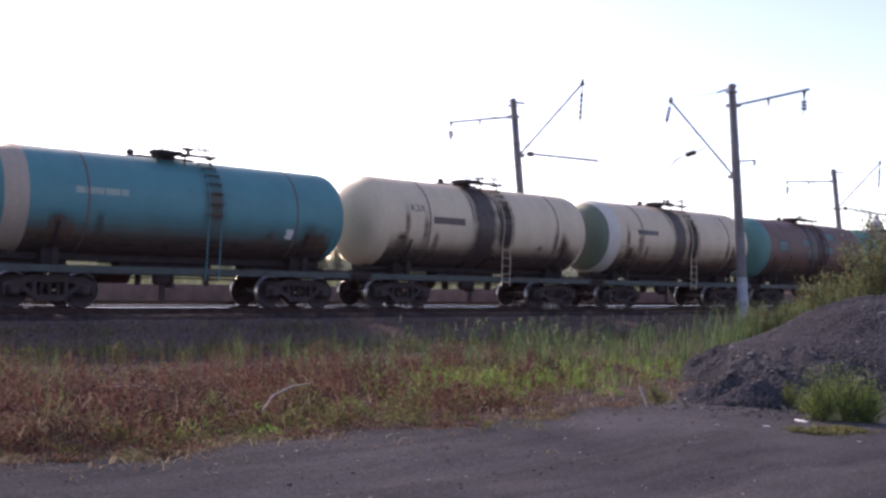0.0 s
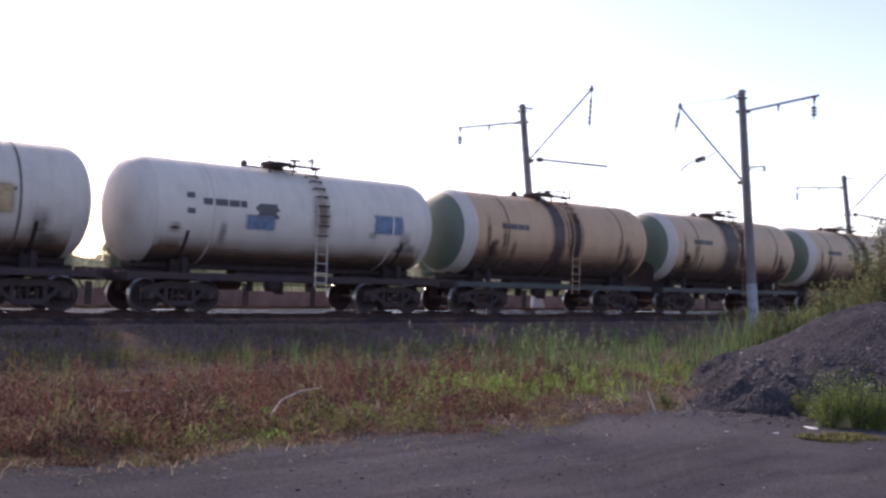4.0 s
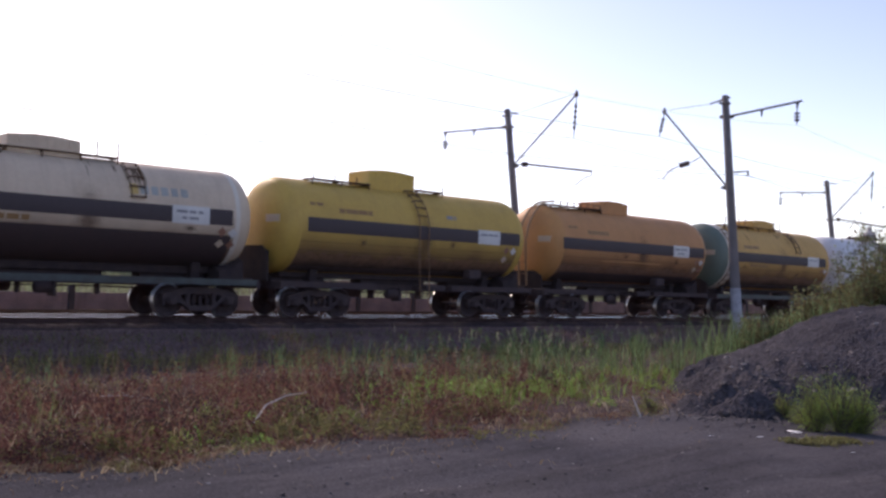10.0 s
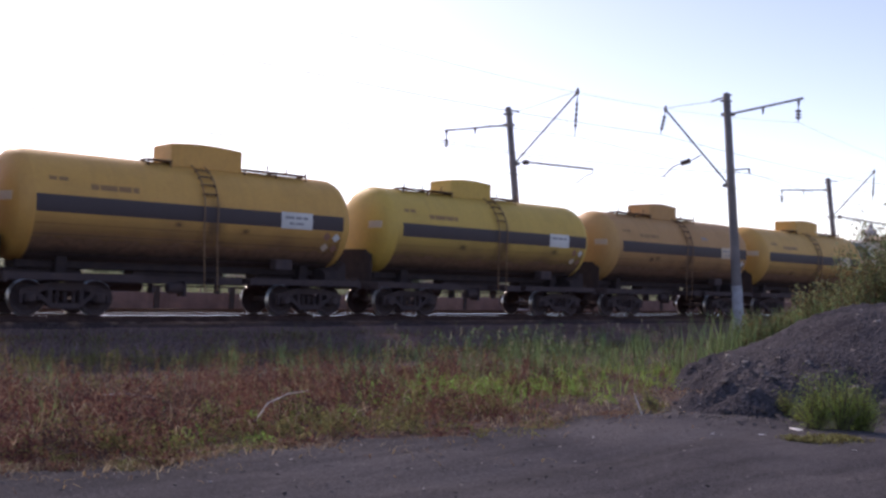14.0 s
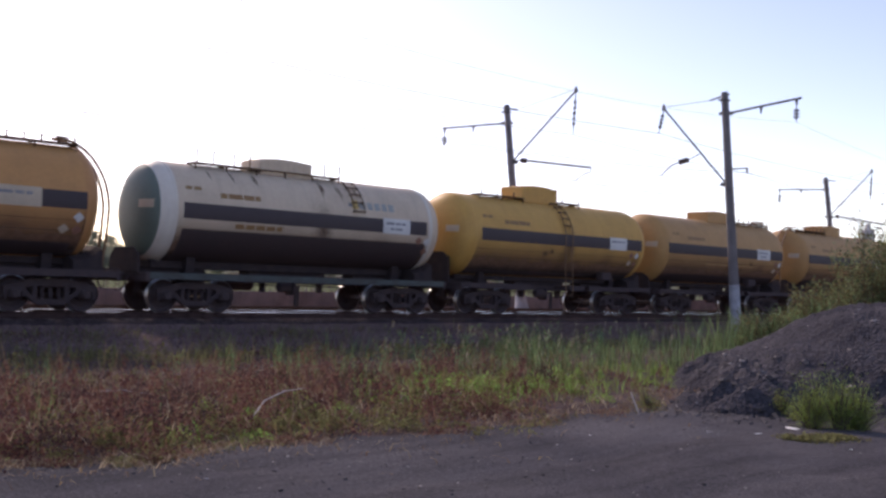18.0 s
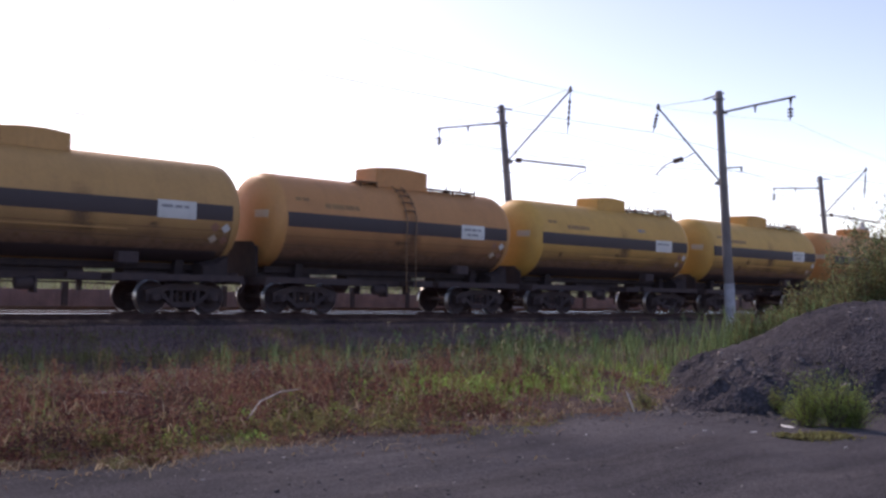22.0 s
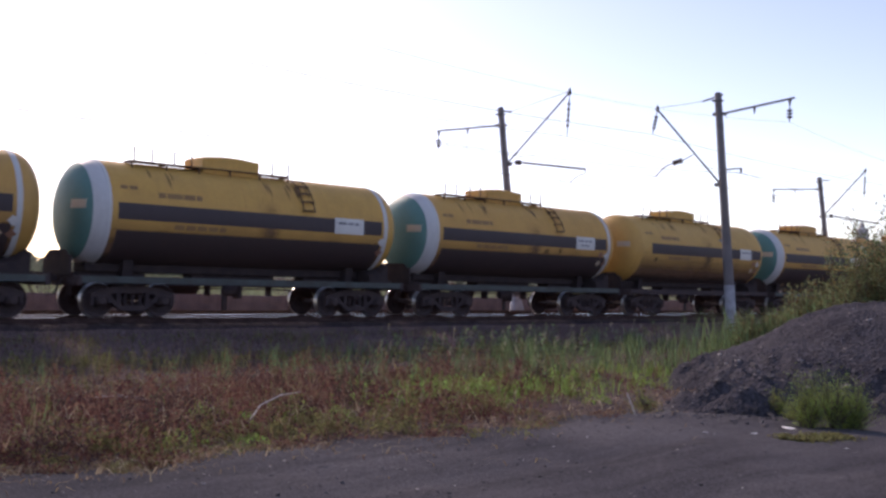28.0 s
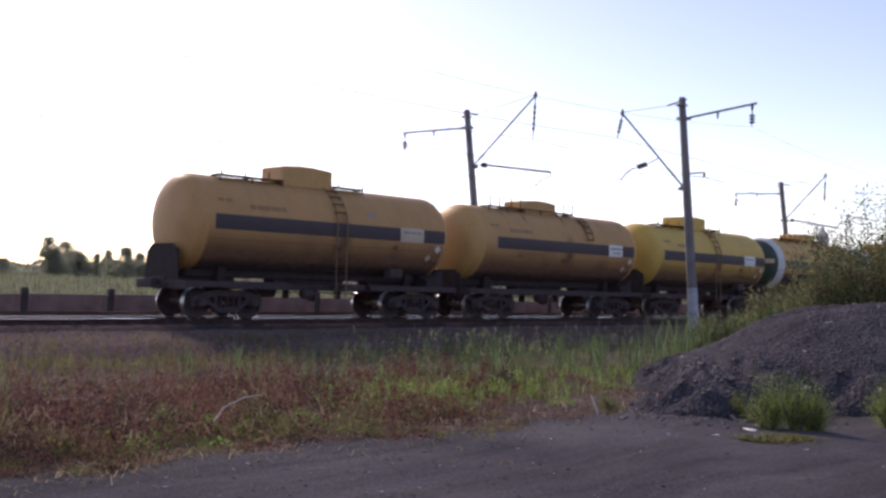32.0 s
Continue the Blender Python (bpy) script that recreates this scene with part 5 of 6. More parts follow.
def train_x(t):
    """Where the last wagon's middle is at t seconds: the train gains speed very slightly."""
    return -395.27 + 12.8514 * t + 0.005212 * t * t - 0.00002967 * t ** 3


def motions():
    for k, (wagon, wheels) in enumerate(WAGONS):
        walk(wagon, [(t, pose(train_x(t) + k * PITCH, 0, 0)) for t in range(0, 33, 4)])
        seen = [i / FPS for i in range(0, 32 * FPS + 1) if -8 < train_x(i / FPS) + k * PITCH < 82] or [0.0]
        times = ([0.0] if seen[0] > 0 else []) + seen + ([32.0] if seen[-1] < 32 else [])
        for wheel, ax in wheels:
            rows = []
            for t in times:
                tt = min(max(t, seen[0]), seen[-1])
                rows.append((t, pose(ax, 0, 0.478, 0, math.degrees((train_x(tt) - train_x(seen[0])) / 0.475) % 360, 0)))
            walk(wheel, rows)


# ---- overhead line ----
def insulator_string(name, p0, p1, parent, sheds=4, r=0.11):
    """Bell-shaped discs along a rod."""
    a, b = Vector(p0), Vector(p1)
    length = (b - a).length
    prof = [(0, 0.015)]
    for i in range(sheds):
        s = length * (0.18 + 0.64 * i / sheds)
        d = length * 0.64 / sheds
        prof += [(s, 0.03), (s + d * 0.25, r), (s + d * 0.55, r), (s + d * 0.8, 0.03)]
    prof += [(length, 0.015)]
    return part(name, Shape().lathe(a, b - a, prof, 12), CERAMIC, parent, "string of brown ceramic insulator discs", smooth=True)


# places on a pole: across the track (y) and up from rail level (z)
NEAR_LINE = dict(foot=(-3.85, -0.55), top=(-3.3, 9.95), strut=(-3.3, 5.9), tip=(0.17, 9.63), hang=(0.42, 8.48), reg0=(-1.84, 7.34), reg1=(-1.4, 7.15), reg2=(-0.6, 6.98), reg3=(0.2, 6.46), steady=None,
                 arm=(-3.2, 9.05), hanger=(-4.9, 9.2), arm_tip=(-6.75, 9.36), feeder=(-6.54, 8.36), side=(-4.3, 6.55), shift=0.35)
FAR_LINE = dict(foot=(6.5, -0.85), top=(7.4, 10.1), strut=(7.15, 7.25), tip=(3.12, 10.38), hang=(3.22, 8.29), reg0=(7.0, 7.3), reg1=(6.6, 7.28), reg2=(6.1, 7.24), reg3=(2.06, 6.65), steady=(3.0, 6.08),
                arm=(7.6, 9.25), hanger=(10.09, 9.33), arm_tip=(12.5, 9.42), feeder=(12.36, 8.36), side=None, shift=0.75)


def catenary_pole(x, line, label, reach=1.0, drop=0.0):
    yf, zf = line["foot"]
    pole = holder("catenary_pole", pose(x + line["shift"] * 0.6, yf, zf), label, "catenary pole", "poles of the overhead line")
    fx = -line["shift"] * 0.6

    def at(key, dx=0.0, dy=0.0, dz=0.0):
        y, z = line[key]
        z -= drop if key != "foot" else 0.0
        y = line["top"][0] + (y - line["top"][0]) * (reach if key not in ("foot", "top") else 1.0)
        return Vector((fx + dx, y - yf + dy, z - zf + dz))

    top = at("top", -line["shift"] * 0.4 - (0.22 if line is NEAR_LINE else 0.0))
    down = -top.normalized() * 0.6
    path = [down, top * 0.1, top * 0.5, top * 0.995, top]
    part("shaft", Shape().tube(path, [0.235, 0.225, 0.19, 0.15, 0.11], 20), POLE_CONCRETE, pole, "leaning tapered concrete shaft", smooth=True)
    if line is NEAR_LINE:
        part("whitewash_band", Shape().tube([top * 0.01, top * 0.19], [0.240, 0.226], 20, caps=False), WHITEWASH, pole, "whitewashed foot", smooth=True)
    else:
        part("footing", Shape().tube([Vector((0, 0, -0.1)), top * 0.06, top * 0.13], [0.44, 0.38, 0.25], 16), WHITEWASH, pole, "whitewashed flared footing", smooth=True)
    inward = 1 if line["tip"][0] > line["top"][0] else -1
    part("top_bracket", Shape().tube([top + Vector((0, -inward * 0.25, -0.12)), top + Vector((0, inward * 0.75, -0.3))], 0.04, 6).box(top.x - 0.2, top.x + 0.2, top.y - 0.2, top.y + 0.2, top.z - 0.4, top.z - 0.32, 0.02), GALVANISED, pole)
    part("cantilever", Shape().tube([at("strut"), at("tip")], 0.045, 8), GALVANISED, pole, "sloping steel cantilever arm")
    part("strut_clamp", Shape().box(fx - 0.2, fx + 0.2, at("strut").y - 0.2, at("strut").y + 0.2, at("strut").z - 0.1, at("strut").z + 0.06, 0.02), GALVANISED, pole)
    part("stay_rod", Shape().tube([top + Vector((0, inward * 0.7, -0.3)), at("tip", dz=0.06)], 0.012, 6), GALVANISED, pole)
    tip = at("tip")
    part("cantilever_head", Shape().lathe(tip + Vector((0, 0, -0.12)), (0, 0, 1), [(0, 0.05), (0.1, 0.1), (0.26, 0.06), (0.34, 0.02)], 8), GALVANISED, pole)
    insulator_string("insulator", tip - Vector((0, 0, 0.1)), at("hang"), pole, 4 if line is NEAR_LINE else 5, 0.10 if line is NEAR_LINE else 0.075)
    part("insulator_rod", Shape().tube([at("reg0"), at("reg1")], 0.028, 6), GALVANISED, pole)
    if line["steady"]:
        part("registration_arm", Shape().tube([at("reg2"), at("reg3")], 0.055, 6), GALVANISED, pole, "thin arm that steadies the contact wire")
        part("steady_arm", Shape().tube([at("reg3", dz=0.02), at("reg3", dz=-0.2), at("reg3", dy=0.4, dz=-0.27), at("steady")], 0.025, 6), GALVANISED, pole)
    else:
        part("registration_arm", Shape().tube([at("reg2"), at("reg2", dy=0.3, dz=-0.1), at("reg3")], 0.032, 6), GALVANISED, pole, "thin arm that steadies the contact wire")
    insulator_string("insulator", at("reg1"), at("reg2"), pole, 3, 0.13)
    part("field_arm", Shape().tube([at("arm"), at("arm_tip")], 0.05, 8), GALVANISED, pole, "steel arm for the feeder wire")
    part("arm_clamp", Shape().box(fx - 0.24, fx + 0.2, at("arm").y - 0.25, at("arm").y + 0.25, at("arm").z - 0.06, at("arm").z + 0.06, 0.02), GALVANISED, pole)
    part("hanger", Shape().lathe(at("hanger"), (0, 0, -1), [(0, 0.07), (0.28, 0.03), (0.34, 0.01)], 8), GALVANISED, pole)
    f_top = at("feeder")
    f_top.z = at("arm_tip").z - 0.04
    part("hanger", Shape().lathe(f_top, (0, 0, -1), [(0, 0.08), (0.3, 0.025), (0.36, 0.02)], 8), GALVANISED, pole)
    insulator_string("insulator", f_top - Vector((0, 0, 0.3)), at("feeder"), pole, 3, 0.13)
    if line["side"]:
        s = at("side")
        part("side_bracket", Shape().tube([Vector((fx, at("strut").y, s.z)), s], 0.035, 6).tube([s, s - Vector((0, 0, 0.2))], 0.05, 8), GALVANISED, pole)
    return pole


NEAR_X, FAR_X = (5.2, 38.4, 71.6, 104.8), (2.3, 35.5, 68.7, 101.9)
for x in NEAR_X:
    catenary_pole(x, NEAR_LINE, "leaning grey concrete catenary pole with a whitewashed foot")
for x in FAR_X:
    catenary_pole(x, FAR_LINE, "leaning grey concrete catenary pole beyond the far track", *((0.76, 0.5) if x > 60 else (1.0, 0.0)))


def wire(name, xs, y, z, r, sag, label, step=12):
    s = Shape()
    pts = []
    for x0, x1 in zip(xs, xs[1:]):
        for i in range(step):
            u = i / step
            pts.append((x0 + (x1 - x0) * u, y, z - sag * 4 * u * (1 - u)))
    pts.append((xs[-1], y, z))
    s.tube(pts, r, 5)
    return tagged(part(name, s, WIRE), label, "overhead wire", "wires of the overhead line")


for line, xs in ((NEAR_LINE, NEAR_X), (FAR_LINE, FAR_X)):
    span = [xs[0] - 33.2 * i for i in (3, 2, 1)] + list(xs) + [xs[-1] + 33.2 * i for i in (1, 2)]
    hy, hz = line["hang"]
    cy, cz = line["steady"] or line["reg3"]
    wire("messenger_wire", span, hy, hz, 0.012, 0.35, "thin sagging messenger wire over a track")
    wire("contact_wire", span, cy, cz, 0.013, 0.03, "thin level contact wire over a track")
    drop = Shape()
    for a, b in zip(span, span[1:]):
        for j in range(1, 5):
            u = j / 5
            drop.tube([(a + (b - a) * u, hy, hz - 0.35 * 4 * u * (1 - u)), (a + (b - a) * u, cy, cz)], 0.004, 4)
    tagged(part("dropper_wires", drop, WIRE), "thin droppers between messenger and contact wire", "overhead wire", "wires of the overhead line", "stuff")
    for key, dz, sag in (("feeder", 0.0, 0.9),):
        wire("feeder_wire", span, line[key][0], line[key][1] + dz, 0.005 if line is NEAR_LINE else 0.010, sag, "thin sagging feeder wire on the poles")
    if line["side"]:
        wire("feeder_wire", span, line["side"][0], line["side"][1] - 0.19, 0.011, 0.7, "thin sagging feeder wire on the poles")


# ---- beyond the tracks ----
def slab_fence():
    fence = holder("slab_fence", pose(0, 13.2, -0.8), "low brown slab fence with dark posts beyond the tracks", "fence")
    post = Shape().box(-0.13, 0.13, -0.12, 0.12, -0.2, 1.42, 0.03).data("post", material("dark_post", (0.07, 0.055, 0.055), rough=0.9, scale=2, amount=0.3))
    slab = Shape()
    for j in range(3):
        slab.box(0.14, 3.55, -0.05, 0.05, 0.0 + j * 0.385, 0.39 + j * 0.385, 0.012)
    slab = slab.data("slab_panel", FENCE_WOOD)
    for i in range(-6, 30):
        x = 15.8 + 3.7 * i
        part("post", post, None, fence, "", pose(x, 0, 0.03 * math.sin(i * 3.1)))
        part("slab_panel", slab, None, fence, "", pose(x, 0, 0.02 * math.sin(i * 2.3)))


slab_fence()


# ---- vegetation ----
def blades(rng, n, xy, height, width, lean, name, mat, curl=0.5, zf=ground_z):
    """Grass blades as bent ribbons of three pieces. xy: their feet; height: one for each."""
    x, y = xy
    z = zf(x, y) - 0.02
    a = rng.uniform(0, 2 * math.pi, n)
    tilt = lean * rng.uniform(0.2, 1.0, n) * height
    d = np.stack([np.cos(a), np.sin(a)], 1)
    face = rng.uniform(0, 2 * math.pi, n)
    side = np.stack([np.cos(face), np.sin(face), np.zeros(n)], 1) * (width * rng.uniform(0.6, 1.3, n))[:, None] / 2
    levels = ((0.0, 0.0, 1.0), (0.4, 0.16, 0.95), (0.75, 0.55, 0.7), (1.0, 1.0, 0.12))
    pts = np.zeros((n, 8, 3))
    for i, (u, bend, w) in enumerate(levels):
        c = np.stack([x + d[:, 0] * tilt * bend, y + d[:, 1] * tilt * bend, z + height * (u - curl * 0.25 * bend * lean * u)], 1)
        pts[:, 2 * i] = c - side * w
        pts[:, 2 * i + 1] = c + side * w
    base = (np.arange(n) * 8)[:, None, None]
    quad = np.array([[0, 1, 3, 2], [2, 3, 5, 4], [4, 5, 7, 6]])[None]
    return fast_mesh(name, pts.reshape(-1, 3), (base + quad).reshape(-1, 4), mat)


def leaves(rng, centre, size, name, mat, flat=0.0):
    """Many small leaves, each a bent lozenge, at the given places."""
    n = len(centre)
    a = rng.normal(size=(n, 3))
    a[:, 2] *= 1 - flat
    a /= np.linalg.norm(a, axis=1)[:, None]
    b = rng.normal(size=(n, 3))
    b -= a * (a * b).sum(1)[:, None]
    b /= np.linalg.norm(b, axis=1)[:, None]
    s = (size * rng.uniform(0.6, 1.4, n))[:, None]
    pts = np.stack([centre - a * s, centre + b * s * 0.38, centre + a * s, centre - b * s * 0.38], 1)
    return fast_mesh(name, pts.reshape(-1, 3), np.arange(n * 4).reshape(-1, 4), mat)


def stuff(name, me, label, category):
    return tagged(new(name, me), label, category, kind="stuff")


rng = np.random.default_rng(7)


def patch(x, y, seed, cut):
    return wave(x * 0.7, y * 0.7, seed) > cut


def heap_free(x, y):
    return heap_z(x, y) < 0.05


def grow(n, lo, hi, az0, az1, soft=5.0):
    """Feet between two headings and two lines along the track, thinning out at the sides, off the road and the heap."""
    y = rng.uniform(lo, hi, n)
    az = rng.uniform(az0 - soft, az1 + soft, n)
    keep = rng.uniform(0, 1, n) < np.clip(np.minimum(az - az0 + soft, az1 + soft - az) / soft, 0, 1)
    x = (y + 27.47) * np.tan(np.radians(az))
    keep &= (y > road_edge(x) + 0.05 * rng.normal(size=n)) & heap_free(x, y) & (x < 60)
    return x[keep], y[keep]


def tufts(n, per, spread_r, lo, hi, az0, az1):
    """Feet gathered in tufts."""
    cx, cy = grow(n, lo, hi, az0, az1)
    i = np.repeat(np.arange(len(cx)), per)
    x = cx[i] + rng.normal(0, spread_r, len(i))
    y = cy[i] + rng.normal(0, spread_r, len(i))
    size = rng.uniform(0.5, 1.1, len(cx))[i]
    k = (y > road_edge(x)) & heap_free(x, y)
    return x[k], y[k], size[k]


# tall green reed grass before the embankment
x, y, size = tufts(190, 26, 0.075, -16.6, -4.6, 47, 66)
h = rng.uniform(0.25, 0.85, len(x)) * size
stuff("reed_grass", blades(rng, len(x), (x, y), h, 0.013, 0.45, "reed_grass", REED), "tall green reed grass on the railway verge", "grass")
x, y, size = tufts(70, 20, 0.07, -15.5, -5.5, 34, 50)
h = rng.uniform(0.25, 0.8, len(x)) * size
stuff("reed_grass", blades(rng, len(x), (x, y), h, 0.013, 0.45, "reed_grass", REED), "scattered tufts of green reed grass", "grass")
x, y = grow(1500, -17.5, -4.3, 42, 66)
h = rng.uniform(0.12, 0.4, len(x))
stuff("reed_grass", blades(rng, len(x), (x, y), h, 0.014, 0.6, "reed_grass", OLIVE_WEED), "shorter olive grass between the reeds", "grass")
x, y, size = tufts(90, 12, 0.14, -9.0, -2.9, 14, 66)
h = rng.uniform(0.15, 0.55, len(x)) * size
stuff("verge_grass", blades(rng, len(x), (x, y), h, 0.010, 0.5, "verge_grass", OLIVE_WEED, zf=lambda a, b: np.maximum(ground_z(a, b), bed_z(a, b) - 0.01)), "thin olive grass on the foot of the embankment", "grass")
x, y, size = tufts(150, 16, 0.14, -9.5, -3.4, 12, 34)
h = rng.uniform(0.2, 0.6, len(x)) * size
stuff("verge_grass", blades(rng, len(x), (x, y), h, 0.010, 0.5, "verge_grass", OLIVE_WEED, zf=lambda a, b: np.maximum(ground_z(a, b), bed_z(a, b) - 0.01)), "grey-green grass at the foot of the embankment", "grass")
x, y, size = tufts(60, 14, 0.08, -17.5, -9, 14, 46)
h = rng.uniform(0.2, 0.6, len(x)) * size
stuff("verge_grass", blades(rng, len(x), (x, y), h, 0.010, 0.5, "verge_grass", REED), "scattered green tufts among dry weeds", "grass")


def weed_bed(n, per, lo, hi, az0, az1, radius, tall, leaf, mat, name, label):
    """Low weeds in mounded clumps, leaves thick towards the outside of each clump."""
    cx, cy = grow(n, lo, hi, az0, az1)
    i = np.repeat(np.arange(len(cx)), per)
    r = (radius * rng.uniform(0.5, 1.4, len(cx)))[i]
    t = (tall * rng.uniform(0.35, 1.2, len(cx)))[i]
    a, q = rng.uniform(0, 6.283, len(i)), np.sqrt(rng.uniform(0, 1, len(i)))
    x, y = cx[i] + r * q * np.cos(a), cy[i] + r * q * np.sin(a)
    z = ground_z(x, y) + t * (1 - q ** 2) * rng.uniform(0.35, 1.1, len(i)) + rng.uniform(0, 0.04, len(i))
    k = (y > road_edge(x) - 0.05) & heap_free(x, y)
    return stuff(name, leaves(rng, np.stack([x, y, z], 1)[k], leaf, name, mat), label, "weeds")


# fresh green patches in front of the reeds
weed_bed(60, 130, -17.8, -15.2, 41.5, 46.5, 0.24, 0.24, 0.034, FRESH, "green_weeds", "low bright green broad-leaved weeds")
weed_bed(26, 130, -19.4, -15.0, 30, 60, 0.18, 0.16, 0.026, FRESH, "green_weeds", "low bright green broad-leaved weeds")
x, y = grow(3600, -18.2, -14.4, 41, 62)
keep = wave(x, y, 14) > 0.0
x, y = x[keep], y[keep]
h = rng.uniform(0.08, 0.32, len(x))
stuff("short_grass", blades(rng, len(x), (x, y), h, 0.011, 0.6, "short_grass", FRESH), "short fresh green grass", "grass")

# reddish dry weeds in humps, with olive ones between
weed_bed(80, 420, -19.3, -12.5, 11, 44, 0.50, 0.52, 0.022, RED_WEED, "dry_weeds", "humps of reddish brown dry weeds")
weed_bed(46, 420, -19.1, -12.5, 11, 46, 0.52, 0.44, 0.022, DARK_WEED, "dry_weeds", "dark brown withered weeds")
weed_bed(150, 120, -19.5, -12.5, 11, 44, 0.24, 0.26, 0.020, RED_WEED, "dry_weeds", "low reddish brown dry weeds")
weed_bed(60, 110, -19.0, -15.0, 40, 60, 0.22, 0.20, 0.020, RED_WEED, "dry_weeds", "low reddish brown weeds")
weed_bed(110, 150, -19.75, -17.6, 10, 46, 0.26, 0.20, 0.022, OLIVE_WEED, "olive_weeds", "olive green weeds along the road's edge")
weed_bed(150, 110, -19.7, -11.5, 10, 46, 0.22, 0.22, 0.022, OLIVE_WEED, "olive_weeds", "olive green weeds among the dry ones")
x, y = grow(2400, -19.6, -12.0, 11, 48)
h = rng.uniform(0.15, 0.55, len(x))
stuff("weed_stems", blades(rng, len(x), (x, y), h, 0.008, 0.6, "weed_stems", RED_WEED), "thin dry reddish weed stems", "weeds")



def herbs(n, per, lo, hi, az0, az1, tall, leaf, mat, name, label, head=0.0):
    """Single upright weeds: a stem with leaves that spread towards its foot, some with a thick seed head."""
    cx, cy = grow(n, lo, hi, az0, az1)
    hgt = tall * rng.uniform(0.45, 1.15, len(cx))
    lean = rng.normal(0, 0.22, (len(cx), 2)) * hgt[:, None]
    i = np.repeat(np.arange(len(cx)), per)
    u = rng.uniform(0.05, 1.0, len(i))
    if head:
        top = rng.uniform(0, 1, len(i)) < head
        u = np.where(top, rng.uniform(0.75, 1.05, len(i)), u)
    wide = hgt[i] * (0.24 * (1 - u) + 0.05) * rng.normal(0, 1, len(i))
    a = rng.uniform(0, 6.283, len(i))
    x = cx[i] + lean[i, 0] * u + wide * np.cos(a)
    y = cy[i] + lean[i, 1] * u + wide * np.sin(a)
    z = ground_z(cx, cy)[i] + hgt[i] * u
    stuff(name, leaves(rng, np.stack([x, y, z], 1), leaf, name, mat), label, "weeds")


herbs(120, 60, -19.2, -13.0, 11, 44, 0.48, 0.024, RED_WEED, "dock_weeds", "upright reddish brown weeds gone to seed", 0.25)
herbs(45, 50, -19.4, -12.0, 12, 50, 0.40, 0.028, OLIVE_WEED, "leafy_weeds", "upright olive green leafy weeds", 0.2)
x, y = grow(5200, -6.4, -2.5, 10, 64)
keep = wave(x * 1.4, y * 1.4, 31) > -0.25
x, y = x[keep], y[keep]
on_bed = lambda a, b: np.maximum(ground_z(a, b), bed_z(a, b))
stuff("verge_grass", blades(rng, len(x), (x, y), rng.uniform(0.06, 0.26, len(x)), 0.018, 1.0, "verge_grass", OLIVE_WEED, zf=on_bed), "short dull grass on the embankment's shoulder", "grass")
x, y = grow(9000, -7.5, -2.9, 10, 64)
keep = wave(x * 1.1, y * 1.1, 37) > 0.05
x, y = x[keep], y[keep]
stuff("dry_weeds", leaves(rng, np.stack([x, y, on_bed(x, y) + rng.uniform(0.0, 0.16, len(x))], 1), 0.035, "dry_weeds", RED_WEED), "brown weeds creeping up the embankment", "weeds")
herbs(34, 50, -18.3, -14.5, 40, 60, 0.32, 0.030, FRESH, "leafy_weeds", "upright fresh green leafy weeds")
herbs(80, 46, -16.5, -6.0, 42, 66, 0.85, 0.032, REED, "leafy_weeds", "tall grey-green weeds among the reeds", 0.25)
herbs(150, 34, -11.0, -4.6, 12, 48, 0.45, 0.030, OLIVE_WEED, "leafy_weeds", "dull green weeds at the embankment's foot", 0.25)

# pale plumes over the reeds
x, y, size = tufts(60, 3, 0.12, -15.5, -4.6, 42, 66)
i = np.repeat(np.arange(len(x)), 26)
top = ground_z(x, y) + rng.uniform(0.45, 0.95, len(x)) * size
spot = np.stack([x[i] + rng.normal(0, 0.012, len(i)), y[i] + rng.normal(0, 0.012, len(i)), top[i] + rng.uniform(-0.10, 0.06, len(i))], 1)
PLUME = leafy("pale_seed_plumes", (0.42, 0.38, 0.27), 0.3, 0.5)
stuff("seed_plumes", leaves(rng, spot, 0.016, "seed_plumes", PLUME), "pale seed plumes over the reed grass", "grass")

# litter of straw along the road's edge, on the bare soil, and stray stalks
x, y = grow(5200, -20.5, -18.4, 10, 62)
h = rng.uniform(0.04, 0.16, len(x))
stuff("dry_straw", blades(rng, len(x), (x, y), h, 0.010, 1.8, "dry_straw", DRY_GRASS, 1.2), "flattened straw along the road's edge", "dry grass")
x, y = grow(5000, -18.5, -8.0, 10, 64)
h = rng.uniform(0.05, 0.22, len(x))
stuff("dry_straw", blades(rng, len(x), (x, y), h, 0.010, 1.6, "dry_straw", DRY_GRASS, 1.2), "dry straw lying on the soil", "dry grass")
x, y = grow(420, -19, -4.5, 12, 64)
h = rng.uniform(0.4, 0.9, len(x))
stuff("seed_stalks", blades(rng, len(x), (x, y), h, 0.008, 0.4, "seed_stalks", DRY_GRASS), "pale dry stalks standing over the weeds", "dry grass")

x, y = grow(900, -19.2, -12.5, 11, 50)
h = rng.uniform(0.12, 0.4, len(x))
STRAW = leafy("bleached_straw", (0.42, 0.33, 0.24), 0.4)
stuff("dry_straw", blades(rng, len(x), (x, y), h, 0.010, 2.2, "dry_straw", STRAW, 1.2, zf=lambda a, b: ground_z(a, b) + 0.14), "bleached stalks lying across the weeds", "dry grass")

# ---- slag heap ----
xs, ys = np.arange(9.5, 26, 0.08), np.arange(-30, -14, 0.08)
v, f = sheet(xs, ys, lambda a, b: np.where(heap_z(a, b) > -0.4, heap_z(a, b), -0.4) + ground_z(a, b))
high = v[:, 2] > ground_z(v[:, 0], v[:, 1]) - 0.25
f = f[high[f].any(1)]
used = np.unique(f)
remap = -np.ones(len(v), int)
remap[used] = np.arange(len(used))
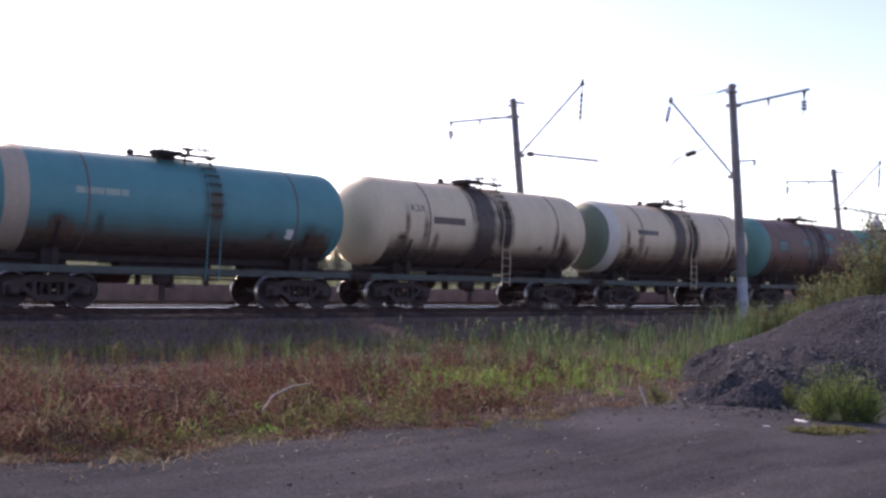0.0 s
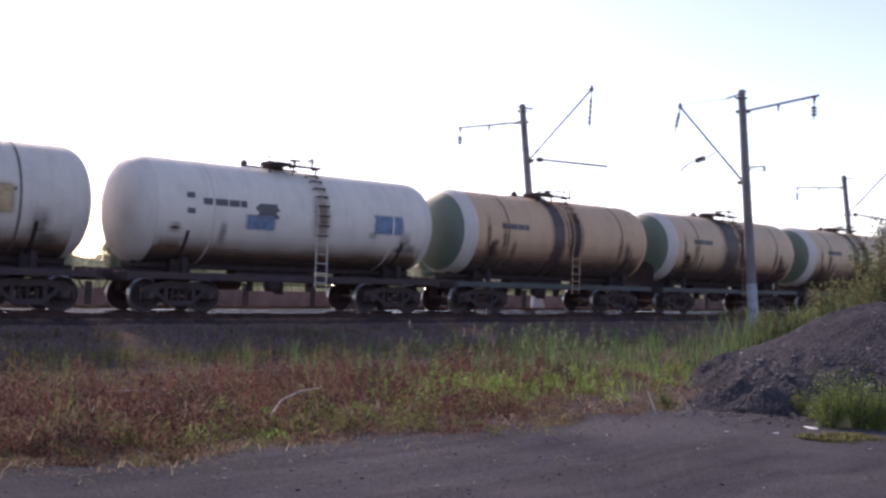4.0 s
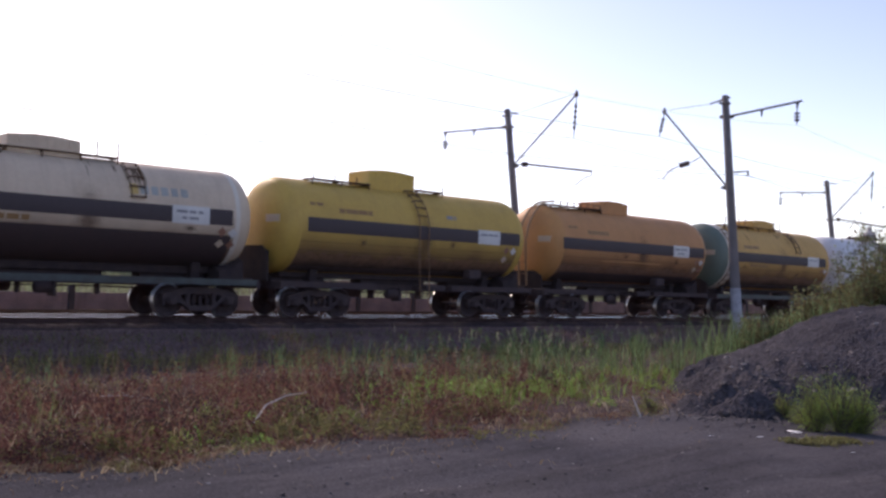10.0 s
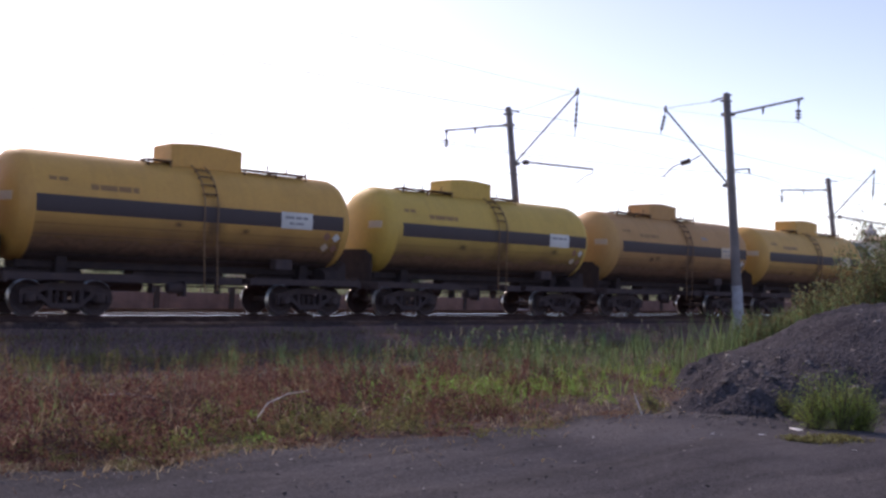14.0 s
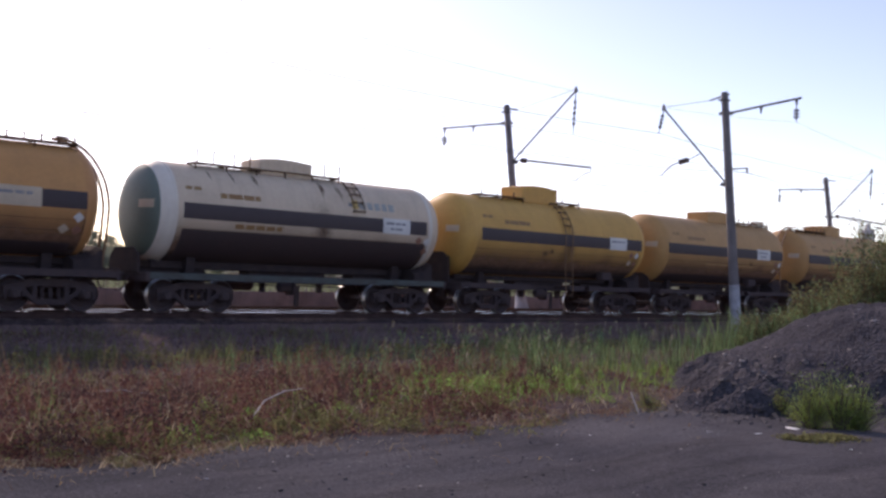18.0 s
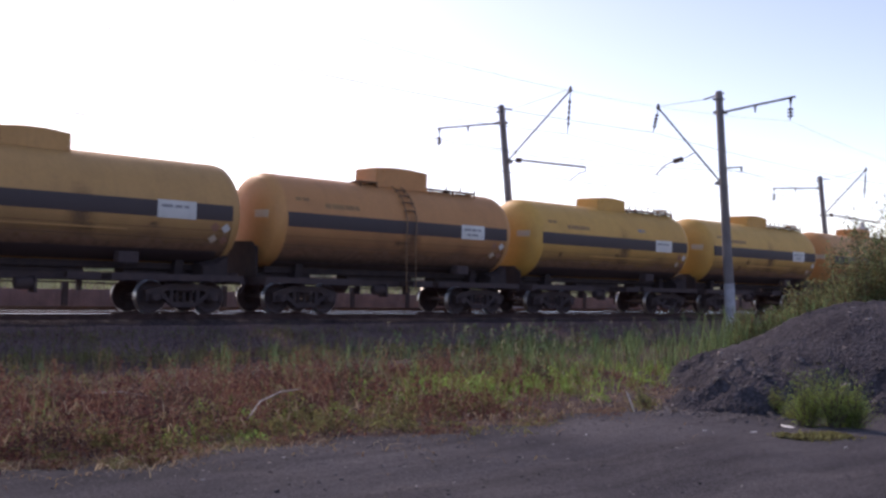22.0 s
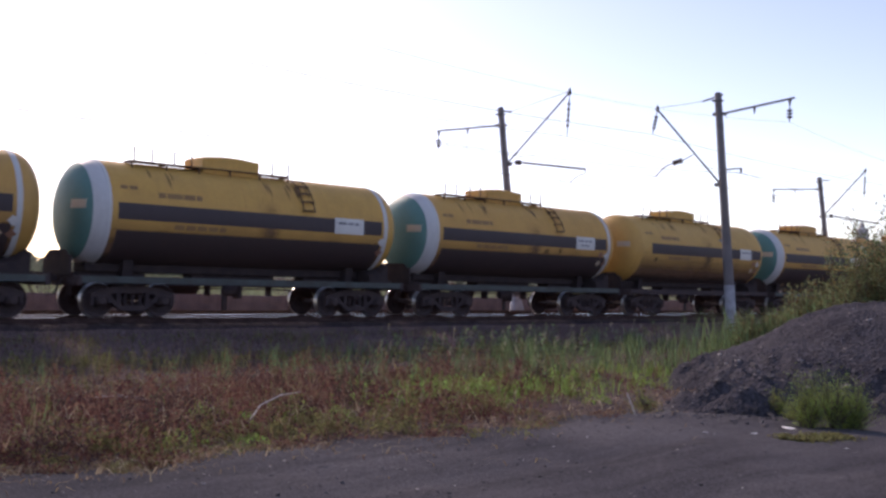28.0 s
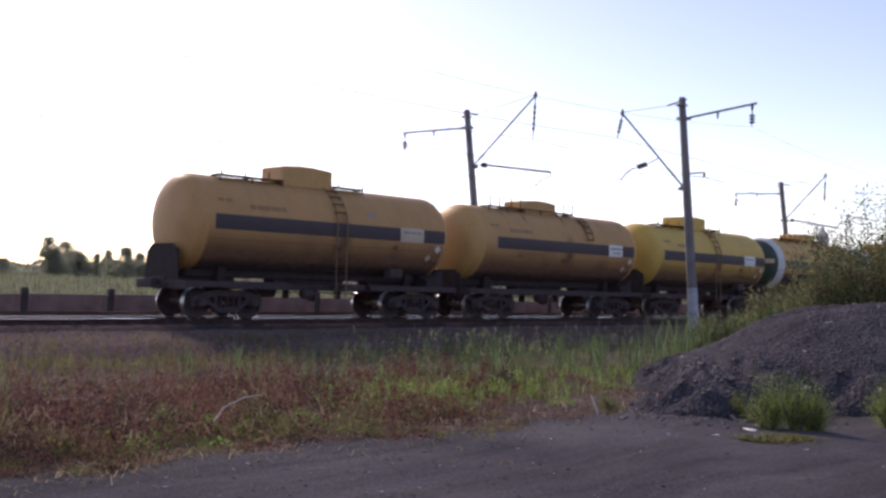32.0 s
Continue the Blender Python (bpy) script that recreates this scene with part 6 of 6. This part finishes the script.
heap = tagged(new("slag_mound", smooth_all(fast_mesh("slag_mound", v[used], remap[f], HEAP))), "heap of dark grey slag gravel beside the yard", "gravel heap")


def pebbles(n, place, size, name, label, mat=STONE):
    """Loose stones: squashed, cornered lumps."""
    unit = np.array([(1, 0, 0), (0, 1, 0), (-1, 0, 0), (0, -1, 0), (0.55, 0.55, 0.75), (-0.55, 0.55, 0.7), (-0.55, -0.55, 0.75), (0.55, -0.55, 0.7)])
    quads = np.array([(0, 1, 5, 4), (1, 2, 6, 5), (2, 3, 7, 6), (3, 0, 4, 7), (4, 5, 6, 7)])
    x, y, z = place
    s = size * np.minimum(rng.lognormal(0, 0.4, n), 1.9)
    a = rng.uniform(0, 6.28, n)
    p = unit[None] * (1 + 0.3 * rng.normal(size=(n, 8, 1))) * s[:, None, None] * np.array([1, 0.8, 0.6])
    ca, sa = np.cos(a)[:, None], np.sin(a)[:, None]
    px = p[:, :, 0] * ca - p[:, :, 1] * sa + x[:, None]
    py = p[:, :, 0] * sa + p[:, :, 1] * ca + y[:, None]
    pz = p[:, :, 2] + z[:, None]
    me = fast_mesh(name, np.stack([px, py, pz], -1).reshape(-1, 3), (np.arange(n)[:, None, None] * 8 + quads[None]).reshape(-1, 4), mat)
    return stuff(name, me, label, "stones")


x, y = rng.uniform(10, 22, 7000), rng.uniform(-27, -15, 7000)
hz = heap_z(x, y)
k = hz > 0.03
pebbles(int(k.sum()), (x[k], y[k], hz[k] + ground_z(x[k], y[k]) - 0.010), 0.017, "heap_stones", "loose slag stones on the heap")
y = rng.uniform(-25.0, -19.4, 420)
x = (y + 27.47) * np.tan(np.radians(rng.uniform(10, 72, 420)))
k = (y < road_edge(x)) & (heap_z(x, y) < 0)
pebbles(int(k.sum()), (x[k], y[k], road_z(x[k], y[k]) - 0.002), 0.009, "road_chips", "pale chips scattered on the slag road", PALE_STONE)
x, y = rng.uniform(10.5, 21, 260), rng.uniform(-27, -16, 260)
hz = heap_z(x, y)
k = hz > 0.05
pebbles(int(k.sum()), (x[k], y[k], hz[k] + ground_z(x[k], y[k]) - 0.008), 0.036, "heap_chips", "paler stones on the heap", PALE_STONE)
y = rng.uniform(-25.5, -19.6, 7000)
x = (y + 27.47) * np.tan(np.radians(rng.uniform(10, 72, 7000)))
k = (y < road_edge(x)) & (heap_z(x, y) < 0)
pebbles(int(k.sum()), (x[k], y[k], road_z(x[k], y[k]) - 0.004), 0.010, "road_stones", "small loose stones on the slag road")


x, y = rng.uniform(10.5, 16.5, 1500), rng.uniform(-25, -17.5, 1500)
hz = heap_z(x, y)
k = (hz > -0.5) & (hz < 0.6)
pebbles(int(k.sum()), (x[k], y[k], np.maximum(hz[k], 0.0) + ground_z(x[k], y[k]) - 0.015), 0.036, "heap_clods", "clods of slag at the heap's foot")
x, y = grow(170, -19.7, -18.6, 46, 57, 3)
h = rng.uniform(0.1, 0.3, len(x))
stuff("dry_straw", blades(rng, len(x), (x, y), h, 0.018, 2.6, "dry_straw", STRAW, 1.3, zf=lambda a, b: ground_z(a, b) + 0.03), "bleached stalks scattered at the road's edge", "dry grass")


spill_rng = np.random.default_rng(78)
a, d = spill_rng.uniform(0, 6.283, 2600), spill_rng.uniform(0.6, 2.1, 2600)
x, y = 11.7 + 1.1 * d * np.cos(a), -20.5 + 0.9 * d * np.sin(a)
k = (heap_z(x, y) < 0.02) & (y < road_edge(x) + 0.6) & (spill_rng.uniform(0.8, 2.1, 2600) > d)
pebbles(int(k.sum()), (x[k], y[k], road_z(x[k], y[k]) - 0.006), 0.022, "heap_crumbs", "crumbs of slag rolled from the heap on to the road")

# straw, creeping weeds and crumbs that stray from the verge on to the road
loose = np.random.default_rng(77)


def stray(n, reach, az0=9, az1=62):
    """Feet that thin out from the road's edge towards the yard."""
    az = np.tan(np.radians(loose.uniform(az0, az1, n)))
    y = np.full(n, -19.8)
    for _ in range(4):
        y = road_edge((y + 27.47) * az)
    y = y + 0.12 - loose.exponential(reach, n)
    x = (y + 27.47) * az
    keep = (heap_z(x, y) < 0) & (wave(x * 1.7, y * 2.3, 41) > loose.uniform(-0.7, 0.5, n))
    return x[keep], y[keep]


x, y = stray(2600, 0.30)
stuff("dry_straw", blades(loose, len(x), (x, y), loose.uniform(0.04, 0.17, len(x)), 0.010, 2.2, "dry_straw", DRY_GRASS, 1.3, zf=lambda a, b: road_z(a, b) + 0.005), "straw strewn from the verge over the road", "dry grass")
x, y = stray(420, 0.35, 9, 40)
stuff("dry_straw", blades(loose, len(x), (x, y), loose.uniform(0.08, 0.24, len(x)), 0.012, 2.4, "dry_straw", STRAW, 1.3, zf=lambda a, b: road_z(a, b) + 0.01), "pale stalks lying over the road's edge", "dry grass")
x, y = stray(95, 0.28)
i = np.repeat(np.arange(len(x)), 60)
wide = loose.uniform(0.05, 0.16, len(x))[i]
spot = np.stack([x[i] + wide * loose.normal(size=len(i)), y[i] + wide * 0.8 * loose.normal(size=len(i))], 1)
for mat, half, words in ((OLIVE_WEED, 0, "olive weeds creeping over the road"), (RED_WEED, 1, "reddish brown weeds creeping over the road")):
    q = spot[i % 2 == half]
    stuff("creeping_weeds", leaves(loose, np.stack([q[:, 0], q[:, 1], road_z(q[:, 0], q[:, 1]) + loose.uniform(0.0, 0.09, len(q))], 1), 0.020, "creeping_weeds", mat), words, "weeds")
x, y = stray(2600, 0.7)
pebbles(len(x), (x, y, road_z(x, y) - 0.003), 0.013, "road_crumbs", "crumbs of slag along the road's edge")


# ---- bushes and small things ----
def shrub(x, y, z0, height, spread_r, stems, leaf_n, leaf, mats, label, name="bush", upright=0.5, seed=0, shoots=0, category="bush", base=0.55):
    g = np.random.default_rng(seed)
    thing = holder(name, pose(x, y, z0), label, category)
    s = Shape()
    tips = []
    for i in range(stems):
        a, r = g.uniform(0, 6.28), spread_r * math.sqrt(g.uniform(0, 1))
        hgt = height * g.uniform(0.5, 0.92) * (1 - 0.35 * (r / spread_r) ** 2)
        if i < shoots:
            hgt = height * g.uniform(0.95, 1.12)
        bx, by = r * base * math.cos(a), r * base * math.sin(a)
        tx, ty = r * math.cos(a) + g.normal(0, 0.08), r * math.sin(a) + g.normal(0, 0.08)
        p = [(bx, by, -0.05), (bx + (tx - bx) * 0.4, by + (ty - by) * 0.4, hgt * 0.5), (tx, ty, hgt)]
        s.tube(p, [0.012, 0.008, 0.003], 4, caps=False)
        tips.append(p)
    part("stem_tuft", s, BARK, thing)
    tips = np.array(tips)
    for j, mat in enumerate(mats):
        n = leaf_n // len(mats)
        i = g.integers(0, stems, n)
        u = g.uniform(0.15, 1.05, n) ** upright
        low = u < 0.5
        w = np.where(low, u / 0.5, (u - 0.5) / 0.5)[:, None]
        c = np.where(low[:, None], tips[i, 0] * (1 - w) + tips[i, 1] * w, tips[i, 1] * (1 - w) + tips[i, 2] * w)
        c = c + g.normal(0, 0.055 * height ** 0.5 + 0.015, (n, 3))
        c[:, 2] = np.maximum(c[:, 2], 0.0)
        part("foliage", leaves(g, c, leaf, "foliage", mat), None, thing)
    return thing


# the tall thicket behind the heap: shrubs of uneven height with shoots above them, tall grass on its near side
for i, (x, y, hgt, r) in enumerate(((20.4, -17.1, 1.35, 0.7), (19.6, -16.3, 0.95, 0.6), (21.3, -16.6, 1.6, 0.8), (21.0, -17.7, 2.2, 0.8), (21.6, -18.3, 2.8, 1.0), (22.2, -19.2, 3.2, 1.2), (22.8, -20.3, 3.6, 1.4), (22.6, -17.4, 2.5, 1.0), (24.2, -18.4, 3.5, 1.4),
                                    (25.2, -20.6, 3.7, 1.4), (23.4, -21.7, 3.3, 1.5), (24.0, -23.3, 3.1, 1.5))):
    mats = (BUSH_LEAF, BUSH_LEAF, BUSH_DARK, RUSSET_LEAF) if i < 7 else (BUSH_LEAF, BUSH_DARK, BUSH_DARK)
    shrub(x, y, float(ground_z(x, y)), hgt * 1.1, r * 1.15, 100, 15000, 0.040, mats, "olive green thicket with russet shoots behind the slag heap", seed=40 + i, shoots=14)
x = 20.3 + rng.normal(0, 0.9, 2600)
y = -17.0 + rng.normal(0, 0.7, 2600) - 0.75 * (x - 20.3)
k = heap_z(x, y) < 0.5
x, y = x[k], y[k]
stuff("tall_grass", blades(rng, len(x), (x, y), rng.uniform(0.6, 1.5, len(x)), 0.016, 0.35, "tall_grass", REED, zf=lambda a, b: ground_z(a, b) + np.maximum(heap_z(a, b), 0)), "tall yellowing grass at the thicket's edge", "grass")
# feathery green clumps at the heap's foot
for i, (x, y, hgt, r) in enumerate(((10.78, -21.88, 0.60, 0.10), (10.95, -22.12, 0.64, 0.14), (11.12, -22.26, 0.48, 0.10), (12.4, -22.65, 0.66, 0.16), (12.62, -22.9, 0.55, 0.14), (12.0, -23.1, 0.45, 0.12))):
    z0 = float(ground_z(x, y) + max(0.0, float(heap_z(x, y))))
    shrub(x, y, z0, hgt, r * 1.25, 60, 7500, 0.0095, (BROOM, BROOM, FRESH), "feathery bright green weed clump at the heap's foot", "weed_clump", 0.72, 70 + i, 8, "weeds", 0.2)


for i, (x, y, hgt, r) in enumerate(((11.35, -21.2, 0.26, 0.08), (11.2, -21.5, 0.20, 0.07), (10.6, -19.75, 0.26, 0.09))):
    shrub(x, y, float(ground_z(x, y) + max(0.0, float(heap_z(x, y)))), hgt, r, 16, 900, 0.012, (BROOM, OLIVE_WEED), "thin green weed on the slag heap's foot", "weed_clump", 0.8, 90 + i, 4, "weeds", 0.3)


def fallen_branch(points, radius, label):
    s = Shape()
    s.tube(points, radius, 6)
    return tagged(part("fallen_branch", s, STICK), label, "branch")


fallen_branch([(5.40, -18.58, -0.24), (5.72, -18.30, -0.11), (6.24, -17.88, -0.08), (6.90, -17.41, -0.12)], [0.007, 0.010, 0.009, 0.005], "bleached bent branch lying on dry weeds")
fallen_branch([(5.41, -18.57, -0.24), (5.46, -18.56, -0.34), (5.49, -18.57, -0.42)], [0.010, 0.009, 0.006], "short bleached fork of a branch")
fallen_branch([(10.08, -19.98, -0.33), (10.05, -19.94, -0.2), (10.02, -19.89, -0.06)], [0.014, 0.013, 0.010], "pale stick standing at the road's edge")
fallen_branch([(4.75, -16.3, -0.18), (5.1, -16.15, -0.20), (5.5, -16.1, -0.28)], [0.008, 0.010, 0.004], "pale dry stalk lying on the weeds")


def crumple(x, y, size, seed, label):
    g = random.Random(seed)
    s = Shape()
    z = float(road_z(np.array(x), np.array(y)))
    lo = [(math.cos(a) * size * 1.5 * g.uniform(0.7, 1.2), math.sin(a) * size * 0.4 * g.uniform(0.7, 1.2), 0.0) for a in (i * 0.785 for i in range(8))]
    hi = [(p[0] * 0.6, p[1] * 0.6, size * g.uniform(0.05, 0.14)) for p in lo]
    s.loft([lo, hi])
    return tagged(part("litter", s, LITTER, None, "", pose(x, y, z - 0.003, 0, 0, g.uniform(0, 360))), label, "litter", "litter on the road")


for i, (x, y, size) in enumerate(((9.68, -21.85, 0.06), (10.6, -21.75, 0.11), (9.1, -21.6, 0.03), (10.2, -22.6, 0.03), (9.6, -22.9, 0.035), (8.9, -20.3, 0.03), (7.9, -21.0, 0.02))):
    crumple(x, y, size, i, "crumpled scrap of pale plastic on the road")
x = 9.84 + rng.uniform(-0.35, 0.35, 1500)
y = -22.5 - 0.6 * (x - 9.84) * rng.uniform(0.2, 1.0, 1500) + rng.normal(0, 0.10, 1500)
x = x + 0.06 * wave(x * 6, y * 6, 8)
stuff("moss_patch", leaves(rng, np.stack([x, y, road_z(x, y) + rng.uniform(0.0, 0.03, 1500)], 1), 0.022, "moss_patch", OLIVE_WEED), "low yellow-green patch of weeds on the road", "weeds")


# ---- distance ----
def tree_parts(seed, height, width, slim):
    """A field tree, leafy almost to the ground: trunk, limbs, and leaves in loose overlapping sprays."""
    g = np.random.default_rng(seed)
    s = Shape()
    s.tube([(0, 0, -0.3), (0.1, 0.05, height * 0.35), (0.0, 0.1, height * 0.7), (0.05, 0, height * 0.95)], [0.16, 0.12, 0.07, 0.02], 7)
    cl = []
    for i in range(70):
        u = g.uniform(0.05, 0.98)
        a = g.uniform(0, 6.28)
        r = width * g.uniform(0.25, 1.0) * (math.sin(math.pi * min(0.97, max(0.06, u ** slim))) ** 0.6)
        e = (r * math.cos(a), r * math.sin(a), height * u)
        s.tube([(0, 0, max(0.0, height * u - 0.6)), (e[0] * 0.5, e[1] * 0.5, height * u - 0.2), e], [0.04, 0.025, 0.010], 4, caps=False)
        cl.append(e)
    cl = np.array(cl)
    n = 5200
    i = g.integers(0, len(cl), n)
    c = cl[i] + g.normal(0, 1, (n, 3)) * np.array([width * 0.2, width * 0.2, height * 0.06])
    c[:, 2] = np.maximum(c[:, 2], 0.1)
    return s.data("trunk", BARK), leaves(g, c, 0.16, "crown", HAZY_TREE_LEAF)


TREES = [tree_parts(90 + i, h, w, sl) for i, (h, w, sl) in enumerate(((5.8, 2.6, 0.55), (4.6, 3.0, 0.5), (6.4, 1.9, 0.6), (3.4, 3.4, 0.45), (5.6, 2.0, 0.55)))]
g = random.Random(5)
STAND = (22.4, 22.75, 23.3, 23.7, 24.0, 25.9, 26.4, 27.0, 27.5, 28.2, 29.0, 20.2, 19.7, 24.9)
for i in range(56):
    head = STAND[i] if i < len(STAND) else g.uniform(12, 48)
    dist = g.uniform(150, 165) if i < len(STAND) else g.uniform(165, 240)
    x, y = dist * math.sin(radians(head)), dist * math.cos(radians(head)) - 27
    trunk, crown = TREES[g.randrange(5)]
    sc = g.uniform(0.72, 0.88) if i < 7 else g.uniform(0.4, 0.75)
    tree = holder("tree", pose(x, y, float(ground_z(x, y)), 0, 0, g.uniform(0, 360)) @ Matrix.Scale(sc, 4), "leafy field tree far beyond the railway", "tree", "line of far trees")
    part("trunk", trunk, None, tree)
    part("crown", crown, None, tree, "ragged dark green crown")
n = 34000
az, dist = np.radians(rng.uniform(8, 60, n)), rng.uniform(200, 330, n)
x, y = dist * np.sin(az), dist * np.cos(az) - 27
hh = 2.3 + 1.6 * wave(x * 0.06, y * 0.06, 3)
stuff("far_scrub", leaves(rng, np.stack([x, y, ground_z(x, y) + rng.uniform(0, 1, n) * np.maximum(hh, 0.8)], 1), 0.55, "far_scrub", HAZY_TREE_LEAF), "dark band of scrub at the field's far edge", "scrub")
n = 26000
az, dist = np.radians(rng.uniform(10, 60, n)), rng.uniform(46, 150, n)
x, y = dist * np.sin(az), dist * np.cos(az) - 27
k = y > 15
FIELD = leafy("field_grass", (0.27, 0.30, 0.165), 0.3)
stuff("field_grass", blades(rng, int(k.sum()), (x[k], y[k]), rng.uniform(0.3, 0.8, int(k.sum())), 0.06, 0.4, "field_grass", FIELD), "pale green field grass beyond the fence", "grass")
BANK = leafy("sunlit_bank_grass", (0.34, 0.37, 0.12), 0.4, 0.5)
x, y = rng.uniform(15, 75, 9000), rng.uniform(8.3, 12.4, 9000)
keep = wave(x * 0.6, y * 0.6, 41) > -0.35
x, y = x[keep], y[keep]
stuff("bank_grass", blades(rng, len(x), (x, y), rng.uniform(0.15, 0.55, len(x)), 0.03, 0.6, "bank_grass", BANK), "yellow-green grass between the far track and the fence", "grass")


def far_tower():
    base = holder("water_tower", pose(181.5, 56.5, 0), "small grey water tower far beyond the bushes", "tower")
    part("shaft", Shape().lathe((0, 0, -1), (0, 0, 1), [(0, 1.1), (11.6, 0.9)], 14), FAR_WALL, base)
    part("tank", Shape().lathe((0, 0, 10.4), (0, 0, 1), [(0, 0.9), (0.4, 1.15), (2.6, 1.15), (3.0, 0.5), (3.8, 0.4), (3.9, 0.05)], 14), FAR_WALL, base)
    mast = holder("antenna_mast", pose(183, 52.5, 0), "thin lattice mast with a cross arm", "mast")
    part("mast_pole", Shape().tube([(0, 0, -0.5), (0, 0, 16.3)], 0.12, 6), GALVANISED, mast)
    part("cross_arm", Shape().tube([(-1.2, -1.2, 15.4), (1.2, 1.2, 15.4)], 0.08, 6).tube([(-0.8, -0.8, 14.2), (0.8, 0.8, 14.2)], 0.07, 6), GALVANISED, mast)


far_tower()

motions()
